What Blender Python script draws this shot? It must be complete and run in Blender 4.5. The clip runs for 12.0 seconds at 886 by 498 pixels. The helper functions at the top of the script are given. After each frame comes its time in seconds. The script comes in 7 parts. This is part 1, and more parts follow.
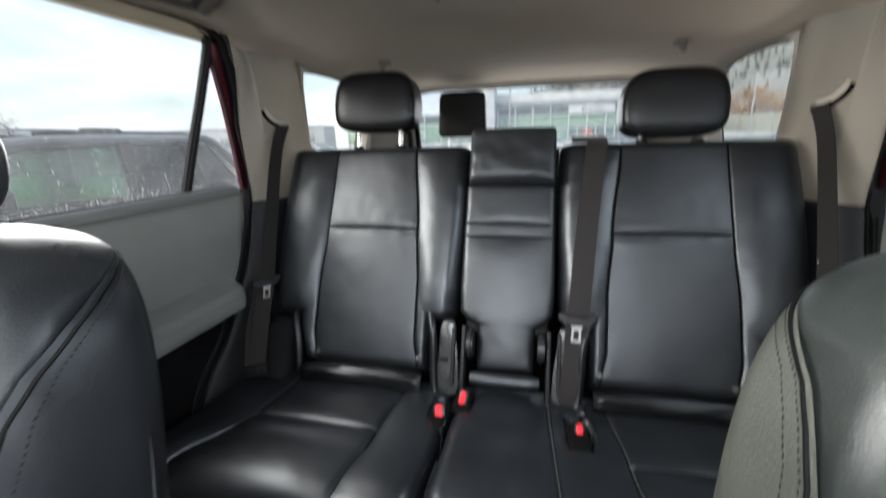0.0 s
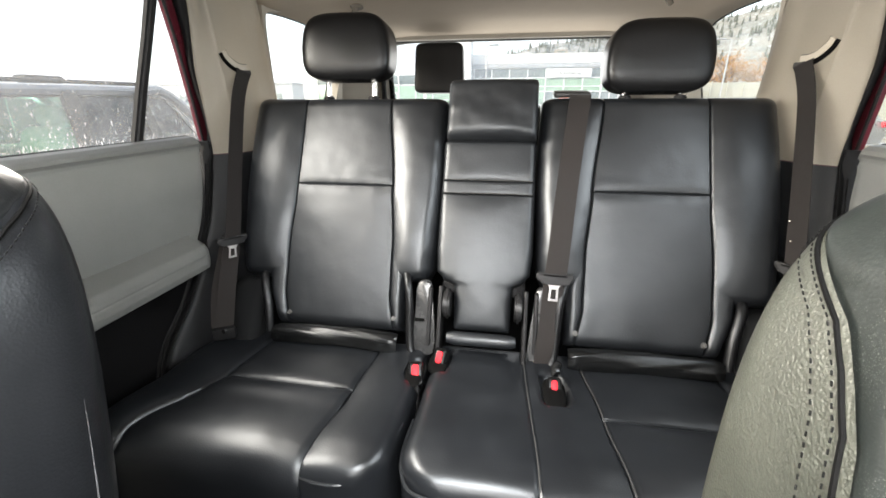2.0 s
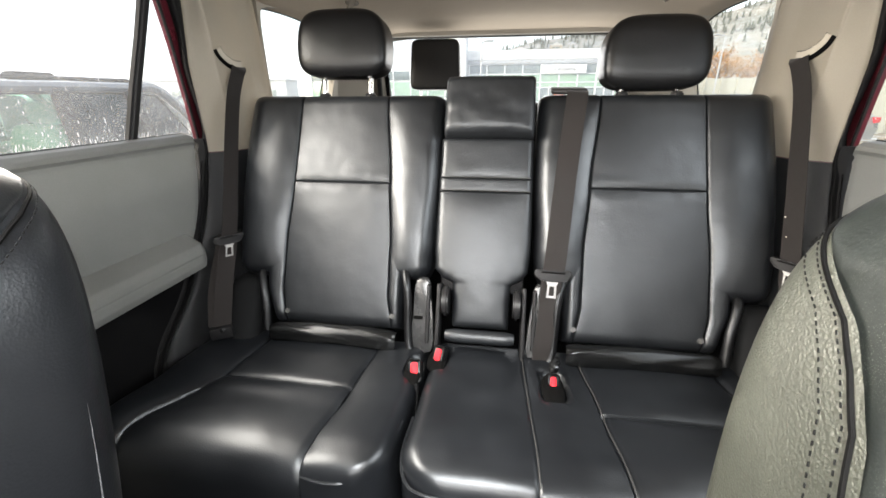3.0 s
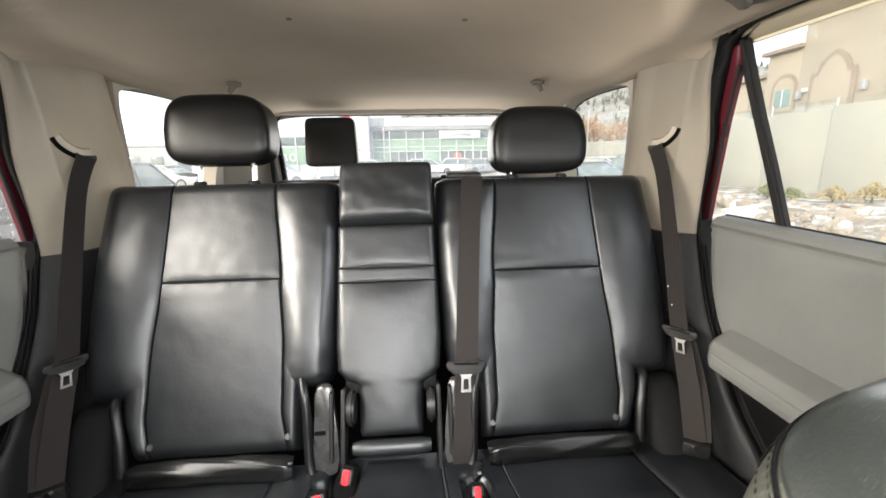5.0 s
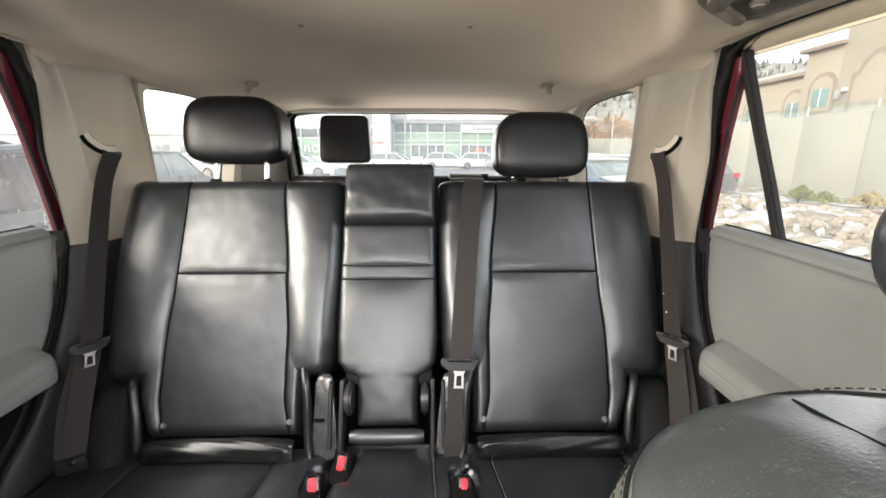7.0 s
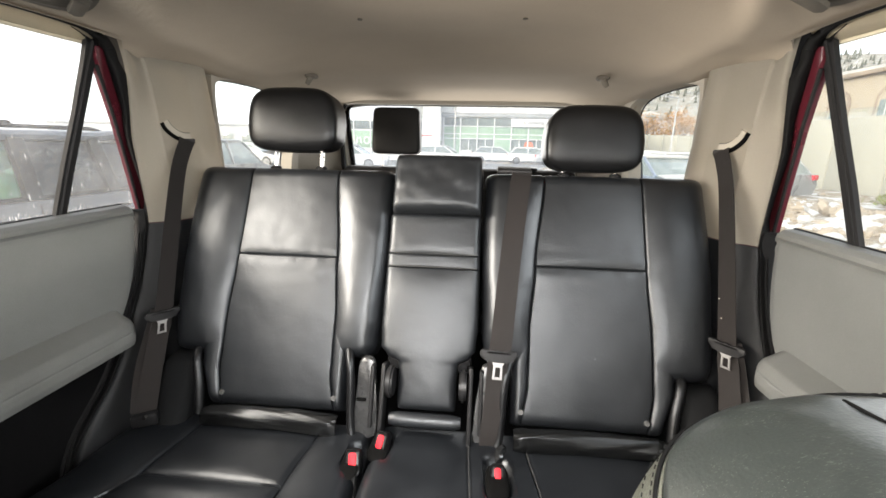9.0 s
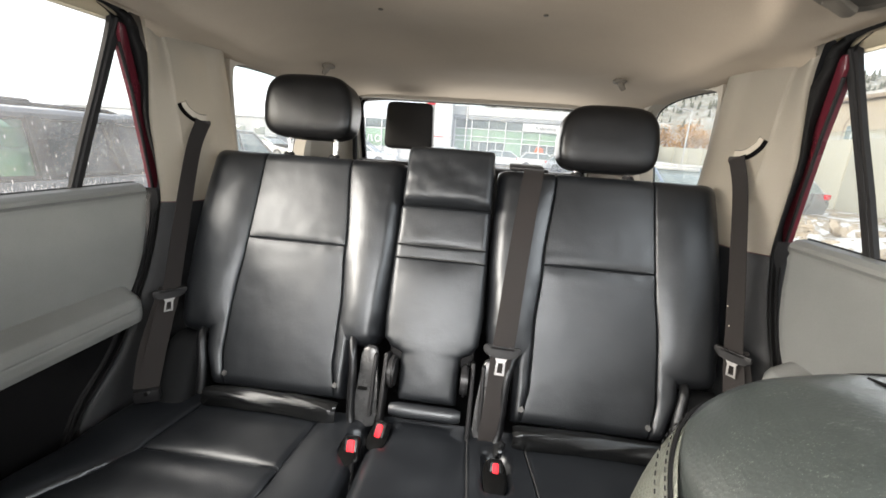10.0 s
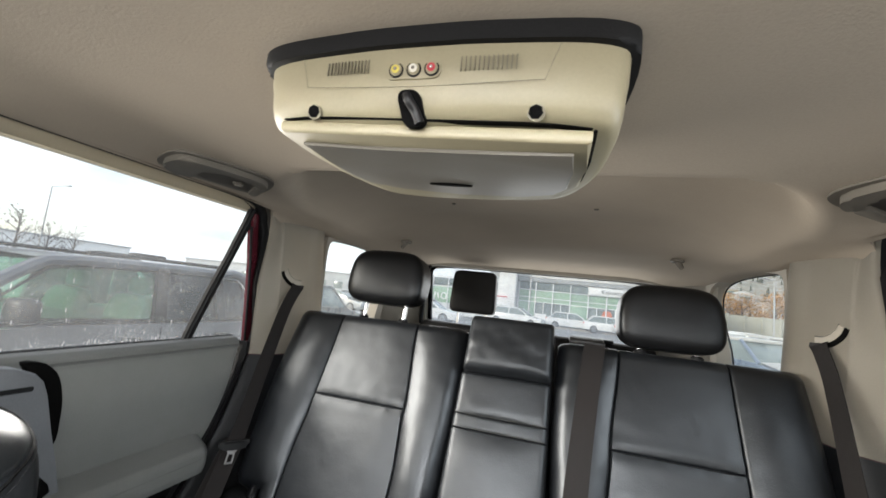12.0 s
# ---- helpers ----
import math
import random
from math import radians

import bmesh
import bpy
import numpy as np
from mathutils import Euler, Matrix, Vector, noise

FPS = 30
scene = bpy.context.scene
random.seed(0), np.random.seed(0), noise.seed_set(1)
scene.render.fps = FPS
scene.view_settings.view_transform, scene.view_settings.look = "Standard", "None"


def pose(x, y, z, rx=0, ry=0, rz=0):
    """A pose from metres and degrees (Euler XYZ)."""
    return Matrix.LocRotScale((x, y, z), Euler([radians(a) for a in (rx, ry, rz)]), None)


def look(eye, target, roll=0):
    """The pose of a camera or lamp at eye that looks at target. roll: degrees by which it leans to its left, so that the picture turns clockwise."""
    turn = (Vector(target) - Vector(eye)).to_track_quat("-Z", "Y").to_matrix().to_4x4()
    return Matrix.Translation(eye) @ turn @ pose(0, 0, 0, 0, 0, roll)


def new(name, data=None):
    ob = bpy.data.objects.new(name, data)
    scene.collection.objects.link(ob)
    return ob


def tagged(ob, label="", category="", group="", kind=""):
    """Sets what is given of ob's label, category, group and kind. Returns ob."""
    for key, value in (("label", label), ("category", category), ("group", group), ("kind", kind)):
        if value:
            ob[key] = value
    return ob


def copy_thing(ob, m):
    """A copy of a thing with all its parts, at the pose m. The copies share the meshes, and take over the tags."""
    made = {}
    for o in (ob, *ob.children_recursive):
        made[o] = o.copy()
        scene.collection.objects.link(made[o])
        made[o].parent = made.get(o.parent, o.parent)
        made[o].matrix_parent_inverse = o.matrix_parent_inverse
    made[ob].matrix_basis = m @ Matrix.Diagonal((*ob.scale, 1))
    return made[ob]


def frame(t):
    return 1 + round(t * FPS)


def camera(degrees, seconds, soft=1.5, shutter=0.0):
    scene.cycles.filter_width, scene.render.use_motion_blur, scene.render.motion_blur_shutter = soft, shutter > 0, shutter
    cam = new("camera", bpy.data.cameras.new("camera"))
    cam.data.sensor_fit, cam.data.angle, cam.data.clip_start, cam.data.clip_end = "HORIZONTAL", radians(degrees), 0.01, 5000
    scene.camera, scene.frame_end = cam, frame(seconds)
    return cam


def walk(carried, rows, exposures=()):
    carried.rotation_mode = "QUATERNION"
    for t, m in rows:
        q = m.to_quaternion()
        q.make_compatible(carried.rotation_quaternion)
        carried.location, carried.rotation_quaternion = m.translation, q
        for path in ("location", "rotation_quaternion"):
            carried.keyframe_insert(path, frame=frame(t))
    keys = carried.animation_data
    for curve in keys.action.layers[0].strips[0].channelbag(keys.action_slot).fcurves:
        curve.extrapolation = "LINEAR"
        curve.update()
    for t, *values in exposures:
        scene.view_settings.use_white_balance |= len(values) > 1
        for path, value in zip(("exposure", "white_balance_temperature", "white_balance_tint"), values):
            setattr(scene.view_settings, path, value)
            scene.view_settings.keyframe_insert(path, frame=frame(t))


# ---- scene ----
cam = camera(95.19, 12.0, soft=1.6, shutter=0.5)
# seconds, eye x y z, yaw to the left of straight back, pitch, roll; x across the car, y towards its tail
ROWS = [
    (0.0, 0.0554, -0.8513, 1.3581, 12.93, -15.34, -1.57),
    (0.2, 0.0449, -0.8522, 1.3598, 11.82, -20.50, -2.97),
    (0.5, 0.0433, -0.8237, 1.3402, 7.90, -20.81, -0.59),
    (1.0, 0.0397, -0.8240, 1.3329, 9.15, -22.99, -0.82),
    (1.5, 0.0432, -0.8300, 1.3338, 10.46, -20.70, -0.53),
    (2.0, 0.0440, -0.8275, 1.3333, 9.19, -20.29, -0.15),
    (2.5, 0.0452, -0.8244, 1.3357, 8.54, -20.66, -0.47),
    (2.7, 0.0399, -0.8270, 1.3348, 8.65, -20.78, -0.31),
    (4.3, 0.0369, -0.8021, 1.3488, 3.35, -16.89, -0.26),
    (4.5, 0.0481, -0.7768, 1.3631, 0.69, -15.11, -0.91),
    (5.0, 0.0589, -0.7439, 1.3873, -4.17, -12.78, -1.10),
    (5.5, 0.0989, -0.7785, 1.4260, -0.31, -13.77, -2.36),
    (6.0, 0.1075, -0.7789, 1.4299, -1.23, -13.73, -2.69),
    (6.5, 0.1067, -0.7832, 1.4252, 0.36, -14.09, -1.88),
    (7.0, 0.1002, -0.7736, 1.4088, -1.54, -13.59, 0.13),
    (7.5, 0.0986, -0.7865, 1.4125, 4.70, -13.65, -0.31),
    (7.7, 0.0971, -0.7885, 1.4107, 5.87, -13.71, -0.11),
    (9.3, 0.0999, -0.7857, 1.4051, 4.75, -14.59, 1.37),
    (9.5, 0.0984, -0.7880, 1.4050, 4.80, -14.60, 1.51),
    (10.0, 0.0929, -0.7906, 1.3858, 5.62, -14.35, 4.00),
    (10.2, 0.1008, -0.7852, 1.3953, 5.83, -8.99, 4.77),
    (10.3, 0.1097, -0.7937, 1.3870, 8.94, -5.01, 4.03),
    (10.5, 0.1068, -0.8196, 1.4143, 13.55, 0.54, 1.40),
    (10.7, 0.1114, -0.8278, 1.4172, 16.48, 6.51, 2.22),
    (11.0, 0.1117, -0.8299, 1.4167, 16.51, 7.65, 4.08),
    (11.5, 0.1146, -0.8327, 1.4190, 16.45, 8.03, 3.81),
    (12.0, 0.1058, -0.8452, 1.4154, 16.31, 6.83, 6.22),
]


def gaze(x, y, z, yaw, pitch, roll):
    a, b = radians(yaw), radians(pitch)
    return look((x, y, z), (x - math.sin(a) * math.cos(b), y + math.cos(a) * math.cos(b), z + math.sin(b)), roll)


EXPOSURES = [(0.0, 0.88, 6150, 10), (0.6, 1.38, 6550, 10), (2.5, 1.80, 6700, 11), (5.0, 1.69, 6850, 12), (9.6, 1.73, 6850, 12), (10.5, 1.41, 6550, 11), (11.4, 1.18, 6480, 10), (12.0, 1.06, 6450, 10)]
walk(cam, [(t, gaze(*row)) for t, *row in ROWS], EXPOSURES)

# ---- light ----
world = bpy.data.worlds.new("sky")
scene.world = world
world.use_nodes = True
wn, wl = world.node_tree.nodes, world.node_tree.links
wn.clear()
SUN_EL = radians(17.3)  # low winter sun ahead and to the left of the car, behind thin cloud


def sky():
    out, bg = wn.new("ShaderNodeOutputWorld"), wn.new("ShaderNodeBackground")
    tex = wn.new("ShaderNodeTexSky")
    tex.sky_type, tex.sun_disc = "NISHITA", False
    tex.sun_elevation, tex.sun_rotation = SUN_EL, radians(223)
    tex.air_density, tex.dust_density = 1.0, 2.0
    co, mp = wn.new("ShaderNodeTexCoord"), wn.new("ShaderNodeMapping")
    mp.inputs["Scale"].default_value = (1.6, 1.6, 5.0)
    ns, ramp = wn.new("ShaderNodeTexNoise"), wn.new("ShaderNodeValToRGB")
    ns.inputs["Scale"].default_value, ns.inputs["Detail"].default_value, ns.inputs["Roughness"].default_value = 1.7, 6, 0.58
    ramp.color_ramp.elements[0].position, ramp.color_ramp.elements[1].position = 0.30, 0.56
    ramp.color_ramp.elements[0].color, ramp.color_ramp.elements[1].color = (0.06, 0.06, 0.06, 1), (1, 1, 1, 1)
    mix = wn.new("ShaderNodeMix")
    mix.data_type = "RGBA"
    mix.inputs["B"].default_value = (4.75, 4.95, 5.25, 1)
    wl.new(co.outputs["Generated"], mp.inputs["Vector"])
    wl.new(mp.outputs["Vector"], ns.inputs["Vector"])
    wl.new(ns.outputs["Fac"], ramp.inputs["Fac"])
    wl.new(ramp.outputs["Color"], mix.inputs["Factor"])
    wl.new(tex.outputs["Color"], mix.inputs["A"])
    wl.new(mix.outputs["Result"], bg.inputs["Color"])
    bg.inputs["Strength"].default_value = 0.15
    wl.new(bg.outputs["Background"], out.inputs["Surface"])


sky()


def lamp(name, kind, m, energy, color=(1, 1, 1), **more):
    data = bpy.data.lights.new(name, kind)
    data.energy, data.color = energy, color
    for key, value in more.items():
        if key == "angle":
            data.angle = value
        if key == "spread":
            data.spread = value
        if key == "size":
            data.shape, data.size, data.size_y = "RECTANGLE", *value
    ob = new(name, data)
    ob.matrix_world = m
    return ob


lamp("sun", "SUN", look((-7, -7.5, 3.2), (0, 0, 0)), 1.25, (1.0, 0.94, 0.84), angle=radians(13))
# the sky's light through the windscreen and the front side windows
lamp("windscreen_light", "AREA", look((0, -2.00, 1.46), (0, 0.1, 0.62)), 11.5, (1.0, 0.985, 0.95), size=(1.20, 0.40))
for sx in (-1, 1):
    lamp("front_window_light", "AREA", look((sx * 0.78, -1.12, 1.42), (sx * -0.10, -0.75, 0.85)), 2.6 if sx < 0 else 3.2, (1.0, 0.985, 0.95), size=(0.75, 0.34))
# fill lamp in the added, unseen roof opening; brightens the rear seats
lamp("roof_fill_light", "AREA", look((0, -1.12, 1.70), (0, -0.95, 0.9)), 24, (0.97, 0.985, 1.0), size=(0.74, 0.60))
for sx in (-1, 1):
    lamp("rear_window_light", "AREA", look((sx * 0.62, -0.30, 1.42), (sx * -0.60, -0.30, 0.86)), 4.9 if sx < 0 else 1.3, (1.0, 0.955, 0.88) if sx < 0 else (0.90, 0.96, 1.0), size=(0.72, 0.27), spread=radians(112))
lamp("tail_window_light", "AREA", look((0, 1.08, 1.41), (0, 0, 1.55)), 1.1, (0.98, 0.985, 0.97), size=(0.98, 0.28))

# ---- materials ----
MATS = {}


def shader(name):
    """A new node material: its nodes, links and main shader."""
    mat = bpy.data.materials.new(name)
    mat.use_nodes = True
    nodes, links = mat.node_tree.nodes, mat.node_tree.links
    MATS[name] = mat
    return mat, nodes, links, nodes["Principled BSDF"]


def noise_tex(nodes, links, scale, detail=4.0, rough=0.55, stretch=(1, 1, 1), kind="ShaderNodeTexNoise"):
    co, mp, tex = nodes.new("ShaderNodeTexCoord"), nodes.new("ShaderNodeMapping"), nodes.new(kind)
    mp.inputs["Scale"].default_value = stretch
    tex.inputs["Scale"].default_value = scale
    if kind == "ShaderNodeTexNoise":
        tex.inputs["Detail"].default_value, tex.inputs["Roughness"].default_value = detail, rough
    links.new(co.outputs["Object"], mp.inputs["Vector"])
    links.new(mp.outputs["Vector"], tex.inputs["Vector"])
    return tex


def ramp(nodes, links, fac, stops):
    node = nodes.new("ShaderNodeValToRGB")
    els = node.color_ramp.elements
    while len(els) < len(stops):
        els.new(0.5)
    for el, (pos, col) in zip(els, stops):
        el.position, el.color = pos, (*col, 1)
    links.new(fac, node.inputs["Fac"])
    return node.outputs["Color"]


def surface(name, dark, light, rough=(0.4, 0.55), metal=0.0, big=3.0, fine=120.0, bump=0.1, depth=0.001, spec=0.5, stretch=(1, 1, 1), coat=0.0, sheen=0.0):
    """Two colours mixed by a large and a small noise, with a fine relief."""
    mat, n, l, b = shader(name)
    large, small = noise_tex(n, l, big, 5, 0.6), noise_tex(n, l, fine, 3, 0.6, stretch)
    add = n.new("ShaderNodeMath")
    add.operation = "MULTIPLY_ADD"
    add.inputs[1].default_value = 0.35
    half = n.new("ShaderNodeMath")
    half.operation = "MULTIPLY"
    half.inputs[1].default_value = 0.65
    l.new(large.outputs["Fac"], half.inputs[0])
    l.new(small.outputs["Fac"], add.inputs[0])
    l.new(half.outputs[0], add.inputs[2])
    l.new(ramp(n, l, add.outputs[0], [(0.36, dark), (0.64, light)]), b.inputs["Base Color"])
    rr = n.new("ShaderNodeMapRange")
    rr.inputs["From Min"].default_value, rr.inputs["From Max"].default_value = 0.35, 0.65
    rr.inputs["To Min"].default_value, rr.inputs["To Max"].default_value = rough
    l.new(large.outputs["Fac"], rr.inputs["Value"])
    l.new(rr.outputs["Result"], b.inputs["Roughness"])
    b.inputs["Metallic"].default_value = metal
    b.inputs["Specular IOR Level"].default_value = spec
    b.inputs["Coat Weight"].default_value = coat
    b.inputs["Sheen Weight"].default_value = sheen
    if bump:
        bp = n.new("ShaderNodeBump")
        bp.inputs["Strength"].default_value, bp.inputs["Distance"].default_value = bump, depth
        l.new(small.outputs["Fac"], bp.inputs["Height"])
        l.new(bp.outputs["Normal"], b.inputs["Normal"])
    return mat


def leather(name, dark, light, rough, pebble=420.0, crease=0.0, spec=0.5, grain=0.18, wrinkle=0.2, tint=(0.93, 0.968, 1.0)):
    """Upholstery leather: pebbled grain, soft wrinkles and, where worn, pale fine cracks."""
    mat, n, l, b = shader(name)
    cells = noise_tex(n, l, pebble, kind="ShaderNodeTexVoronoi")
    soft = noise_tex(n, l, 9.0, 6, 0.6)
    wr = noise_tex(n, l, 42.0, 6, 0.65)
    col = ramp(n, l, soft.outputs["Fac"], [(0.32, dark), (0.68, light)])
    if crease:
        # pale hairline scuffs that start at the inner seam and thin out across the cover
        warp = noise_tex(n, l, 26.0, 4, 0.6)
        co, mx, axes, worn_in = n.new("ShaderNodeTexCoord"), n.new("ShaderNodeVectorMath"), n.new("ShaderNodeSeparateXYZ"), n.new("ShaderNodeMapRange")
        mx.operation = "MULTIPLY_ADD"
        mx.inputs[1].default_value = (0.002, 0.0025, 0.0025)
        l.new(warp.outputs["Color"], mx.inputs[0])
        l.new(co.outputs["Object"], mx.inputs[2])
        l.new(co.outputs["Object"], axes.inputs[0])
        worn_in.inputs["From Min"].default_value, worn_in.inputs["From Max"].default_value = 0.165, 0.30
        worn_in.inputs["To Min"].default_value, worn_in.inputs["To Max"].default_value = 1.0, 0.06
        l.new(axes.outputs["X"], worn_in.inputs["Value"])
        for scale, side_on, lo in ((110.0, 13.0, 0.640), (190.0, 11.0, 0.650)):
            lines, mp = n.new("ShaderNodeTexNoise"), n.new("ShaderNodeMapping")
            lines.inputs["Scale"].default_value, lines.inputs["Detail"].default_value, lines.inputs["Roughness"].default_value = scale, 1.0, 0.5
            mp.inputs["Scale"].default_value = (0.11, side_on, 13.0)
            l.new(mx.outputs[0], mp.inputs["Vector"])
            l.new(mp.outputs["Vector"], lines.inputs["Vector"])
            thin = ramp(n, l, lines.outputs["Fac"], [(lo, (0, 0, 0)), (lo + 0.07, (1, 1, 1))])
            zone = ramp(n, l, noise_tex(n, l, 9.0 + scale * 0.1, 4, 0.6).outputs["Fac"], [(0.47, (0, 0, 0)), (0.60, (1, 1, 1))])
            both, fade, part_in = n.new("ShaderNodeMath"), n.new("ShaderNodeMath"), n.new("ShaderNodeMath")
            both.operation = fade.operation = part_in.operation = "MULTIPLY"
            l.new(thin, both.inputs[0])
            l.new(zone, both.inputs[1])
            l.new(both.outputs[0], part_in.inputs[0])
            l.new(worn_in.outputs["Result"], part_in.inputs[1])
            l.new(part_in.outputs[0], fade.inputs[0])
            fade.inputs[1].default_value = crease
            worn = n.new("ShaderNodeMix")
            worn.data_type = "RGBA"
            worn.inputs["B"].default_value = (0.26, 0.28, 0.24, 1)
            l.new(fade.outputs[0], worn.inputs["Factor"])
            l.new(col, worn.inputs["A"])
            col = worn.outputs["Result"]
    l.new(col, b.inputs["Base Color"])
    rr = n.new("ShaderNodeMapRange")
    rr.inputs["From Min"].default_value, rr.inputs["From Max"].default_value = 0.3, 0.7
    rr.inputs["To Min"].default_value, rr.inputs["To Max"].default_value = rough
    l.new(soft.outputs["Fac"], rr.inputs["Value"])
    l.new(rr.outputs["Result"], b.inputs["Roughness"])
    b.inputs["Specular IOR Level"].default_value = spec
    b.inputs["Specular Tint"].default_value = (*tint, 1)  # tints the specular reflection
    b1, b2 = n.new("ShaderNodeBump"), n.new("ShaderNodeBump")
    b1.inputs["Strength"].default_value, b1.inputs["Distance"].default_value = grain, 0.0008
    b2.inputs["Strength"].default_value, b2.inputs["Distance"].default_value = wrinkle, 0.0025
    l.new(cells.outputs["Distance"], b1.inputs["Height"])
    l.new(wr.outputs["Fac"], b2.inputs["Height"])
    l.new(b1.outputs["Normal"], b2.inputs["Normal"])
    l.new(b2.outputs["Normal"], b.inputs["Normal"])
    return mat


def pane(name, tint=(1, 1, 1), gloss=0.6, rough=0.0, haze=0.0):
    """A thin sheet of glass: clear or tinted, with a glossy face."""
    mat, n, l, b = shader(name)
    n.remove(b)
    clear, shine, mix, fr = n.new("ShaderNodeBsdfTransparent"), n.new("ShaderNodeBsdfGlossy"), n.new("ShaderNodeMixShader"), n.new("ShaderNodeFresnel")
    clear.inputs["Color"].default_value = (*tint, 1)
    shine.inputs["Roughness"].default_value = rough
    cut = n.new("ShaderNodeMath")
    cut.operation = "MULTIPLY"
    cut.inputs[1].default_value = gloss
    fr.inputs["IOR"].default_value = 1.45
    l.new(fr.outputs["Fac"], cut.inputs[0])
    l.new(cut.outputs[0], mix.inputs["Fac"])
    l.new(clear.outputs[0], mix.inputs[1])
    l.new(shine.outputs[0], mix.inputs[2])
    if haze:
        dust, film, tex = n.new("ShaderNodeBsdfTranslucent"), n.new("ShaderNodeMixShader"), noise_tex(n, l, 9.0, 6, 0.65)
        dust.inputs["Color"].default_value = (0.85, 0.86, 0.88, 1)
        thick = n.new("ShaderNodeMapRange")
        thick.inputs["From Min"].default_value, thick.inputs["From Max"].default_value = 0.3, 0.7
        thick.inputs["To Min"].default_value, thick.inputs["To Max"].default_value = haze * 0.6, haze * 1.4
        l.new(tex.outputs["Fac"], thick.inputs["Value"])
        l.new(thick.outputs["Result"], film.inputs["Fac"])
        l.new(mix.outputs[0], film.inputs[1])
        l.new(dust.outputs[0], film.inputs[2])
        mix = film
    l.new(mix.outputs[0], n["Material Output"].inputs["Surface"])
    return mat


M_LEATHER = leather("black_leather", (0.0056, 0.0063, 0.0074), (0.0090, 0.0101, 0.0117), (0.38, 0.48), spec=0.52)
M_LEATHER_SIDE = leather("black_leather_bolster", (0.0044, 0.0049, 0.0059), (0.0074, 0.0083, 0.0096), (0.33, 0.42), spec=0.50)
M_CUSHION = leather("glossy_cushion_leather", (0.0040, 0.0046, 0.0056), (0.0068, 0.0077, 0.0091), (0.32, 0.40), spec=0.50, grain=0.12, wrinkle=0.12)
M_WORN = leather("worn_leather", (0.015, 0.0185, 0.0175), (0.025, 0.029, 0.027), (0.28, 0.36), 620.0, 0.55, 0.75, 0.10, 0.05, (1, 1, 0.98))
# worn leather again, its base paled for the light on this side
M_WORN_LITSIDE = leather("worn_lit_side_leather", (0.042, 0.045, 0.036), (0.068, 0.072, 0.058), (0.36, 0.44), 640.0, 0.0, 1.0, 0.36, 0.10, (1, 0.99, 0.93))
M_FRONT = leather("front_leather", (0.007, 0.008, 0.009), (0.012, 0.013, 0.014), (0.26, 0.32), 700.0, 0.0, 0.7, 0.10, 0.06)
M_FRONTSIDE = leather("front_side_leather", (0.0092, 0.0102, 0.0120), (0.0140, 0.0152, 0.0172), (0.28, 0.34), 700.0, 0.0, 0.5, 0.10, 0.05)
M_HEADLINER = surface("headliner_cloth", (0.380, 0.326, 0.262), (0.450, 0.388, 0.314), (0.9, 1.0), big=2.0, fine=420, bump=0.35, depth=0.001, spec=0.1)
M_TRIM = surface("beige_plastic", (0.315, 0.289, 0.243), (0.36, 0.331, 0.279), (0.5, 0.6), big=3, fine=500, bump=0.12, depth=0.0005, spec=0.35)
M_GREYTRIM = surface("dark_grey_plastic", (0.021, 0.0225, 0.0245), (0.032, 0.034, 0.0365), (0.5, 0.62), big=4, fine=500, bump=0.15, depth=0.0006, spec=0.35)
M_PANEL = surface("grey_door_vinyl", (0.203, 0.208, 0.202), (0.243, 0.248, 0.240), (0.36, 0.44), big=4, fine=480, bump=0.15, depth=0.0005, spec=0.5)
M_BLACK = surface("black_plastic", (0.006, 0.006, 0.0065), (0.012, 0.012, 0.0125), (0.42, 0.56), big=6, fine=400, bump=0.12, depth=0.0006, spec=0.15)
M_SATIN = surface("satin_black_plastic", (0.008, 0.008, 0.0085), (0.014, 0.014, 0.0145), (0.32, 0.44), big=6, fine=300, bump=0.05, depth=0.0005, spec=0.24)
M_RUBBER = surface("black_rubber", (0.008, 0.008, 0.009), (0.015, 0.015, 0.015), (0.55, 0.68), big=8, fine=300, bump=0.1, depth=0.0006, spec=0.22)
M_RED = surface("dark_red_car_paint", (0.078, 0.011, 0.018), (0.102, 0.014, 0.023), (0.25, 0.32), big=4, fine=900, bump=0.0, coat=0.6)
M_WEB = surface("belt_webbing", (0.0066, 0.0054, 0.0050), (0.0112, 0.0092, 0.0086), (0.7, 0.85), big=10, fine=700, bump=0.5, depth=0.0008, stretch=(1, 1, 0.25), spec=0.2, sheen=0.05)
M_CHROME = surface("bright_metal", (0.62, 0.62, 0.62), (0.72, 0.72, 0.71), (0.2, 0.32), metal=1.0, big=12, fine=300, bump=0.02)
M_BUCKLE = surface("red_buckle_plastic", (0.46, 0.008, 0.015), (0.54, 0.010, 0.018), (0.5, 0.6), big=10, fine=200, bump=0.02, spec=0.2)
M_SILVER = surface("silver_plastic", (0.14, 0.147, 0.157), (0.19, 0.198, 0.21), (0.35, 0.45), metal=0.4, big=6, fine=400, bump=0.05)
M_IVORY = surface("ivory_plastic", (0.232, 0.204, 0.131), (0.268, 0.236, 0.153), (0.42, 0.52), big=5, fine=420, bump=0.08, depth=0.0004)
M_SCREENLID = surface("grey_lid_plastic", (0.135, 0.124, 0.104), (0.165, 0.152, 0.128), (0.35, 0.45), big=5, fine=500, bump=0.04)
M_RIM = surface("charcoal_trim", (0.007, 0.007, 0.0075), (0.012, 0.012, 0.0125), (0.6, 0.72), big=6, fine=500, bump=0.25, spec=0.15)
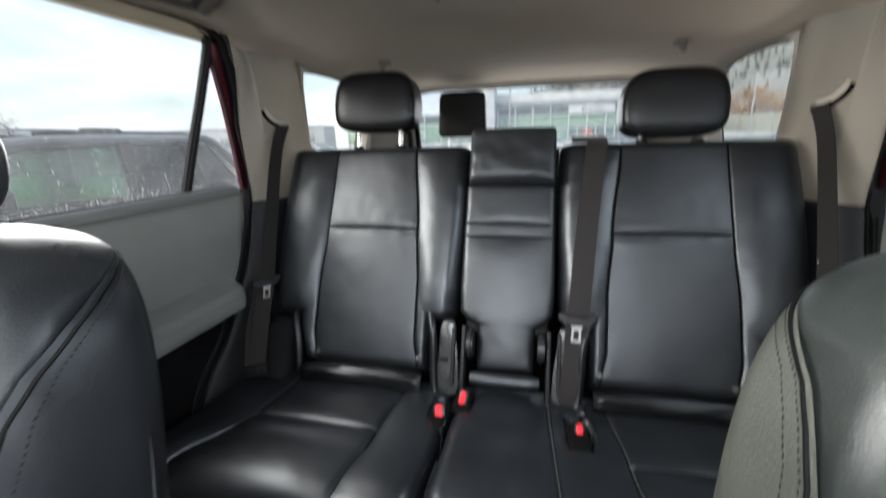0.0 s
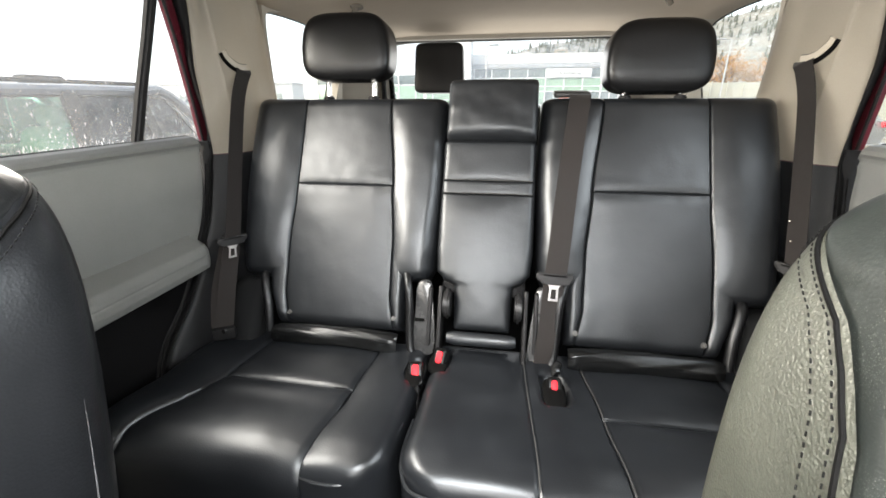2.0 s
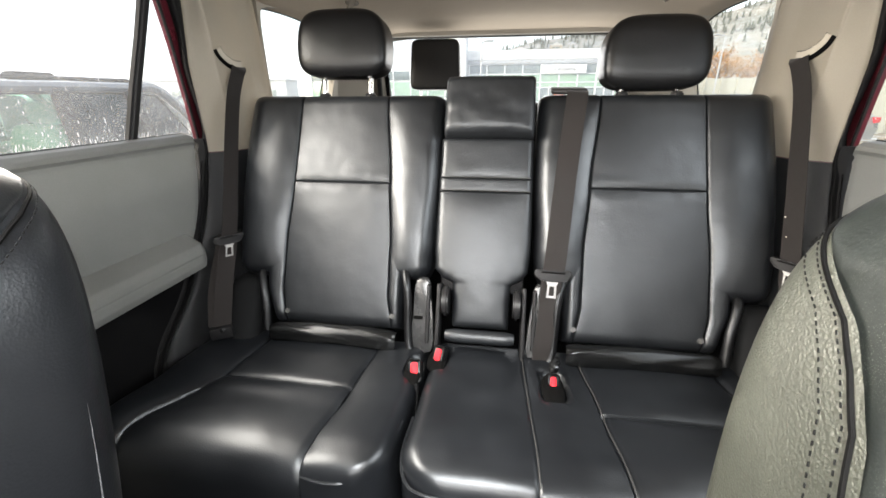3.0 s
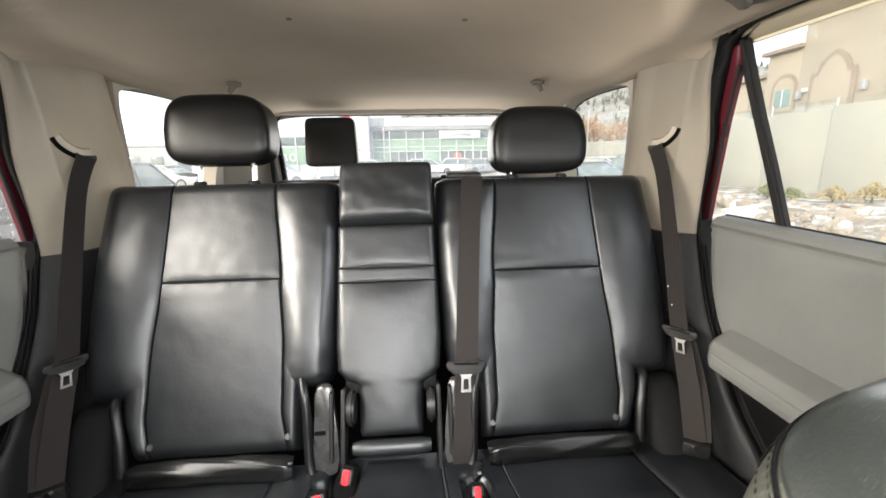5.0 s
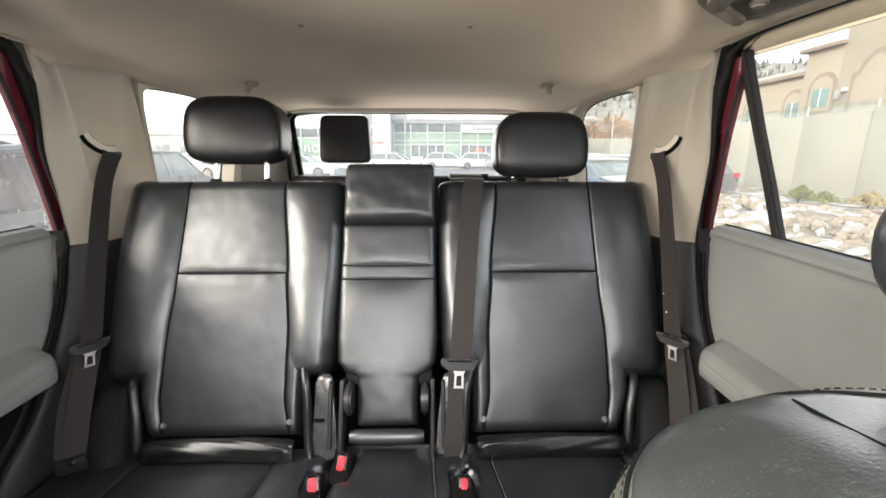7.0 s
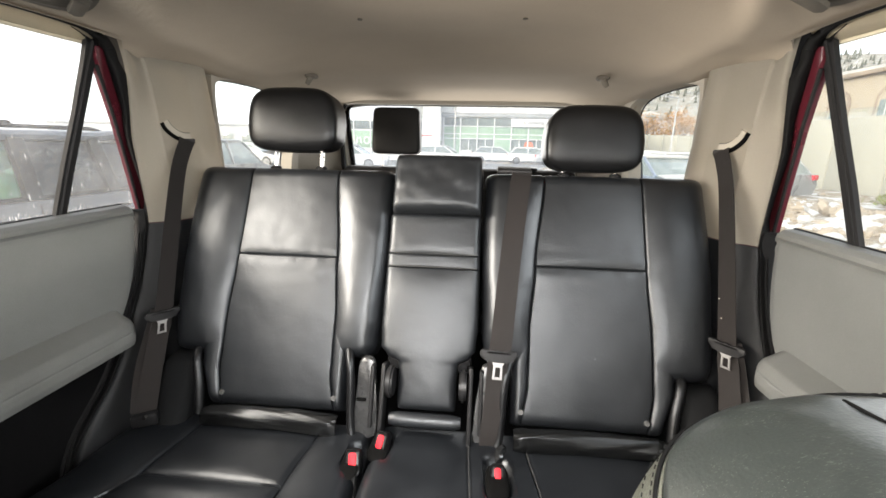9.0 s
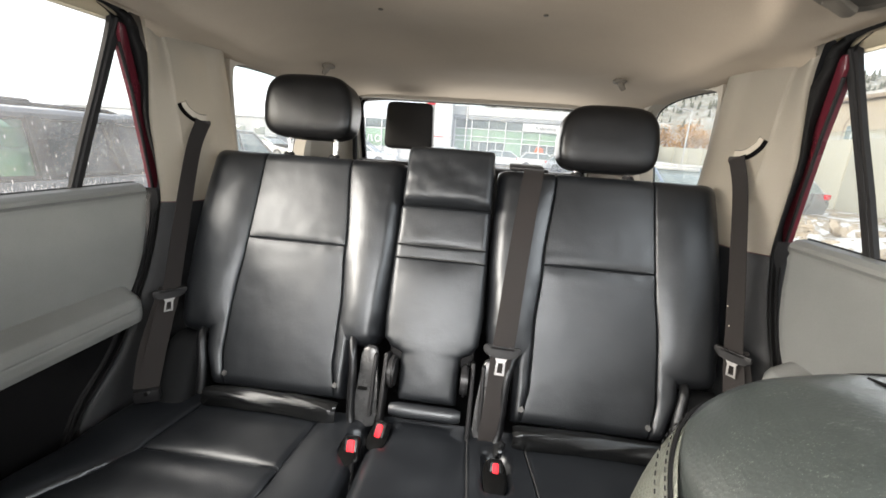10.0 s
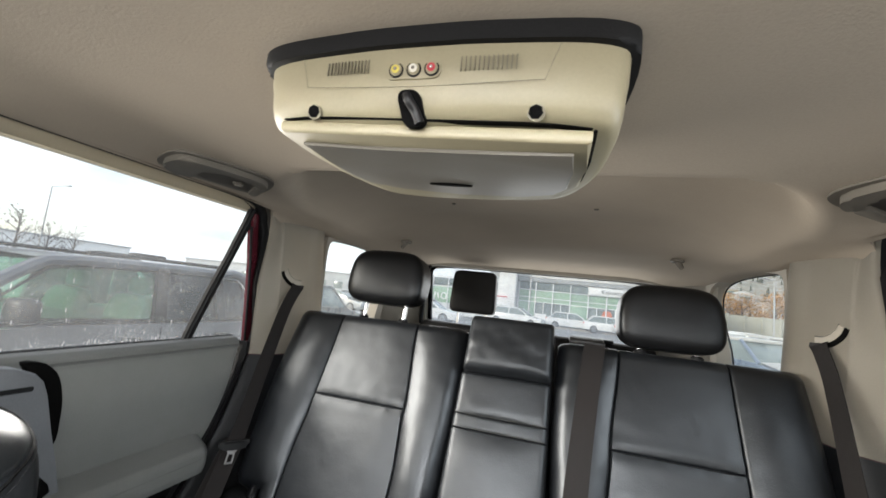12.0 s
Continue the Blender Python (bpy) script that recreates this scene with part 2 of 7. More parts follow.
M_FRAMETOP = surface("cream_door_frame", (0.60, 0.53, 0.40), (0.66, 0.59, 0.45), (0.45, 0.55), big=5, fine=350, bump=0.06)
M_CARPET = surface("dark_carpet", (0.005, 0.005, 0.006), (0.011, 0.011, 0.012), (0.95, 1.0), big=8, fine=600, bump=0.6, depth=0.002, spec=0.1)
M_THREAD = surface("stitching_thread", (0.010, 0.010, 0.010), (0.018, 0.018, 0.017), (0.7, 0.8), big=30, fine=500, bump=0.2)
M_STITCH = surface("dark_stitches", (0.004, 0.004, 0.004), (0.007, 0.007, 0.007), (0.8, 0.9), bump=0.0, spec=0.05)
M_GLASS = pane("clear_glass", (0.96, 0.98, 0.97), 0.25)
M_CLEAR = pane("clear_side_glass", (0.96, 0.98, 0.97), 0.04, 0.0, 0.065)
M_DUSTY = pane("dusty_glass", (0.95, 0.97, 0.97), 0.04, 0.0, 0.075)
M_REARGLASS = pane("hazy_rear_glass", (0.94, 0.96, 0.96), 0.04, 0.0, 0.20)
M_SPECK = pane("dried_water_film", (0.84, 0.85, 0.86), 0.1, 0.0, 0.46)
M_HOLE = surface("dark_hole", (0.0015, 0.0015, 0.0015), (0.003, 0.003, 0.003), (0.7, 0.8), bump=0.0, spec=0.04)
M_SHINY = leather("glossy_leather_flap", (0.0058, 0.0060, 0.0062), (0.0095, 0.0098, 0.0100), (0.20, 0.28), spec=0.60, grain=0.04)
M_HEADREST = leather("headrest_leather", (0.0030, 0.0030, 0.0033), (0.0052, 0.0052, 0.0056), (0.30, 0.38), spec=0.30)
M_BRACKET = surface("grey_steel_bracket", (0.016, 0.0165, 0.017), (0.026, 0.0265, 0.027), (0.22, 0.32), metal=0.0, big=14, fine=120, bump=0.12, spec=0.45)
M_STEEL = surface("belt_tongue_steel", (0.15, 0.148, 0.145), (0.21, 0.207, 0.203), (0.32, 0.42), metal=0.9, big=12, fine=300, bump=0.02)
M_GRIP = surface("grey_handle_plastic", (0.120, 0.108, 0.090), (0.150, 0.136, 0.114), (0.6, 0.7), big=6, fine=420, bump=0.1, depth=0.0005, spec=0.25)
# the grip's plastic, darkened to carry the shade inside the handle
M_RECESS = surface("grip_plastic_shade_tone", (0.085, 0.077, 0.065), (0.105, 0.095, 0.080), (0.7, 0.8), fine=300, bump=0.1, spec=0.2)
# ivory darkened to stand for shade in slots, gaps and hole rims
M_VENT = surface("ivory_shade_tone", (0.15, 0.135, 0.095), (0.18, 0.162, 0.117), (0.6, 0.7), bump=0.0)
M_WEDGE = surface("dark_side_cloth", (0.0055, 0.0058, 0.0062), (0.009, 0.0094, 0.0098), (0.75, 0.9), big=5, fine=300, bump=0.2, spec=0.05)
M_RIVET = surface("grey_rivet", (0.045, 0.045, 0.044), (0.065, 0.065, 0.063), (0.5, 0.6), bump=0.0, spec=0.3)

# ---- building helpers ----
def thing(name, loc, label, category, group="", kind=""):
    """An Empty at the base of a thing, for its parts."""
    ob = new(name)
    ob.empty_display_size = 0.05
    ob.location = loc
    return tagged(ob, label, category, group, kind)


def attach(ob, parent):
    ob.parent = parent
    if parent.type == "EMPTY":
        ob.matrix_parent_inverse = Matrix.Translation(parent.location).inverted()


def part(name, bm, material, parent=None, label="", smooth=True):
    """Links a bmesh, in the place's own metres, as one mesh under a thing or a part."""
    me = bpy.data.meshes.new(name)
    bmesh.ops.recalc_face_normals(bm, faces=bm.faces[:])
    bm.to_mesh(me)
    bm.free()
    me.materials.append(material)
    if smooth:
        me.shade_smooth()
        me.set_sharp_from_angle(angle=radians(42))
    ob = new(name, me)
    if parent:
        attach(ob, parent)
    if label:
        tagged(ob, label)
    return ob


def solid(name, bm, material, label, category, kind="structure", group="", smooth=True):
    return tagged(part(name, bm, material, None, "", smooth), label, category, group, kind)


def box(c, size, bevel=0.0, rot=(0, 0, 0), seg=2, bm=None):
    """A bevelled box round c; rot in degrees."""
    bm = bm or bmesh.new()
    vs = bmesh.ops.create_cube(bm, size=1.0, matrix=pose(*c, *rot) @ Matrix.Diagonal((*size, 1)))["verts"]
    if bevel:
        es = list({e for v in vs for e in v.link_edges})
        bmesh.ops.bevel(bm, geom=es, offset=bevel, segments=seg, affect="EDGES", profile=0.5)
    return bm


def tube(points, r, seg=8, bm=None, flat=1.0):
    """A round bar along points; flat squeezes it."""
    bm = bm or bmesh.new()
    pts = [Vector(p) for p in points]
    rings = []
    side = None
    for i, p in enumerate(pts):
        way = (pts[min(i + 1, len(pts) - 1)] - pts[max(i - 1, 0)]).normalized()
        if side is None:
            side = way.orthogonal().normalized()
        side = (side - way * side.dot(way)).normalized()
        up = way.cross(side)
        rr = r[i] if isinstance(r, (list, tuple)) else r
        rings.append([bm.verts.new(p + rr * (math.cos(a) * side + flat * math.sin(a) * up)) for a in (2 * math.pi * k / seg for k in range(seg))])
    for a, b in zip(rings, rings[1:]):
        for k in range(seg):
            bm.faces.new((a[k], a[(k + 1) % seg], b[(k + 1) % seg], b[k]))
    bm.faces.new(rings[0])
    bm.faces.new(rings[-1])
    return bm


def ribbon(points, across, width, thick):
    """A flat strap along points; across: its width's direction at each point (or one for all)."""
    bm = bmesh.new()
    pts = [Vector(p) for p in points]
    rings = []
    for i, p in enumerate(pts):
        way = (pts[min(i + 1, len(pts) - 1)] - pts[max(i - 1, 0)]).normalized()
        w = Vector(across[i] if isinstance(across, list) else across)
        w = (w - way * w.dot(way)).normalized()
        n = way.cross(w)
        ww = width[i] if isinstance(width, list) else width
        rings.append([bm.verts.new(p + sw * w * ww / 2 + sn * n * thick / 2) for sw, sn in ((-1, -1), (1, -1), (1, 1), (-1, 1))])
    for a, b in zip(rings, rings[1:]):
        for k in range(4):
            bm.faces.new((a[k], a[(k + 1) % 4], b[(k + 1) % 4], b[k]))
    bm.faces.new(rings[0])
    bm.faces.new(rings[-1])
    return bm


def slab(outline, place, thick, bevel=0.0, bm=None, seg=2):
    """A plate with a 2D outline; place(u, v, w) gives metres, w from 0 to thick."""
    bm = bm or bmesh.new()
    a = [bm.verts.new(place(u, v, 0.0)) for u, v in outline]
    b = [bm.verts.new(place(u, v, thick)) for u, v in outline]
    n = len(outline)
    top = [bm.faces.new(a), bm.faces.new(b)]
    for k in range(n):
        bm.faces.new((a[k], a[(k + 1) % n], b[(k + 1) % n], b[k]))
    if bevel:
        es = [e for f in top for e in f.edges]
        bmesh.ops.bevel(bm, geom=es, offset=bevel, segments=seg, affect="EDGES", profile=0.5)
    return bm


def ring(outline, hole, place, thick, bm=None):
    """A frame between two outlines with the same number of corners."""
    bm = bm or bmesh.new()
    loops = [[bm.verts.new(place(u, v, w)) for u, v in line] for w in (0.0, thick) for line in (outline, hole)]
    n = len(outline)
    for p, q in ((0, 1), (2, 3), (0, 2), (1, 3)):
        for k in range(n):
            bm.faces.new((loops[p][k], loops[p][(k + 1) % n], loops[q][(k + 1) % n], loops[q][k]))
    return bm


def rounded(x0, y0, x1, y1, r, seg=5):
    """A rectangle with round corners."""
    out = []
    for cx, cy, a0 in ((x1 - r, y1 - r, 0), (x0 + r, y1 - r, 90), (x0 + r, y0 + r, 180), (x1 - r, y0 + r, 270)):
        out += [(cx + r * math.cos(radians(a0 + 90 * k / seg)), cy + r * math.sin(radians(a0 + 90 * k / seg))) for k in range(seg + 1)]
    return out


def smooth_line(pts, cuts=6, closed=True):
    """A soft curve through 2D or 3D points."""
    n, out = len(pts), []
    vs = [Vector(p) for p in pts]
    for i in range(n if closed else n - 1):
        p0, p1, p2, p3 = (vs[(i + k) % n] if closed else vs[min(max(i + k, 0), n - 1)] for k in (-1, 0, 1, 2))
        for k in range(cuts):
            t = k / cuts
            out.append(tuple(0.5 * ((2 * p1) + (p2 - p0) * t + (2 * p0 - 5 * p1 + 4 * p2 - p3) * t * t + (3 * p1 - p0 - 3 * p2 + p3) * t ** 3)))
    if not closed:
        out.append(tuple(vs[-1]))
    return out


def sheet(fn, nu, nv, thick=0.0, bm=None):
    """A surface fn(s, t), s and t from 0 to 1; thick gives it a back, away from its normal."""
    bm = bm or bmesh.new()
    grid = [[bm.verts.new(fn(i / nu, j / nv)) for i in range(nu + 1)] for j in range(nv + 1)]
    faces = [bm.faces.new((grid[j][i], grid[j][i + 1], grid[j + 1][i + 1], grid[j + 1][i])) for j in range(nv) for i in range(nu)]
    if thick:
        bmesh.ops.solidify(bm, geom=faces, thickness=thick)
    return bm


def lerp(table, v):
    """The value at v of a table of (v, value), eased between its rows."""
    if v <= table[0][0]:
        return table[0][1]
    for (a, x), (b, y) in zip(table, table[1:]):
        if v <= b:
            k = (v - a) / (b - a)
            return x + (y - x) * k * k * (3 - 2 * k)
    return table[-1][1]


def line_at(table, v):
    """The value at v of a table of (v, value) in rising order, straight between its rows."""
    for (a, x), (b, y) in zip(table, table[1:]):
        if v <= b:
            return x + (y - x) * (max(v, a) - a) / max(b - a, 1e-9)
    return table[-1][1]


def fall(d, r):
    """How far a rounded edge of radius r has sunk at d from it."""
    if d >= r or r <= 0:
        return 0.0
    e = 1 - max(d, 0.0) / r
    return r * (1 - math.sqrt(max(0.0, 1 - e * e)))


def pillow(left, right, v0, v1, place, back, radii, bulge, nu=18, nv=40, more=None, wrinkle=0.0012):
    """An upholstered panel: left(v) and right(v) are its edges, radii its rounding at the left, right, bottom and top; place(u, v, h)
    gives metres and h = 0 is its seam level; back is how deep it reaches behind that."""
    bm = bmesh.new()
    rl, rr, rb, rt = radii

    grid = []
    for j in range(nv + 1):
        t = j / nv
        t = t + 0.10 * math.sin(2 * math.pi * t) * -0.6
        v = v0 + (v1 - v0) * t
        a, b = left(v), right(v)
        row = []
        for i in range(nu + 1):
            s = i / nu
            s = s - 0.06 * math.sin(2 * math.pi * s)
            u = a + (b - a) * s
            h = bulge * (1 - abs(2 * s - 1) ** 2.3) * (1 - (2 * t - 1) ** 6)
            h -= fall(u - a, rl) + fall(b - u, rr) + fall(v - v0, rb) + fall(v1 - v, rt)
            h += wrinkle * (noise.noise(Vector((u * 14, v * 14, back * 50 + a * 3))) + 0.5 * noise.noise(Vector((u * 37, v * 33, a * 7))))
            if more:
                h += more(u, v)
            row.append(bm.verts.new(place(u, v, max(h, -back + 0.004))))
        grid.append(row)
    for j in range(nv):
        for i in range(nu):
            bm.faces.new((grid[j][i], grid[j][i + 1], grid[j + 1][i + 1], grid[j + 1][i]))
    edge = [(0, i) for i in range(nu)] + [(j, nu) for j in range(nv)] + [(nv, i) for i in range(nu, 0, -1)] + [(j, 0) for j in range(nv, 0, -1)]
    rim = []
    for j, i in edge:
        t = j / nv
        t = t + 0.10 * math.sin(2 * math.pi * t) * -0.6
        s = i / nu
        s = s - 0.06 * math.sin(2 * math.pi * s)
        v = v0 + (v1 - v0) * t
        rim.append(bm.verts.new(place(left(v) + (right(v) - left(v)) * s, v, -back)))
    n = len(edge)
    for k in range(n):
        p, q = edge[k], edge[(k + 1) % n]
        bm.faces.new((grid[p[0]][p[1]], grid[q[0]][q[1]], rim[(k + 1) % n], rim[k]))
    bm.faces.new(rim)
    return bm


def loaf(c, size, e1=0.4, e2=0.4, shape=None, nu=40, nv=24, rot=(0, 0, 0)):
    """A stuffed, box-like round body; e1 rounds it up and down, e2 in plan."""
    bm = bmesh.new()
    m = pose(*c, *rot)

    def sg(x, e):
        return math.copysign(abs(x) ** e, x)

    rows = []
    for j in range(1, nv):
        ph = -math.pi / 2 + math.pi * j / nv
        row = []
        for i in range(nu):
            th = 2 * math.pi * i / nu
            p = Vector((sg(math.cos(ph), e1) * sg(math.cos(th), e2), sg(math.cos(ph), e1) * sg(math.sin(th), e2), sg(math.sin(ph), e1)))
            if shape:
                p = Vector(shape(p))
            row.append(bm.verts.new(m @ Vector((p.x * size[0] / 2, p.y * size[1] / 2, p.z * size[2] / 2))))
        rows.append(row)
    for a, b in zip(rows, rows[1:]):
        for i in range(nu):
            bm.faces.new((a[i], a[(i + 1) % nu], b[(i + 1) % nu], b[i]))
    bm.faces.new(rows[0])
    bm.faces.new(rows[-1])
    return bm


def disc(c, n, r, thick, seg=20, bevel=0.0, bm=None):
    """A round plate with its face along n."""
    bm = bm or bmesh.new()
    turn = Vector(n).to_track_quat("Z", "Y").to_matrix().to_4x4()
    got = bmesh.ops.create_cone(bm, cap_ends=True, segments=seg, radius1=r, radius2=r, depth=thick, matrix=Matrix.Translation(c) @ turn)["verts"]
    if bevel:
        es = [e for e in {e for v in got for e in v.link_edges} if any(len(f.verts) > 4 for f in e.link_faces)]
        bmesh.ops.bevel(bm, geom=es, offset=bevel, segments=2, affect="EDGES")
    return bm

# ---- the car's shell: floor, headliner, side trim, doors, tailgate ----
GROUND = -0.15


def roof_z(x, y):
    """The headliner's height."""
    mid = lerp([(-1.9, 1.55), (-1.2, 1.597), (-0.6, 1.604), (0.2, 1.611), (0.62, 1.624), (0.9, 1.608), (1.2, 1.572)], y)
    line = -0.26 + 0.30 * max(0.0, (abs(x) - 0.30) / 0.25) ** 2  # where the rear dome begins
    dome = min(1.0, max(0.0, (y - line) / 0.045))
    dome = dome * dome * (3 - 2 * dome)
    back = 1.0 - min(1.0, max(0.0, (y - 0.30) / 0.36))
    side = max(0.0, 1 - (abs(x) / 0.56) ** 4)
    z = mid + 0.064 * dome * side * back * back * (3 - 2 * back)
    cove = lerp([(0.07, 0.0), (0.11, 0.010), (0.17, 0.010), (0.26, 0.0)], y) * max(0.0, (abs(x) - 0.610) / 0.05) ** 2  # rolls over into the pillar trim
    return z - cove - lerp([(-0.1, 0.008), (0.15, 0.020), (0.4, 0.050)], y) * max(0.0, (min(abs(x), 0.62) - 0.36) / 0.28) ** 2.2


def liner(s, t):
    y = -1.85 + 3.02 * t
    x = (2 * s - 1) * (0.64 + 0.04 * min(1.0, max(0.0, (y - 0.06) / 0.04)))
    return (x, y, roof_z(x, y))


# assumed roof opening, out of view, added to hold the fill lamp
ADDED_OPENING = (-0.39, -1.45, 0.39, -0.79)


def headliner():
    bm = sheet(liner, 80, 160)
    x0, y0, x1, y1 = ADDED_OPENING
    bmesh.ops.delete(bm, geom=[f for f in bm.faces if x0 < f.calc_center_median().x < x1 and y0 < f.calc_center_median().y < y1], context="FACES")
    bmesh.ops.solidify(bm, geom=bm.faces[:], thickness=-0.012)
    solid("ceiling", bm, M_HEADLINER, "warm grey cloth headliner with a raised dome over the rear seats", "ceiling")
    # painted roof, with an unseen glass opening added over the front seats
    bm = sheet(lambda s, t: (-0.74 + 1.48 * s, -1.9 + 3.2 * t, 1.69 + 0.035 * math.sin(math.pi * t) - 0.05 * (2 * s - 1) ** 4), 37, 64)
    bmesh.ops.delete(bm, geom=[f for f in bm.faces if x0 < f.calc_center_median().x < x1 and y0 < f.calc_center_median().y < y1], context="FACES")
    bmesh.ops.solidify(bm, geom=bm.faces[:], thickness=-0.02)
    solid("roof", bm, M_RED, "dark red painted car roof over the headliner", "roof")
    ob = thing("added_roof_window", (0, -1.12, 1.65), "added glass roof opening, out of view over the front seats", "roof window", kind="structure")
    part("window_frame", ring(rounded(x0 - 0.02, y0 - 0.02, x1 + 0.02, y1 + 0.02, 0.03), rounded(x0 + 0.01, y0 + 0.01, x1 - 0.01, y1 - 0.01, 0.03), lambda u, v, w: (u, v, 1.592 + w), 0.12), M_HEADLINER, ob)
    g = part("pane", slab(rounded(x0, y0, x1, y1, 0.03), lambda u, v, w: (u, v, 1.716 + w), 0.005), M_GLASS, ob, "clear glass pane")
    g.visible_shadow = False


headliner()
solid("floor", box((0, -0.55, 0.42), (1.5, 3.9, 0.06), 0.01), M_CARPET, "black carpeted car floor", "floor")

DOOR_EDGE = [(0.060, 1.615), (0.066, 1.595), (0.084, 1.536), (0.098, 1.392), (0.116, 1.225), (0.110, 1.19), (0.072, 1.087), (0.022, 0.998), (-0.06, 0.88), (-0.16, 0.78), (-0.21, 0.62), (-0.21, 0.45)]

EDGE_TABLE = sorted((b, a) for a, b in smooth_line(DOOR_EDGE, 8, False))


def edge_y(z):
    return line_at(EDGE_TABLE, z)


def trim_x(z):
    """How far out the side trim stands at the door seal."""
    return line_at([(0.45, 0.72), (0.9, 0.705), (1.2, 0.716), (1.4, 0.708), (1.6, 0.672)], z)


QUARTER = smooth_line([(0.385, 1.20), (0.370, 1.32), (0.355, 1.45), (0.350, 1.535), (0.375, 1.566), (0.50, 1.580), (0.70, 1.580), (0.815, 1.560), (0.858, 1.512), (0.850, 1.44), (0.805, 1.34), (0.74, 1.20)], 4)


def side(sx, name):
    # pillar trim: from the door seal inwards past the belt slot, then back out to the quarter window
    def section(z0, z1):
        def fn(s, tt):
            z = z0 + (z1 - z0) * tt
            y0, x0 = edge_y(z) + 0.018, trim_x(z)
            k = 0.15 * (z - 1.40)  # the window edge leans forward towards the roof
            pts = [(x0, y0), (x0 - 0.010, y0 + 0.006), (0.672, y0 + 0.040), (0.667, y0 + 0.046), (0.664, y0 + 0.056), (0.6455, 0.248 - k), (0.637, 0.268 - k), (0.6275, 0.285 - k), (0.6225, 0.300 - k), (0.6255, 0.315 - k), (0.640, 0.332 - k), (0.668, 0.350 - k), (0.690, 0.357 - k)]
            if z < 1.0:
                pts = [(x0, y0), (x0 - 0.012, y0 + 0.012), (x0 - 0.03, y0 + 0.08), (x0 - 0.045, y0 + 0.16), (0.64, 0.33), (0.64, 0.34), (0.66, 0.36), (0.68, 0.37)]
            pts = smooth_line(pts, 4, False)
            k = s * (len(pts) - 1)
            i = min(int(k), len(pts) - 2)
            f = k - i
            x, y = pts[i][0] + (pts[i + 1][0] - pts[i][0]) * f, pts[i][1] + (pts[i + 1][1] - pts[i][1]) * f
            return (sx * x, y, z)
        return fn

    body = thing(name, (sx * 0.70, 0.3, 0.5), "inner side trim of the car, beige above and dark grey below", "side trim", kind="structure")
    part("upper_trim", sheet(section(1.202, 1.628), 48, 28, 0.006 * sx), M_TRIM, body, "smooth beige plastic pillar trim with a belt slot")
    part("lower_trim", sheet(section(0.45, 1.200), 42, 40, 0.006 * sx), M_GREYTRIM, body, "dark grey lower side trim")
    # frame of the quarter window up to the tail
    place = lambda u, v, w: (sx * (0.700 - w - 0.045 * max(0, v - 1.25) - 0.05 * max(0.0, u - 0.75)), u, v)
    big = smooth_line([(0.365, 1.19), (0.352, 1.32), (0.340, 1.45), (0.335, 1.56), (0.360, 1.612), (0.50, 1.63), (0.70, 1.628), (0.92, 1.61), (1.10, 1.58), (1.12, 1.44), (1.13, 1.3), (1.13, 1.19)], 4)
    part("quarter_window_frame", ring(big, QUARTER, place, 0.045), M_TRIM, body, "beige trim round the quarter window")
    part("window_seal", tube([place(u, v, -0.004) for u, v in QUARTER + QUARTER[:2]], 0.0028, 6), M_RUBBER, body)
    glass = part("quarter_window", slab(QUARTER, lambda u, v, w: place(u, v, w - 0.012), 0.004), M_CLEAR, body, "clear quarter window glass")
    glass.visible_shadow = False
    part("cargo_wall", box((sx * 0.70, 0.78, 0.83), (0.05, 0.86, 0.72), 0.01), M_GREYTRIM, body)
    # belt slot: a curved recess with a raised lip
    bend = smooth_line([(-0.034, 0.031), (-0.026, 0.016), (-0.008, 0.001), (0.014, -0.008), (0.038, -0.009)], 6, False)

    def on_trim(u, v, w):
        return (sx * (0.6565 - 0.242 * u - 0.970 * w), 0.195 + 0.970 * u - 0.242 * w, 1.410 + v)

    def band(lo, hi):
        """The outline of a strip along the slot, lo to hi across it."""
        rows = []
        for k, (u, v) in enumerate(bend):
            (u0, v0), (u1, v1) = bend[max(k - 1, 0)], bend[min(k + 1, len(bend) - 1)]
            ln = math.hypot(u1 - u0, v1 - v0)
            rows.append((u, v, -(v1 - v0) / ln, (u1 - u0) / ln))
        return [(u + lo * a, v + lo * b) for u, v, a, b in rows] + [(u + hi * a, v + hi * b) for u, v, a, b in reversed(rows)]

    part("slot_hole", slab(band(-0.0045, 0.0045), lambda u, v, w: on_trim(u, v, w - 0.004), 0.0062), M_HOLE, body, "curved dark belt slot")
    # the shadow line over the lip is a solid dark strip
    part("lip_line", slab(band(0.0180, 0.0195), lambda u, v, w: on_trim(u, v, w - 0.004), 0.0056), M_GREYTRIM, body, "thin dark strip drawn as a shadow line")
    part("slot_lip", slab(band(0.0046, 0.0178), lambda u, v, w: on_trim(u, v, w - 0.004), 0.0068, 0.002), M_TRIM, body, "raised beige lip")
    if sx > 0:
        part("airbag_emblem", slab([(0.063 + 0.013 * math.cos(0.3142 * k), 0.157 + 0.006 * math.sin(0.3142 * k)) for k in range(20)], lambda u, v, w: on_trim(u, v, w - 0.004), 0.0056, 0.001), M_TRIM, body, "small embossed oval emblem")
    # black door seal: a broad soft strip from the trim to the painted door frame, then along the roof
    outer, inner = [], []
    for q in range(41):
        z = 0.50 + 0.026 * q
        y0, x0 = edge_y(z) + 0.016, trim_x(z) - 0.003
        k = min(1.0, max(0.0, (z - 1.19) / 0.05))
        x1, y1 = 0.776 - 0.215 * (z - 1.225) - 0.006, lerp([(1.2, 0.196), (1.23, 0.190), (1.45, 0.106), (1.552, 0.064), (1.6, 0.040)], z)
        outer.append((x0, y0, z))
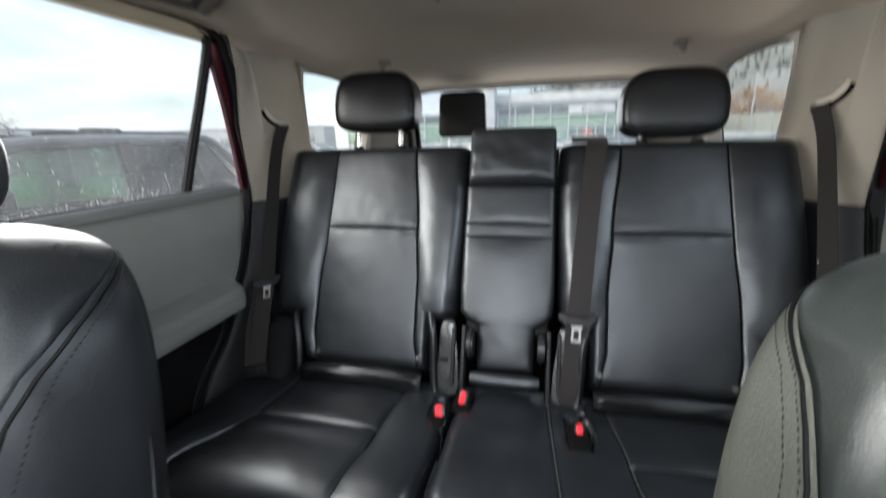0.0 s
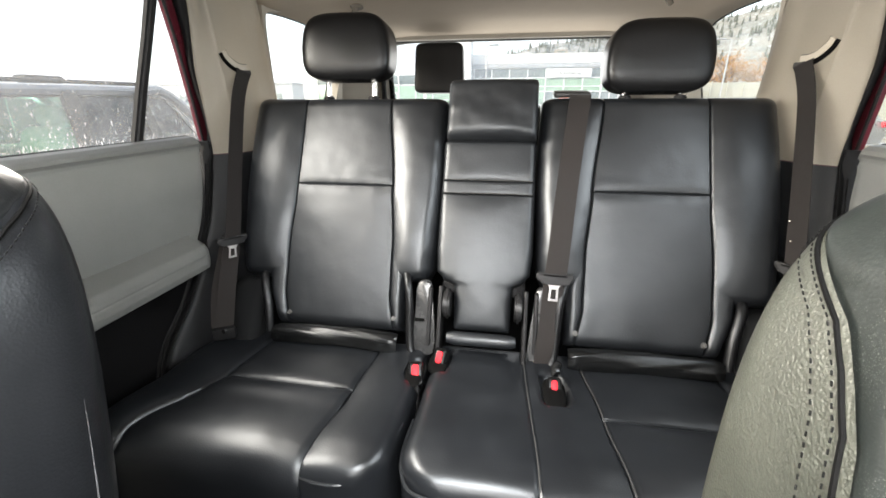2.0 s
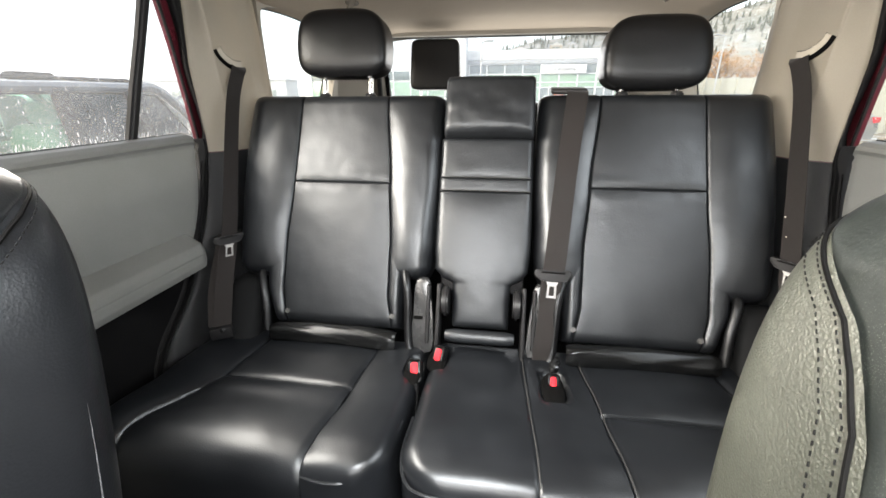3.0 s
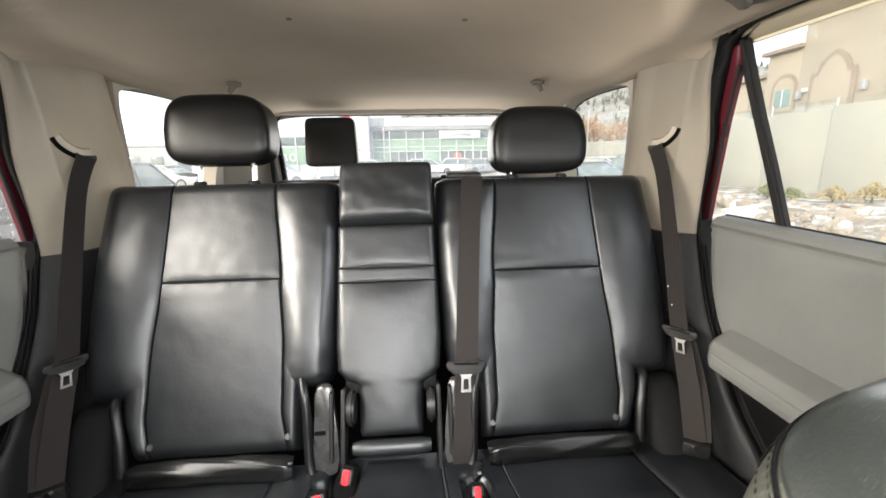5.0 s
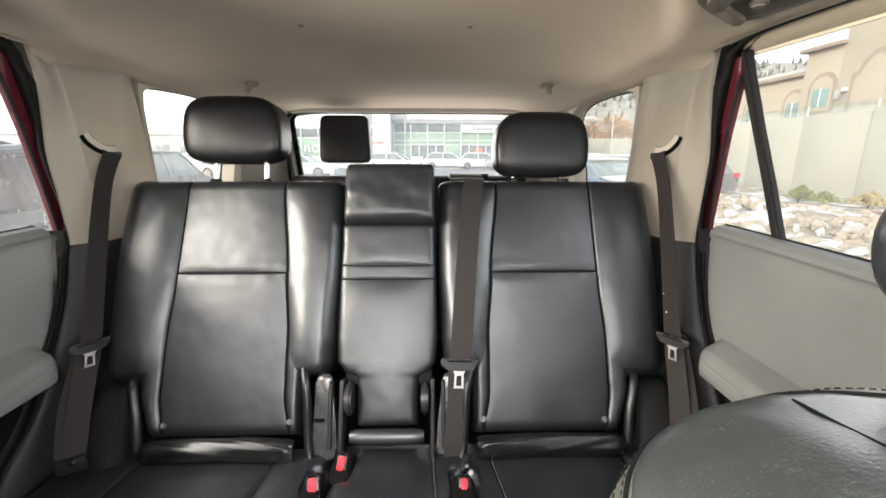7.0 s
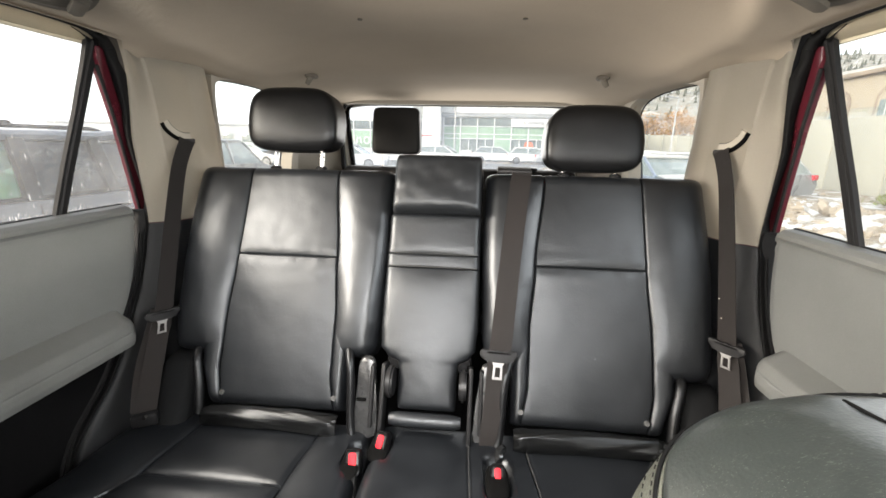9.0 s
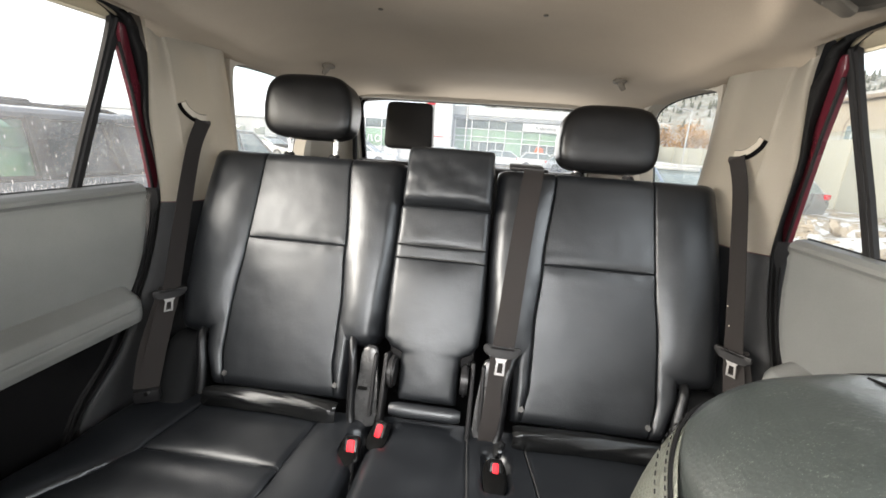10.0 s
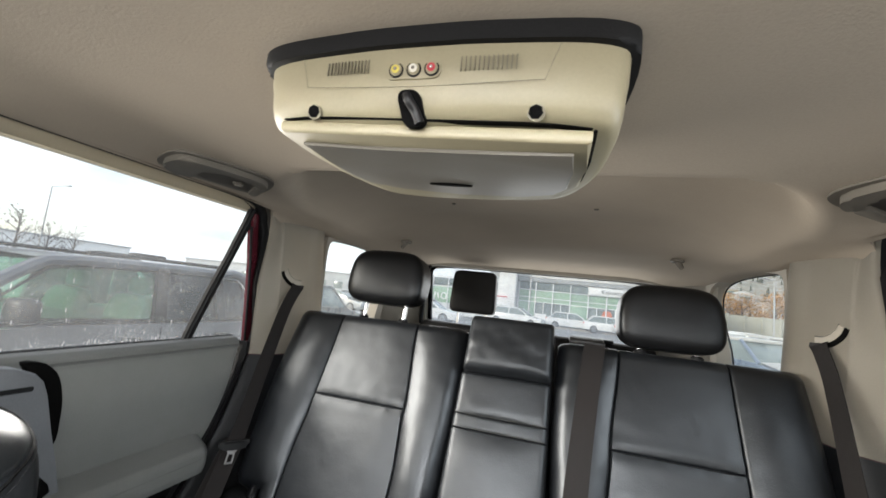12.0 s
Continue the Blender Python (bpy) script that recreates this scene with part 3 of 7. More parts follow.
        inner.append((x1 * k + (x0 + 0.014) * (1 - k), y1 * k + (y0 - 0.010) * (1 - k), z))
    outer += [(0.684, 0.090, 1.566), (0.678, 0.080, 1.586), (0.671, 0.060, 1.602), (0.666, 0.030, 1.609), (0.661, -0.01, 1.611)]
    inner += [(0.701, 0.055, 1.563), (0.696, 0.047, 1.576), (0.687, 0.030, 1.589), (0.678, 0.006, 1.598), (0.670, -0.02, 1.603)]

    def strip(s, t):
        k = t * (len(outer) - 1)
        i = min(int(k), len(outer) - 2)
        a, b = (Vector(e[i]).lerp(Vector(e[i + 1]), k - i) for e in (outer, inner))
        p = a.lerp(b, s)
        puff = (0.009 * math.sin(math.pi * min(1.0, s * 1.5)) - 0.004 * math.sin(math.pi * max(0.0, (s - 0.6) / 0.4))) * (1 - 0.5 * max(0.0, (k - 41) / 5))
        return (sx * (p.x - puff), p.y - puff * 1.2, p.z - (puff if k > 42 else 0))

    part("door_seal", sheet(strip, 12, 135, 0.006 * sx), M_RUBBER, body, "black rubber door seal")
    line = [(0.670, 0.020, 1.606), (0.664, -0.01, 1.609)] + [(0.658, -0.1 - 0.12 * k, 1.610 - 0.0012 * k) for k in range(10)]
    part("roof_seal", tube([(sx * (x - 0.003), y, z) for x, y, z in smooth_line(line, 3, False)], 0.007, 8), M_RUBBER, body, "black rubber roof seal")
    part("roof_rail_trim", sheet(lambda s, t: (sx * (0.620 + 0.036 * s), 0.10 - 1.66 * t, 1.598 + 0.014 * s - 0.02 * max(0, t - 0.7)), 6, 30, 0.004 * sx), M_HEADLINER, body)
    # closed body side above the trim, and the dark gap beside the door
    part("pillar_backing", ribbon([(sx * (0.712 - 0.1 * (z - 1.5)), edge_y(z) + 0.030, z) for z in (1.50 + 0.0125 * k for k in range(12))], (1, 0, 0), 0.050, 0.004), M_RUBBER, body, "black inner pillar skin")
    part("cant_rail", box((sx * 0.735, -0.30, 1.650), (0.13, 2.9, 0.052), 0.01), M_BLACK, body, "dark roof side rail")
    part("door_gap", ribbon([(sx * 0.752, edge_y(z) + 0.014, z) for z in (0.50 + 0.0245 * k for k in range(31))], (1, 0, 0), 0.07, 0.006), M_RUBBER, body, "black shut line")
    # windscreen pillar, centre pillar and front door below its window
    part("centre_pillar", box((sx * 0.72, -0.60, 1.05), (0.05, 0.13, 1.14), 0.02, (0, sx * -3, 0)), M_TRIM, body)
    part("windscreen_pillar", tube([(sx * 0.66, -1.74, 1.60), (sx * 0.70, -2.0, 1.42), (sx * 0.745, -2.45, 1.08)], 0.045, 8), M_TRIM, body)
    part("front_door_panel", box((sx * 0.755, -1.40, 0.83), (0.07, 1.55, 0.80), 0.02), M_GREYTRIM, body)
    part("outer_skin", box((sx * 0.845, -0.2, 0.72), (0.02, 3.2, 0.94), 0.01), M_RED, body, "dark red painted car flank")
    return body


side(-1, "wall_left")
side(1, "wall_right")

# dashboard and bulkhead close the cabin ahead
solid("dashboard", box((0, -2.42, 0.82), (1.55, 0.75, 0.50), 0.06), M_BLACK, "black plastic dashboard under the windscreen", "dashboard")


def door(sx, name):
    ob = thing(name, (sx * 0.75, -0.2, 0.5), "rear car door with a grey vinyl panel, armrest and framed window", "car door", kind="structure")
    y0 = -0.78

    def inner(s, t):
        # from the sill ledge at the glass round and down the panel
        prof = [(0.768, 1.246), (0.752, 1.249), (0.737, 1.246), (0.7275, 1.238), (0.7262, 1.230), (0.7310, 1.223), (0.7320, 1.216), (0.7290, 1.19), (0.722, 1.14), (0.716, 1.08), (0.714, 1.03), (0.716, 0.985)]
        k = s * (len(prof) - 1)
        i = min(int(k), len(prof) - 2)
        f = k - i
        x, z = (prof[i][n] + (prof[i + 1][n] - prof[i][n]) * f for n in (0, 1))
        yr = edge_y(z) + 0.006
        y = y0 + (yr - y0) * t
        d = yr - y
        x += fall(d, 0.012) * 0.9
        z -= 0.9 * fall(d, 0.02) * max(0.0, (z - 1.2) / 0.05)
        z += 0.004 * (y - 0.0)
        return (sx * x, y, z)

    part("upper_panel", sheet(inner, 66, 60, 0.008 * sx), M_PANEL, ob, "soft grey vinyl upper door panel")
    part("lower_panel", sheet(lambda s, t: (sx * (0.722 + 0.01 * s), y0 + (edge_y(0.99 - 0.5 * s) + 0.004 - y0) * t, 0.99 - 0.5 * s), 20, 20, 0.008 * sx), M_BLACK, ob, "black lower door panel")

    # armrest: rounded rear end, a crease along its side
    def arm(s, t):
        prof = [(0.722, 1.030), (0.706, 1.022), (0.686, 1.012), (0.672, 1.005), (0.664, 0.994), (0.6615, 0.984), (0.6625, 0.981), (0.6615, 0.978), (0.661, 0.962), (0.664, 0.950), (0.674, 0.944), (0.700, 0.944), (0.722, 0.946)]
        k = s * (len(prof) - 1)
        i = min(int(k), len(prof) - 2)
        f = k - i
        x, z = (prof[i][n] + (prof[i + 1][n] - prof[i][n]) * f for n in (0, 1))
        end = 0.012 + 0.05 * (0.985 - z) * -1
        y = y0 + (end - y0) * t
        shut = fall(end - y, 0.035) * 1.0
        zc = 0.982
        k2 = 1 - min(1.0, shut / 0.035) * 0.75
        return (sx * (x + (0.722 - x) * (1 - k2)), y, zc + (z - zc) * (0.55 + 0.45 * k2) + 0.030 * max(0.0, (-0.30 - y)) * 0.2)

    part("armrest", sheet(arm, 48, 60, 0.006 * sx), M_PANEL, ob, "padded grey armrest with a seam")
    # painted frame, dividing bar, glass
    glass_x = lambda z: 0.776 - 0.215 * (z - 1.225)
    rear = [(0.186, 1.212), (0.178, 1.236), (0.141, 1.34), (0.100, 1.45), (0.058, 1.548)]
    part("painted_frame", ribbon([(sx * (glass_x(z) - 0.006), y, z) for y, z in rear + [(0.051, 1.566), (0.048, 1.586)]], (0.2 * sx, 1, 0), [0.024, 0.024, 0.024, 0.024, 0.024, 0.024, 0.018], 0.016), M_RED, ob, "dark red painted door frame")
    part("frame_seal", tube([(sx * (glass_x(z) - 0.014), y - 0.015, z) for y, z in rear], 0.0035, 6), M_RUBBER, ob)
    bar = [(-0.034, 1.225), (-0.010, 1.35), (0.012, 1.45), (0.032, 1.55), (0.042, 1.592)]
    part("divider_bar", ribbon([(sx * (glass_x(z) - 0.005), y, z) for y, z in bar], (0, 1, 0), [0.023, 0.023, 0.022, 0.024, 0.032], 0.009), M_RUBBER, ob, "black window divider bar")
    part("divider_lip", tube([(sx * (glass_x(z) - 0.009), y - 0.002, z) for y, z in bar], 0.0042, 6), M_BLACK, ob)
    part("frame_top", sheet(lambda s, t: (sx * (0.662 + 0.042 * s), 0.050 - 0.86 * t, 1.611 - 0.022 * s - 0.003 * math.sin(math.pi * s) - 0.004 * t), 5, 30, -0.006 * sx), M_FRAMETOP, ob, "cream coloured upper door frame")
    part("top_seal", tube([(sx * 0.704, 0.05 - 0.086 * k, 1.588 - 0.0004 * k) for k in range(11)], 0.004, 6), M_FRAMETOP, ob)
    part("sill_seal", tube([(sx * 0.771, 0.12 - 0.09 * k, 1.2455 - 0.0003 * k) for k in range(11)], 0.0045, 6), M_RUBBER, ob)
    pane_ob = part("window_pane", slab([(y0, 1.20), (0.19, 1.20), (0.055, 1.56), (0.02, 1.596), (y0, 1.596)], lambda u, v, w: (sx * (glass_x(v) + w), u, v), 0.004), M_DUSTY if sx < 0 else M_CLEAR, ob, "side window glass with dried water specks" if sx < 0 else "clear side window glass")
    pane_ob.visible_shadow = False
    if sx < 0:
        # dried water specks and short runs, thickest towards the sill
        bm, pick = bmesh.new(), random.Random(4)
        for k in range(2200):
            v, u = 1.25 + 0.26 * pick.random() ** 3.2, -0.74 + 0.90 * pick.random()
            if u > 0.17 - 0.38 * (v - 1.22):
                continue
            r, long = 0.0003 + 0.0008 * pick.random() ** 3, 1 + 4 * (pick.random() > 0.8)
            bm.faces.new([bm.verts.new((sx * (glass_x(v) - 0.0008), u + r * math.cos(a), v + long * r * math.sin(a))) for a in (0.3, 1.4, 2.5, 3.7, 4.6, 5.6)])
        specks = tagged(part("water_specks", bm, M_SPECK, ob), "dried water specks on the glass", kind="stuff")
        specks.visible_shadow = False
    # silver handle surround near the front of the panel, with a black filler strip behind it
    face = lambda u, v, w: (sx * (0.728 - w), u, v)
    bez = part("handle_bezel", slab([(-0.62, 1.238), (-0.42, 1.238), (-0.392, 1.234), (-0.366, 1.222), (-0.353, 1.208), (-0.346, 1.185), (-0.330, 1.125), (-0.309, 1.055), (-0.288, 0.985), (-0.62, 0.985)], face, 0.036, 0.006, None, 3), M_SILVER, ob, "silver plastic handle surround")
    part("switch_plate", slab(rounded(-0.58, 1.196, -0.368, 1.204, 0.003, 3), lambda u, v, w: face(u, v, w + 0.030), 0.0075), M_BLACK, bez, "black switch strip")
    part("handle_recess", slab(smooth_line([(-0.60, 1.172), (-0.45, 1.178), (-0.398, 1.170), (-0.376, 1.148), (-0.345, 1.070), (-0.330, 1.010), (-0.60, 1.0)], 4), lambda u, v, w: face(u, v, w + 0.031), 0.0062), M_HOLE, bez, "dark handle recess")
    part("handle_lever", slab(smooth_line([(-0.56, 1.158), (-0.45, 1.163), (-0.408, 1.155), (-0.388, 1.125), (-0.362, 1.062), (-0.40, 1.05), (-0.56, 1.07)], 4), lambda u, v, w: face(u, v, w + 0.035), 0.010, 0.004), M_SILVER, bez, "silver door handle lever")
    part("bezel_strip", slab(smooth_line([(-0.375, 1.238), (-0.340, 1.232), (-0.318, 1.206), (-0.306, 1.165), (-0.303, 1.125), (-0.304, 1.085), (-0.324, 1.10), (-0.345, 1.17), (-0.358, 1.21)], 3), lambda u, v, w: (sx * (0.730 - w), u, v), 0.013, 0.003), M_HOLE, ob, "black filler strip")
    return ob


door(-1, "door_1")
door(1, "door_2")


def tail():
    ob = thing("tailgate", (0, 1.15, 0.5), "rear tailgate with a wide window and beige trim", "tailgate", kind="structure")
    rake = lambda z: 1.18 - 0.30 * (z - 1.2)
    hole = rounded(-0.535, 1.22, 0.535, 1.572, 0.05, 4)
    edge = rounded(-0.70, 1.15, 0.70, 1.66, 0.05, 4)
    part("gate_frame", ring(edge, hole, lambda u, v, w: (u, rake(v) + w, v), 0.05), M_TRIM, ob, "beige inner tailgate frame")
    part("gate_panel", box((0, 1.20, 0.83), (1.40, 0.06, 0.80), 0.02), M_GREYTRIM, ob, "dark grey lower tailgate panel")
    part("glass_border", ring(rounded(-0.545, 1.21, 0.545, 1.580, 0.05, 4), rounded(-0.512, 1.24, 0.512, 1.570, 0.04, 4), lambda u, v, w: (u, rake(v) + w - 0.004 + 0.055, v), 0.004), M_HOLE, ob, "black printed glass border")
    g = part("rear_window", slab(hole, lambda u, v, w: (u, rake(v) + w + 0.046, v), 0.004), M_REARGLASS, ob, "slightly dusty rear window glass")
    g.visible_shadow = False
    for sx in (-1, 1):
        part("tail_pillar", sheet(lambda s, t, sx=sx: (sx * (0.54 + 0.115 * s), 1.135 - 0.30 * s + 0.02 * math.sin(math.pi * s) - 0.02 * t, 1.2 + 0.385 * t - 0.01 * s), 10, 12, 0.01 * sx), M_TRIM, ob, "beige tail pillar trim")
        if sx < 0:
            part("seal_strip", ribbon([(sx * 0.545, 1.120, 1.28), (sx * 0.540, 1.10, 1.42), (sx * 0.528, 1.075, 1.545), (sx * 0.505, 1.07, 1.566)], (1, 0, 0), 0.016, 0.02), M_RUBBER, ob, "black tailgate seal")
    return ob


tail()

# ---- rear bench ----
TILT_S, TILT_C = 0.4327, 0.9015  # the backrests' recline


def back_at(x, v, h=0.0):
    """A point of the backrests' plane: v along it from the rivet row, h out of it to the front."""
    return (x, v * TILT_S - h * TILT_C, 0.84 + v * TILT_C + h * TILT_S)


def vz(z):
    return (z - 0.84) / TILT_C


def button(x, v, parent, h=0.004):
    p = Vector(back_at(x, v, h))
    n = (0, -TILT_C, TILT_S)
    part("rivet", disc(p, n, 0.0062, 0.006, 16, 0.002), M_RIVET, parent, "small grey rivet button")


def outer_seat(sx, low):
    """One outboard rear backrest with its headrest; low: how far the headrest is pushed down."""
    ob = thing("rear_seat", (sx * 0.37, 0.1, 0.8), "black leather rear backrest, reclined, with headrest " + ("raised on chrome posts" if low < 0.01 else "pushed down"), "car seat", "rear seats")
    cl = lambda v: lerp([(vz(0.82), 0.484), (vz(0.89), 0.496), (vz(0.99), 0.498), (vz(1.13), 0.491), (vz(1.33), 0.489)], v)
    cr = lambda v: lerp([(vz(0.82), 0.212), (vz(0.89), 0.224), (vz(0.99), 0.226), (vz(1.13), 0.238), (vz(1.33), 0.258)], v)
    at = lambda u, v, h: back_at(sx * u, v, h)
    top, bot, mid = vz(1.346), vz(0.808), vz(1.132)
    part("centre_panel", pillow(cr, cl, bot, mid, at, 0.07, (0.006, 0.006, 0.030, 0.0035), 0.006, 40, 80,
         lambda u, v: 0.0025 * math.exp(-((v - mid + 0.02) / 0.02) ** 2) + 0.0016 * noise.noise(Vector((u * 40 + sx, 3.0, 1.0))) * math.exp(-((v - mid) / 0.022) ** 2)), M_LEATHER, ob, "lower centre panel of smooth black leather")
    part("upper_panel", pillow(cr, cl, mid, top, at, 0.07, (0.006, 0.006, 0.0035, 0.035), 0.006, 40, 60,
         lambda u, v: 0.0020 * math.exp(-((v - mid - 0.015) / 0.015) ** 2) + 0.0016 * noise.noise(Vector((u * 40 + sx, 9.0, 1.0))) * math.exp(-((v - mid) / 0.022) ** 2)), M_LEATHER, ob, "upper centre panel of smooth black leather")
    # padded side bolsters end in a rounded lower edge; a narrow leg goes on below
    oo = lambda v: lerp([(vz(0.911), 0.604), (vz(0.922), 0.624), (vz(0.945), 0.632), (vz(1.0), 0.638), (vz(1.16), 0.645), (vz(1.335), 0.640)], v)
    oi = lambda v: lerp([(vz(0.920), 0.150), (vz(0.930), 0.134), (vz(0.950), 0.125), (vz(1.0), 0.120), (vz(1.17), 0.114), (vz(1.335), 0.117)], v)
    lo = lambda v: lerp([(vz(0.808), 0.516), (vz(0.90), 0.545), (vz(0.97), 0.552)], v)
    li = lambda v: lerp([(vz(0.808), 0.190), (vz(0.97), 0.190)], v)
    part("outer_bolster", pillow(cl, oo, vz(0.911), top, at, 0.075, (0.005, 0.038, 0.026, 0.034), 0.017, 30, 100), M_LEATHER_SIDE, ob, "padded leather side bolster")
    part("inner_bolster", pillow(oi, cr, vz(0.920), top, at, 0.075, (0.034, 0.005, 0.026, 0.034), 0.015, 30, 100), M_LEATHER_SIDE, ob, "padded leather side bolster")
    part("outer_leg", pillow(cl, lo, bot, vz(0.975), at, 0.060, (0.005, 0.020, 0.026, 0.01), 0.006, 16, 40), M_LEATHER_SIDE, ob, "narrow leather strip below the bolster")
    part("inner_leg", pillow(li, cr, bot, vz(0.985), at, 0.060, (0.018, 0.005, 0.026, 0.01), 0.005, 16, 40), M_LEATHER_SIDE, ob, "narrow leather strip below the bolster")
    part("back_shell", slab([(0.14, vz(0.94)), (0.62, vz(0.94)), (0.61, vz(1.325)), (0.14, vz(1.325))], lambda u, v, w: back_at(sx * u, v, -0.065 - w), 0.06, 0.015), M_BLACK, ob, "black seat back shell")
    for x in (0.478, 0.2105):
        button(sx * x, vz(0.8385 if x < 0.3 else 0.8345), ob, 0.003)
    # crumpled leather flap below the backrest
    def flap(s, t):
        x = 0.194 + 0.316 * s
        a = -0.35 + 3.1 * t
        end = min(1.0, s / 0.05, (1 - s) / 0.05)
        r = (0.020 + 0.004 * end) * (1 + 0.26 * noise.noise(Vector((x * 7 + a * 0.5, a * 0.9, sx * 3.0))) + 0.10 * noise.noise(Vector((x * 30 + a * 4, a * 1.8, 7.0))) * (2.2 - 1.7 * end))
        lump = 0.004 * max(0.0, noise.noise(Vector((x * 9 + a * 0.9, 1.0, 4.0))))
        return (sx * x, -0.030 - r * math.sin(a) - lump, 0.790 + 1.05 * r * math.cos(a) + 0.004 * math.sin(math.pi * s))

    part("leather_flap", sheet(flap, 60, 22, 0.004), M_SHINY, ob, "crumpled glossy leather flap below the backrest")
    # hinge bracket in the gap beside the centre seat, and the pivot cover at the outer side
    hinge = lambda u, v, w: (sx * u, 0.046 - 0.40 * (0.925 - v) - w, v)
    br = part("hinge_bracket", slab(smooth_line([(0.124, 0.922), (0.148, 0.925), (0.157, 0.912), (0.158, 0.86), (0.160, 0.80), (0.158, 0.768), (0.112, 0.768), (0.110, 0.82), (0.117, 0.88)], 4), hinge, 0.014, 0.004), M_BRACKET, ob, "grey-black hinge bracket")
    part("bracket_rib", slab(rounded(0.118, 0.79, 0.127, 0.918, 0.004, 3), lambda u, v, w: hinge(u, v, w + 0.012), 0.014, 0.003), M_BLACK, br, "black side rib")
    part("bracket_catch", box(hinge(0.146, 0.842, 0.016), (0.022, 0.008, 0.006), 0.002), M_HOLE, br, "dark catch slot")
    part("hinge_lever", tube([(sx * x, y, z) for x, y, z in smooth_line([(0.186, 0.048, 0.936), (0.177, 0.022, 0.918), (0.171, 0.004, 0.880), (0.169, -0.012, 0.83), (0.165, -0.028, 0.785), (0.156, -0.045, 0.757)], 4, False)], 0.0095, 10), M_HEADREST, ob, "black rounded hinge lever")
    part("pivot_cover", tube([back_at(sx * u, vz(z), h) for u, z, h in smooth_line([(0.556, 0.921, -0.018), (0.552, 0.912, 0.004), (0.543, 0.885, 0.010), (0.531, 0.845, 0.010), (0.524, 0.790, 0.004)], 4, False)], 0.0105, 10), M_HEADREST, ob, "dark rounded pivot cover")
    # headrest
    hz = (1.4525 if low < 0.01 else 1.420)
    hx = sx * (0.3765 if low < 0.01 else 0.3705)
    hr = part("headrest", loaf((hx, 0.282, hz), (0.232, 0.125, 0.155), 0.40, 0.31, lambda p: (p.x * (1.0 - 0.16 * max(0, p.z) ** 1.6 - 0.07 * max(0, -p.z) ** 3), p.y * (0.92 + 0.05 * p.z - 0.16 * max(0, -p.z) ** 2) + 0.12 * p.z * (1 - 0.4 * p.z), p.z + 0.05 * (1 - p.x * p.x) * (p.z > 0)), 60, 36, (-6, 0, 0)), M_HEADREST, ob, "rounded black leather headrest")
    for dx in (-0.062, 0.062):
        part("headrest_post", tube([(hx + dx, 0.262, 1.315), (hx + dx, 0.278, hz - 0.05)], 0.0062, 10), M_CHROME, hr, "chrome post")
        part("post_sleeve", disc((hx + dx, 0.262, 1.336), (0, -0.1, 1), 0.014, 0.012, 16, 0.003), M_BLACK, hr, "black post sleeve")
    return ob


outer_seat(-1, 0.0)
outer_seat(1, 0.03)


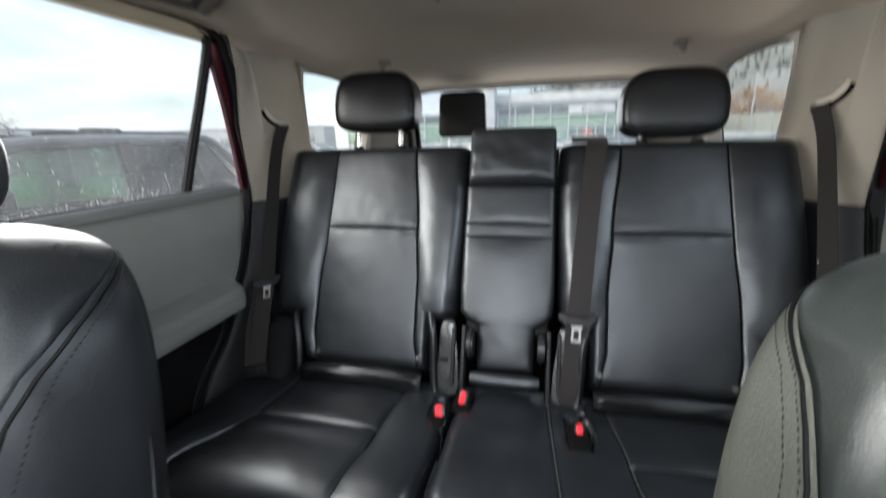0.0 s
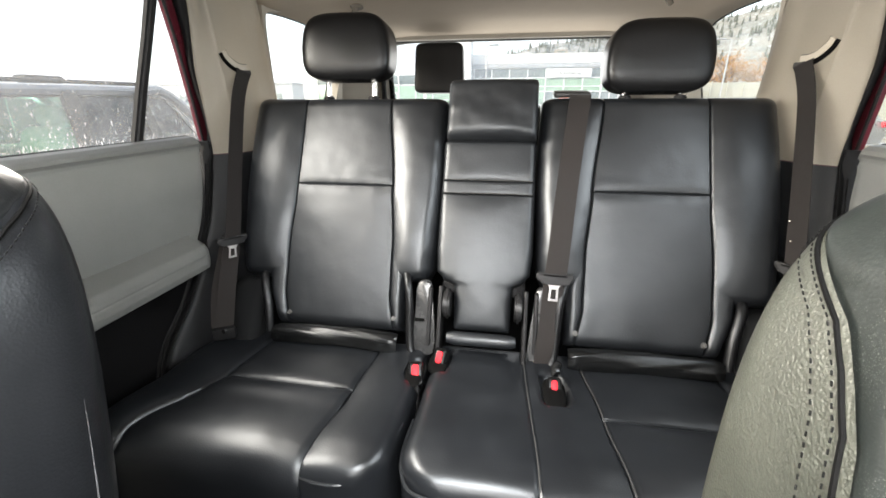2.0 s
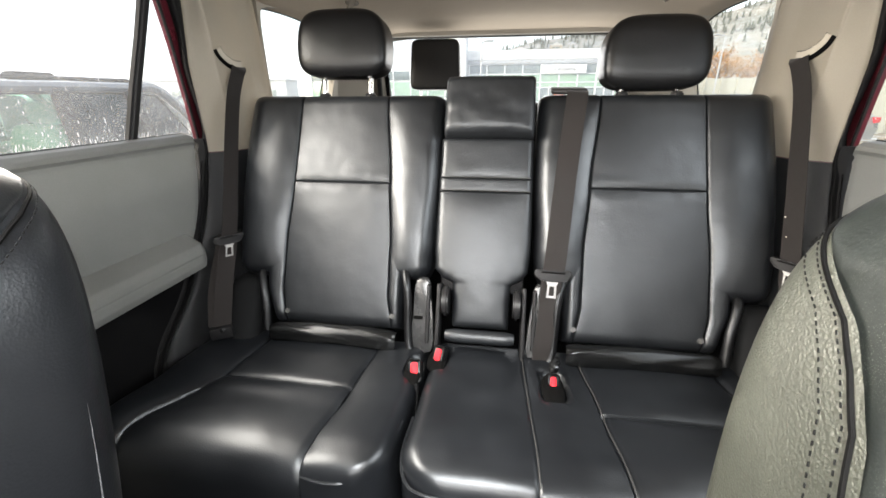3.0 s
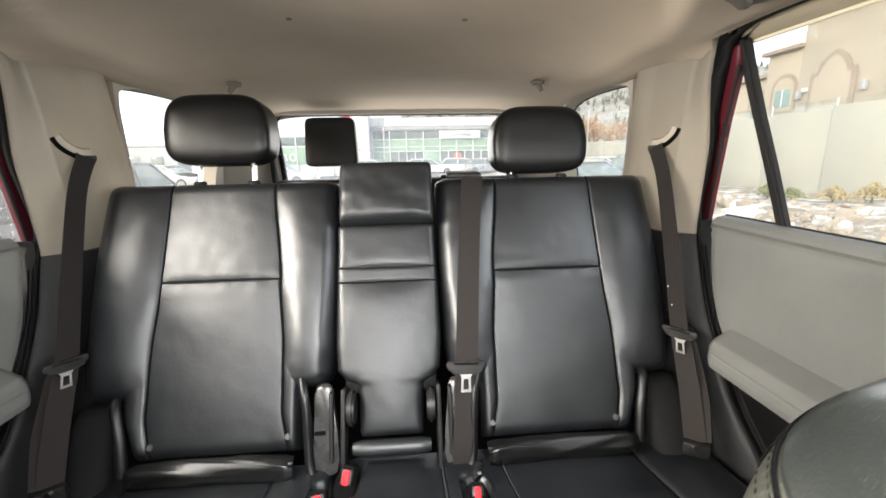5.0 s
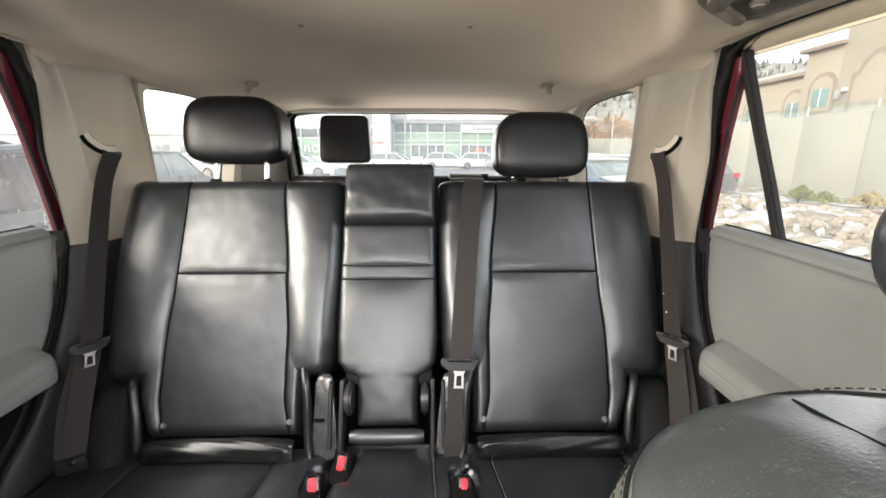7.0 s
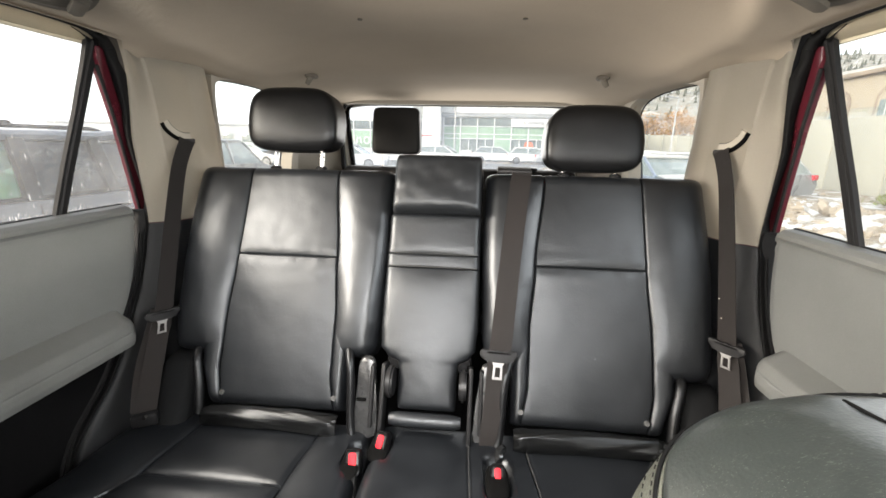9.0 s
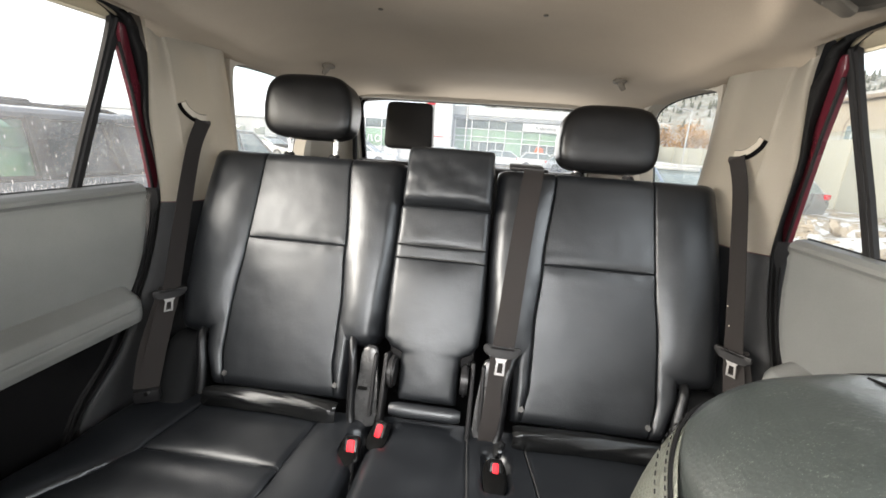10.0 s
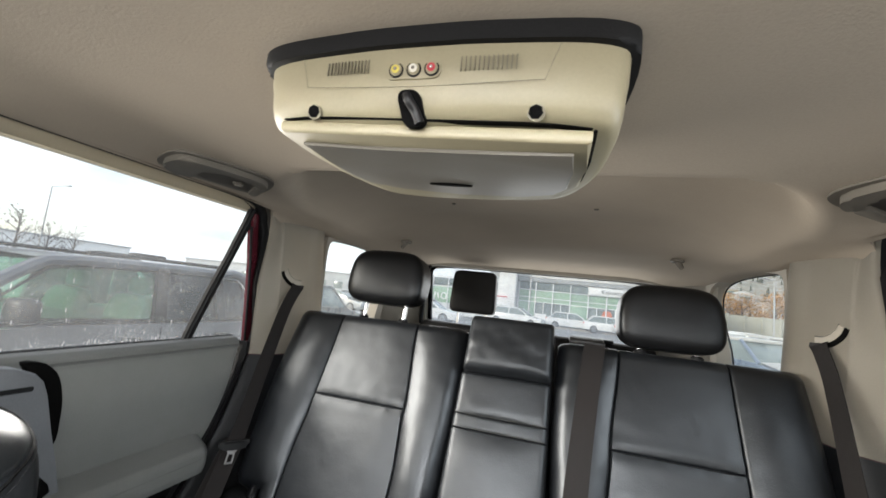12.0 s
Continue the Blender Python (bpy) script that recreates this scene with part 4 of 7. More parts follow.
def centre_seat():
    ob = thing("centre_seat", (0, 0.1, 0.8), "narrow black leather centre backrest with a folded head pad", "car seat", "rear seats")
    lf = lambda v: lerp([(vz(0.825), -0.068), (vz(0.918), -0.072), (vz(0.932), -0.100), (vz(0.950), -0.115), (vz(1.0), -0.118), (vz(1.24), -0.117)], v)
    rt = lambda v: lerp([(vz(0.825), 0.066), (vz(0.918), 0.068), (vz(0.932), 0.094), (vz(0.950), 0.107), (vz(1.0), 0.111), (vz(1.24), 0.108)], v)
    z1, z2 = vz(1.118), vz(1.148)
    part("main_panel", pillow(lf, rt, vz(0.824), z1, back_at, 0.05, (0.016, 0.016, 0.02, 0.0025), 0.010, 34, 90,
         lambda u, v: -fall(v - vz(0.920), 0.022) * min(1.0, max(0.0, (abs(u) - 0.064) / 0.014)) - 0.004 * max(0.0, (vz(0.93) - v) / 0.1)), M_LEATHER, ob, "lower leather panel, tapered at its foot")
    part("seam_strip", pillow(lf, rt, z1, z2, back_at, 0.05, (0.016, 0.016, 0.0025, 0.0025), 0.005, 34, 18), M_LEATHER, ob, "narrow leather strip between two seams")
    part("upper_panel", pillow(lf, rt, z2, vz(1.240), back_at, 0.05, (0.016, 0.016, 0.0025, 0.012), 0.006, 34, 30), M_LEATHER, ob, "upper leather panel")
    for z in (1.1185, 1.1475):
        part("stitch_line", tube([back_at(-0.108 + 0.0216 * k * 0.97, vz(z), 0.012) for k in range(11)], 0.0012, 5), M_THREAD, ob)
    # flip-over head pad, creased
    part("head_pad", pillow(lambda v: -0.1085, lambda v: 0.1055, vz(1.238), vz(1.372), lambda u, v, h: back_at(u, v, h + 0.030), 0.075, (0.014, 0.014, 0.022, 0.022), 0.010, 30, 26,
         lambda u, v: 0.0026 * noise.noise(Vector((u * 26 + v * 16, v * 24 - u * 9, 5))) + 0.0012 * noise.noise(Vector((u * 70, v * 60, 2))) + 0.0016 * math.sin(70 * v + 35 * u) * math.exp(-((v - vz(1.30)) / 0.03) ** 2)), M_LEATHER, ob, "creased black leather head pad")
    part("pad_frame", slab([(-0.112, vz(1.236)), (0.109, vz(1.236)), (0.109, vz(1.362)), (-0.112, vz(1.362))], lambda u, v, w: back_at(u, v, -0.045 - w), 0.03, 0.006), M_BLACK, ob)
    part("back_shell", slab([(-0.105, vz(0.9)), (0.10, vz(0.9)), (0.10, vz(1.23)), (-0.105, vz(1.23))], lambda u, v, w: back_at(u, v, -0.045 - w), 0.05, 0.01), M_BLACK, ob, "black seat back shell")
    roll = tube([(-0.080 + 0.160 * k / 16, -0.012, 0.806) for k in range(17)], [0.012 + 0.004 * min(1, k / 1.5, (16 - k) / 1.5) for k in range(17)], 14)
    part("foot_bar", roll, M_LEATHER, ob, "rounded leather bar at the seat's foot")
    for s in (-1, 1):
        part("pivot_disc", disc(back_at(s * 0.082, vz(0.880), 0.002), (1, 0, 0), 0.036, 0.016, 24, 0.005), M_SATIN, ob, "round black pivot cover")
        part("pivot_rail", box((s * 0.099, 0.010, 0.83), (0.010, 0.05, 0.18), 0.004, (-24, 0, 0)), M_BLACK, ob, "black steel pivot rail")
    return ob


centre_seat()


# ---- rear cushions ----
def cush(x, v, h):
    """A point of a cushion: v forward from the backrest's foot, h over its seam level."""
    z = lerp([(0.0, 0.772), (0.18, 0.785), (0.33, 0.803), (0.42, 0.803)], v)
    return (x, -0.02 - v, z + h)


def cushions():
    ob = thing("seat_cushion", (-0.37, -0.2, 0.45), "single black leather rear cushion with stitched panels", "seat cushion", "rear seats")
    out = lambda v: lerp([(0, -0.515), (0.18, -0.525), (0.36, -0.585), (0.42, -0.60)], v)
    inn = lambda v: lerp([(0, -0.236), (0.2, -0.244), (0.36, -0.254), (0.42, -0.254)], v)
    part("rear_panel", pillow(out, inn, -0.04, 0.180, cush, 0.30, (0.005, 0.005, 0.01, 0.010), 0.006, 28, 26), M_CUSHION, ob, "rear centre panel")
    part("front_panel", pillow(out, inn, 0.180, 0.392, cush, 0.33, (0.005, 0.005, 0.007, 0.055), 0.013, 28, 38, lambda u, v: 0.007 * math.exp(-((v - 0.215) / 0.03) ** 2)), M_CUSHION, ob, "front centre panel, glossy at its rounded edge")
    part("outer_bolster", pillow(lambda v: -0.672, out, -0.04, 0.395, cush, 0.33, (0.03, 0.008, 0.01, 0.055), 0.010, 14, 40), M_CUSHION, ob, "outer cushion bolster")
    part("inner_bolster", pillow(inn, lambda v: -0.122 - 0.045 * max(0.0, (v - 0.32) / 0.065) ** 2.5, -0.02, 0.385, cush, 0.33, (0.006, 0.024, 0.01, 0.026), 0.008, 18, 44,
         lambda u, v: -0.050 * max(0.0, 1 - ((u + 0.128) / 0.024) ** 2) * max(0.0, 1 - ((v - 0.085) / 0.05) ** 2)), M_CUSHION, ob, "inner cushion bolster with a buckle recess")
    part("piping", tube([cush(x, v, h) for x, v, h in smooth_line([(-0.253, 0.381, -0.022), (-0.215, 0.386, -0.024), (-0.180, 0.380, -0.024), (-0.150, 0.355, -0.024), (-0.132, 0.32, -0.02), (-0.124, 0.24, -0.018)], 5, False)], 0.0028, 6), M_CUSHION, ob, "leather piping round the front corner")
    two = thing("seat_cushion", (0.26, -0.2, 0.45), "wide black leather rear cushion for two with stitched seams", "seat cushion", "rear seats")
    lf = lambda v: -0.108 + 0.055 * max(0.0, (v - 0.31) / 0.07) ** 2.4
    s1 = lambda v: lerp([(0, 0.100), (0.36, 0.113)], v)
    s2 = lambda v: lerp([(0, 0.222), (0.2, 0.238), (0.36, 0.247)], v)
    part("centre_panel", pillow(lf, s1, -0.03, 0.382, cush, 0.33, (0.030, 0.003, 0.01, 0.030), 0.006, 28, 44,
         lambda u, v: -0.050 * max(0.0, 1 - ((u + 0.098) / 0.034) ** 2) * max(0.0, 1 - ((v - 0.035) / 0.055) ** 2)), M_CUSHION, two, "flat centre panel with buckle recess")
    part("middle_strip", pillow(s1, s2, -0.03, 0.390, cush, 0.33, (0.003, 0.004, 0.01, 0.032), 0.004, 22, 44,
         lambda u, v: -0.055 * max(0.0, 1 - ((u - 0.160) / 0.030) ** 2) * max(0.0, 1 - ((v - 0.105) / 0.06) ** 2)), M_CUSHION, two, "narrow panel with a buckle recess")
    ro = lambda v: lerp([(0, 0.505), (0.18, 0.52), (0.36, 0.58), (0.42, 0.60)], v)
    part("rear_panel", pillow(s2, ro, -0.04, 0.186, cush, 0.30, (0.004, 0.005, 0.01, 0.007), 0.005, 28, 26), M_CUSHION, two, "rear side panel")
    part("front_panel", pillow(s2, ro, 0.186, 0.395, cush, 0.33, (0.004, 0.005, 0.006, 0.05), 0.010, 28, 34), M_CUSHION, two, "front side panel")
    part("outer_bolster", pillow(ro, lambda v: 0.672, -0.04, 0.395, cush, 0.33, (0.008, 0.03, 0.01, 0.055), 0.010, 14, 40), M_CUSHION, two, "outer cushion bolster")
    part("piping", tube([cush(x, v, h) for x, v, h in smooth_line([(-0.108, 0.22, -0.022), (-0.107, 0.31, -0.026), (-0.090, 0.362, -0.028), (-0.055, 0.381, -0.028), (0.03, 0.384, -0.028), (0.113, 0.387, -0.028), (0.18, 0.391, -0.029), (0.247, 0.393, -0.029)], 5, False)], 0.0028, 6), M_CUSHION, two, "leather piping along the front edge")
    # black pads laid over the buckle dips stand in for their shade
    for own, x, v, a, b in ((ob, -0.136, 0.104, 0.022, 0.042), (two, -0.090, 0.048, 0.022, 0.040), (two, 0.158, 0.120, 0.023, 0.046)):
        part("well_shade_pad", loaf((x, -0.02 - v, cush(x, v, 0)[2] - 0.002), (2 * a, 2 * b, 0.014), 1.0, 0.7, None, 24, 10), M_HOLE, own, "black pad for the shade in a buckle dip")
    for f, a, b in ((s1, 0.0, 0.37), (s2, 0.03, 0.37)):
        part("stitch_line", tube([cush(f(a + (b - a) * k / 20) + 0.0, a + (b - a) * k / 20, 0.0035) for k in range(21)], 0.0011, 5), M_THREAD, two)
    # padded wedges beside the backrests
    for sx in (-1, 1):
        wedge = thing("side_pad", (sx * 0.6, 0.0, 0.8), "dark padded wedge beside the rear backrest", "seat padding", "side pads")
        part("pad", pillow(lambda v: 0.548 + 0.010 * v, lambda v: 0.665 - 0.22 * max(0, v - 0.02), -0.04, 0.135, lambda u, v, h: (sx * u, -0.045 + 0.62 * v - h * 0.85, 0.800 + 0.80 * v + 0.4 * h), 0.05, (0.02, 0.03, 0.01, 0.03), 0.012, 14, 20), M_WEDGE, wedge)


cushions()


# ---- seat belts ----
def tongue(parent, p, across, down, out, k=1.0):
    """Oval stopper plate and steel tongue, hanging at p."""
    p, a, d, o = Vector(p), Vector(across).normalized(), Vector(down).normalized(), Vector(out).normalized()
    place = lambda u, v, w: p + a * (u * k) + d * (v * k) + o * (w * k)
    plate = part("tongue_cover", slab(smooth_line([(-0.040, -0.010), (-0.030, -0.013), (0.0, -0.008), (0.030, -0.013), (0.040, -0.010), (0.041, 0.0), (0.033, 0.009), (0.016, 0.014), (-0.016, 0.014), (-0.033, 0.009), (-0.041, 0.0)], 3), place, 0.010, 0.0035), M_BLACK, parent, "black plastic tongue cover")
    part("cover_slot", slab(rounded(-0.026, -0.008, 0.026, -0.004, 0.0019, 3), lambda u, v, w: place(u, v, w + 0.0098), 0.0006), M_HOLE, plate)
    loops = ([(-0.013, 0.012), (0.013, 0.012), (0.0125, 0.016), (0.0095, 0.020), (0.0105, 0.050), (-0.0105, 0.050), (-0.0095, 0.020), (-0.0125, 0.016)], [(-0.0052, 0.024), (0.0052, 0.024), (0.0054, 0.027), (0.0056, 0.030), (0.0060, 0.045), (-0.0060, 0.045), (-0.0056, 0.030), (-0.0054, 0.027)])
    part("tongue", ring(*loops, lambda u, v, w: place(u, v, w + 0.005), 0.0028), M_STEEL, plate, "bright steel tongue")


def buckle(x, y, z, lean, wide=0.020, label="black buckle with a red release button"):
    ob = thing("belt_buckle", (x, y, z), label, "belt buckle", "buckles")
    m = pose(x, y, z - 0.016, *lean)
    at = lambda u, v, w: tuple(m @ Vector((u, -0.013 + w, v)))
    hw = wide / 2 + 0.0055
    case = part("buckle_case", slab(rounded(-hw, -0.020, hw, 0.030, 0.008, 4), at, 0.026, 0.004), M_HEADREST, ob, "black buckle case")
    part("case_rim", ring(rounded(-hw + 0.001, -0.010, hw - 0.001, 0.0285, 0.006, 4), rounded(-hw + 0.004, -0.006, hw - 0.004, 0.0255, 0.004, 4), lambda u, v, w: at(u, v, w - 0.002), 0.004), M_HOLE, case, "black rim")
    part("red_button", slab(rounded(-wide / 2 + 0.0028, -0.0055, wide / 2 - 0.0028, 0.0225, 0.005, 4), lambda u, v, w: at(u, v, w - 0.0035), 0.009, 0.0025), M_BUCKLE, case, "bright red release button")
    part("tongue_slot", slab(rounded(-wide / 2 + 0.001, 0.0232, wide / 2 - 0.001, 0.0262, 0.001, 2), lambda u, v, w: at(u, v, w - 0.001), 0.003), M_HOLE, case)
    part("buckle_stalk", tube([tuple(m @ Vector((0, 0, -0.015))), tuple(m @ Vector((0, 0.01, -0.09)))], 0.009, 8), M_BLACK, ob)


def belts():
    for sx in (-1, 1):
        ob = thing("seat_belt", (sx * 0.6, -0.08, 0.82), "brown-grey outboard seat belt hanging from the pillar slot" + (" with white specks" if sx > 0 else ""), "seat belt", "seat belts")
        path = [(0.654, 0.222, 1.402), (0.644, 0.210, 1.396), (0.641, 0.166, 1.33), (0.640, 0.110, 1.18), (0.639, 0.050, 1.005), (0.634, 0.020, 0.96), (0.622, -0.030, 0.89), (0.604, -0.082, 0.825)]
        turn = [(sx * (0.0 + 0.66 * k / 42), -1.0 + 0.30 * k / 42, 0) for k in range(43)]
        part("webbing", ribbon([(sx * x, y, z) for x, y, z in smooth_line(path, 6, False)], turn, 0.039, 0.0016), M_WEB, ob, "woven dark belt webbing")
        part("inner_webbing", ribbon([(sx * x, y, z) for x, y, z in smooth_line([(0.650, 0.055, 1.005), (0.648, 0.018, 0.95), (0.635, -0.035, 0.89), (0.612, -0.084, 0.826)], 5, False)], (sx * 0.62, -0.78, 0), 0.040, 0.0016), M_WEB, ob)
        tongue(ob, (sx * 0.633, 0.037, 1.003), (sx * 0.62, -0.78, 0), (sx * -0.02, -0.28, -1), (sx * -0.78, -0.62, 0.2), 0.86)
        part("anchor", box((sx * 0.604, -0.086, 0.812), (0.05, 0.02, 0.03), 0.006, (0, 0, sx * -30)), M_BLACK, ob, "black floor anchor cover")
        part("bolt", disc((sx * 0.592, -0.098, 0.826), (0, -1, 0.2), 0.005, 0.008, 10), M_CHROME, ob)
        if sx > 0:
            for k in (0, 1, 3, 4, 6):
                z = 1.055 + 0.013 * k * (1 if k % 2 else 0.5)
                y = 0.110 - (1.18 - z) * 0.342 - 0.002
                x = 0.640 + (-0.012, 0.010, -0.015, 0.004, 0.014, -0.006, -0.016)[k] * 0.8
                part("speck", disc((x, y - (x - 0.640) * 0.69, z), (-0.55, -0.8, 0.2), 0.0016, 0.0008, 6), M_TRIM, ob)
    ob = thing("seat_belt", (0.15, 0.0, 0.8), "brown-grey centre seat belt lying over the backrest", "seat belt", "seat belts")
    path = [(0.204, vz(1.30), -0.03), (0.203, vz(1.338), -0.002), (0.200, vz(1.325), 0.020), (0.191, vz(1.26), 0.027), (0.176, vz(1.12), 0.027), (0.164, vz(0.985), 0.027), (0.157, vz(0.93), 0.024), (0.152, vz(0.87), 0.018), (0.143, vz(0.80), 0.012), (0.139, vz(0.760), 0.0)]
    run = [back_at(*p) for p in smooth_line(path, 6, False)]
    part("webbing", ribbon(run, (1, 0, 0), [0.0475 - 0.014 * max(0.0, k / (len(run) - 1) - 0.62) / 0.38 for k in range(len(run))], 0.0018), M_WEB, ob, "woven dark belt webbing")
    tongue(ob, back_at(0.158, vz(0.945), 0.028), (1, 0.03, -0.05), (-0.06, -0.44, -0.9), (0, -0.9, 0.43))
    part("belt_bezel", box((0.185, 0.262, 1.345), (0.085, 0.05, 0.012), 0.005, (8, 0, 0)), M_SATIN, ob, "black belt outlet on the backrest's shoulder")
    part("lower_fold", tube(smooth_line([(0.163, -0.062, 0.786), (0.170, -0.078, 0.800), (0.160, -0.092, 0.803), (0.164, -0.106, 0.800)], 3, False), [0.009, 0.011, 0.013, 0.011, 0.012, 0.014, 0.011, 0.012, 0.013, 0.011], 7, None, 0.7), M_SHINY, ob, "crumpled sheath of the buckle")
    buckle(-0.131, -0.121, 0.790, (-38, 0, 8), 0.021)
    buckle(-0.087, -0.062, 0.788, (-38, 0, -16), 0.020)
    buckle(0.159, -0.128, 0.788, (-44, 0, 0), 0.018)


belts()


# ---- third row ----
def third_row():
    ob = thing("third_row_seat", (0, 1.02, 0.9), "low black third-row backrest with one raised headrest", "car seat", "third row")
    part("backrest", box((0.0, 1.02, 1.10), (1.02, 0.10, 0.41), 0.03, (-6, 0, 0), 3), M_BLACK, ob)
    part("belt_outlet", box((0.26, 0.99, 1.309), (0.16, 0.05, 0.016), 0.006), M_SATIN, ob, "shiny black trim strip")
    hr = part("headrest", loaf((-0.268, 1.03, 1.455), (0.208, 0.07, 0.196), 0.22, 0.25, lambda p: (p.x * (1 - 0.04 * p.z), p.y, p.z), 48, 28, (-4, 0, 0)), M_BLACK, ob, "square dark headrest")
    part("headrest_post", tube([(-0.335, 1.03, 1.28), (-0.335, 1.03, 1.38)], 0.005, 8), M_CHROME, hr, "chrome post")
    part("headrest_post", tube([(-0.205, 1.03, 1.28), (-0.205, 1.03, 1.38)], 0.005, 8), M_CHROME, hr, "chrome post")


third_row()


# ---- front seats, seen past their backrests' inner shoulders ----
def front_seat(sx, y, mat, side_mat, label):
    ob = thing("front_seat", (sx * 0.40, y - 0.2, 0.45), label, "car seat", "front seats")
    # the backrest's middle, recline, half sizes and roundness; the driver's seat stands further back
    if sx > 0:
        m, half, e1, e2 = pose(0.385, -0.740, 0.9135, -11.1, 0, 0), (0.240, 0.070, 0.410), 0.22, 0.372
        run = [(1.0, 0.64), (1.15, 0.55), (1.222, 0.33), (1.240, 0.18), (1.255, 0.0), (1.265, -0.22), (1.280, -0.55), (1.292, -0.82), (1.303, -0.95)]
    else:
        m, half, e1, e2 = pose(-0.380, -0.785, 0.905, -13.3, 0, 0), (0.2275, 0.0815, 0.4255), 0.192, 0.67
        run = [(1.0, 0.80), (1.12, 0.70), (1.194, 0.577), (1.2295, 0.454), (1.248, 0.311), (1.266, 0.075), (1.282, -0.17), (1.2925, -0.38), (1.299, -0.58), (1.306, -0.85)]

    def power(v, e):
        return math.copysign(abs(v) ** e, v)

    def skin(th, ph, grow=0.0):
        """A point of the backrest's cover, th round it and ph up it."""
        px, py, pz = power(math.cos(ph), e1) * power(math.cos(th), e2), power(math.cos(ph), e1) * power(math.sin(th), e2), power(math.sin(ph), e1)
        k = max(0.0, pz)
        w = 1.0 - 0.10 * k ** 3
        if py < 0:
            py += 0.30 * (1 - min(1.0, abs(px) / 0.62) ** 2) * (1 - 0.4 * k)
        g = 1 + grow
        return m @ Vector((px * w * half[0] * g, py * half[1] * g, (pz - 0.02 * abs(px) ** 3 * k) * half[2] * (1 + grow * 0.4)))

    def seam(ph, off=0.0):
        """Where the seam lies: at the front corner low down, drawn back over the shoulder; off goes round to the back."""
        v = max(-0.98, min(0.98, line_at(run, skin(inner, ph).z) - off))
        return math.copysign(math.asin(abs(v) ** (1 / e2)), v)

    inner = math.pi if sx > 0 else 0.0
    turn = 1 if sx > 0 else -1

    def cover(f0, f1, n, nm, mt, lab, grow=0.0):
        def fn(s, t):
            ph = -1.45 + 2.65 * t / 0.72 if t < 0.72 else math.acos(min(1.0, (math.cos(1.2) ** e1 * (1 - t) / 0.28) ** (1 / e1)))
            a0, a1 = f0(ph), f1(ph)
            tuck = 0.016 * max(0.0, 1 - s / 0.035) ** 2 if nm == "front_cover" else 0.0  # the cover's edge rolls into the seam
            return skin(inner + turn * (a0 + (a1 - a0) * s), ph, grow - tuck)
        bm = sheet(fn, n, 110, 0.006)
        for v in bm.verts:
            v.co += Vector((0, 0, 1)) * 0.0012 * noise.noise(v.co * 45)
        return part(nm, bm, mt, ob, lab)

    cover(lambda p: -math.pi / 2, lambda p: seam(p, -0.08), 60, "side_panel", side_mat, "pebbled leather side panel", -0.003)
    cover(seam, lambda p: math.pi - 0.03, 80, "front_cover", mat, "leather front cover with bolsters")
    cover(lambda p: math.pi - 0.03, lambda p: 1.5 * math.pi, 40, "back_panel", side_mat, "back and outer panel")
    way = [-0.9 + 2.1 * q / 80 for q in range(81)] + [math.acos((math.cos(1.2) ** e1 * (1 - q / 24)) ** (1 / e1)) for q in range(1, 20)]
    part("seam_groove", tube([skin(inner + turn * seam(ph), ph, -0.002) for ph in way], 0.0011, 6), M_HOLE, ob, "dark seam groove")
    if sx > 0:
        over = []
        for q in range(45):
            th, lo, hi = 2.50 + 1.35 * q / 44, 0.9, 1.5706
            for _ in range(30):
                mid = (lo + hi) / 2
                lo, hi = (mid, hi) if skin(th, mid).x < 0.254 - 0.006 * q / 44 else (lo, mid)
            over.append(skin(th, lo, -0.0022))
        part("shoulder_seam", tube(over, 0.0009, 6), M_HOLE, ob, "dark seam over the shoulder")
    else:
        # real seam; its highlight is put in as a lighter, tapering grey line
        behind = -math.asin(0.31 ** (1 / e2))
        line = [skin(inner + turn * behind, ph, 0.0) for ph in way if skin(inner, ph).z < 1.20]
        part("rear_seam", tube(line, [0.0011 * min(1.0, (len(line) - 1 - k) / 12 + 0.05) for k in range(len(line))], 6), M_GREYTRIM, ob, "thin back-edge seam, grey for its highlight")
    part("seam_piping", tube([skin(inner + turn * 0.75, ph, 0.0) for ph in way[30:]], 0.0014, 6), M_THREAD, ob, "seam beside the centre panel")
    for off in ((0.05, 0.20) if sx > 0 else (0.10,)):
        bm = bmesh.new()
        line = [skin(inner + turn * seam(ph, off), ph, 0.002) for ph in way]
        gone = 0.0
        for a, b in zip(line, line[1:]):
            for q in range(12):
                p0, p1 = a.lerp(b, q / 12), a.lerp(b, (q + 1) / 12)
                gone += (p1 - p0).length
                if gone > 0.0036:
                    gone = 0.0
                    tube([p0, p0 + (p1 - p0).normalized() * 0.0019], 0.00036, 4, bm)
        tagged(part("stitching", bm, M_STITCH, ob), "row of single stitches", kind="stuff")
    hx, hy, hz = (0.450, -0.596, 1.364) if sx > 0 else (0.432, -0.655, 1.351)
    hr = part("headrest", loaf((sx * hx, hy, hz), (0.254, 0.09, 0.122 if sx > 0 else 0.13), 0.9, 0.7, None, 48, 28, (-8, 0, 0)), M_FRONT, ob, "leather headrest")
    for dx in (-0.06, 0.06):
        part("headrest_post", tube([(sx * hx + dx, hy - 0.01, 1.22), (sx * hx + dx, hy, hz - 0.02)], 0.006, 8), M_CHROME, hr)
    part("cushion", loaf((sx * 0.40, y - 0.33, 0.60), (0.50, 0.54, 0.20), 0.35, 0.3, None, 40, 20), mat, ob, "leather seat cushion")
    part("seat_base", box((sx * 0.40, y - 0.28, 0.48), (0.42, 0.45, 0.08), 0.02), M_BLACK, ob)


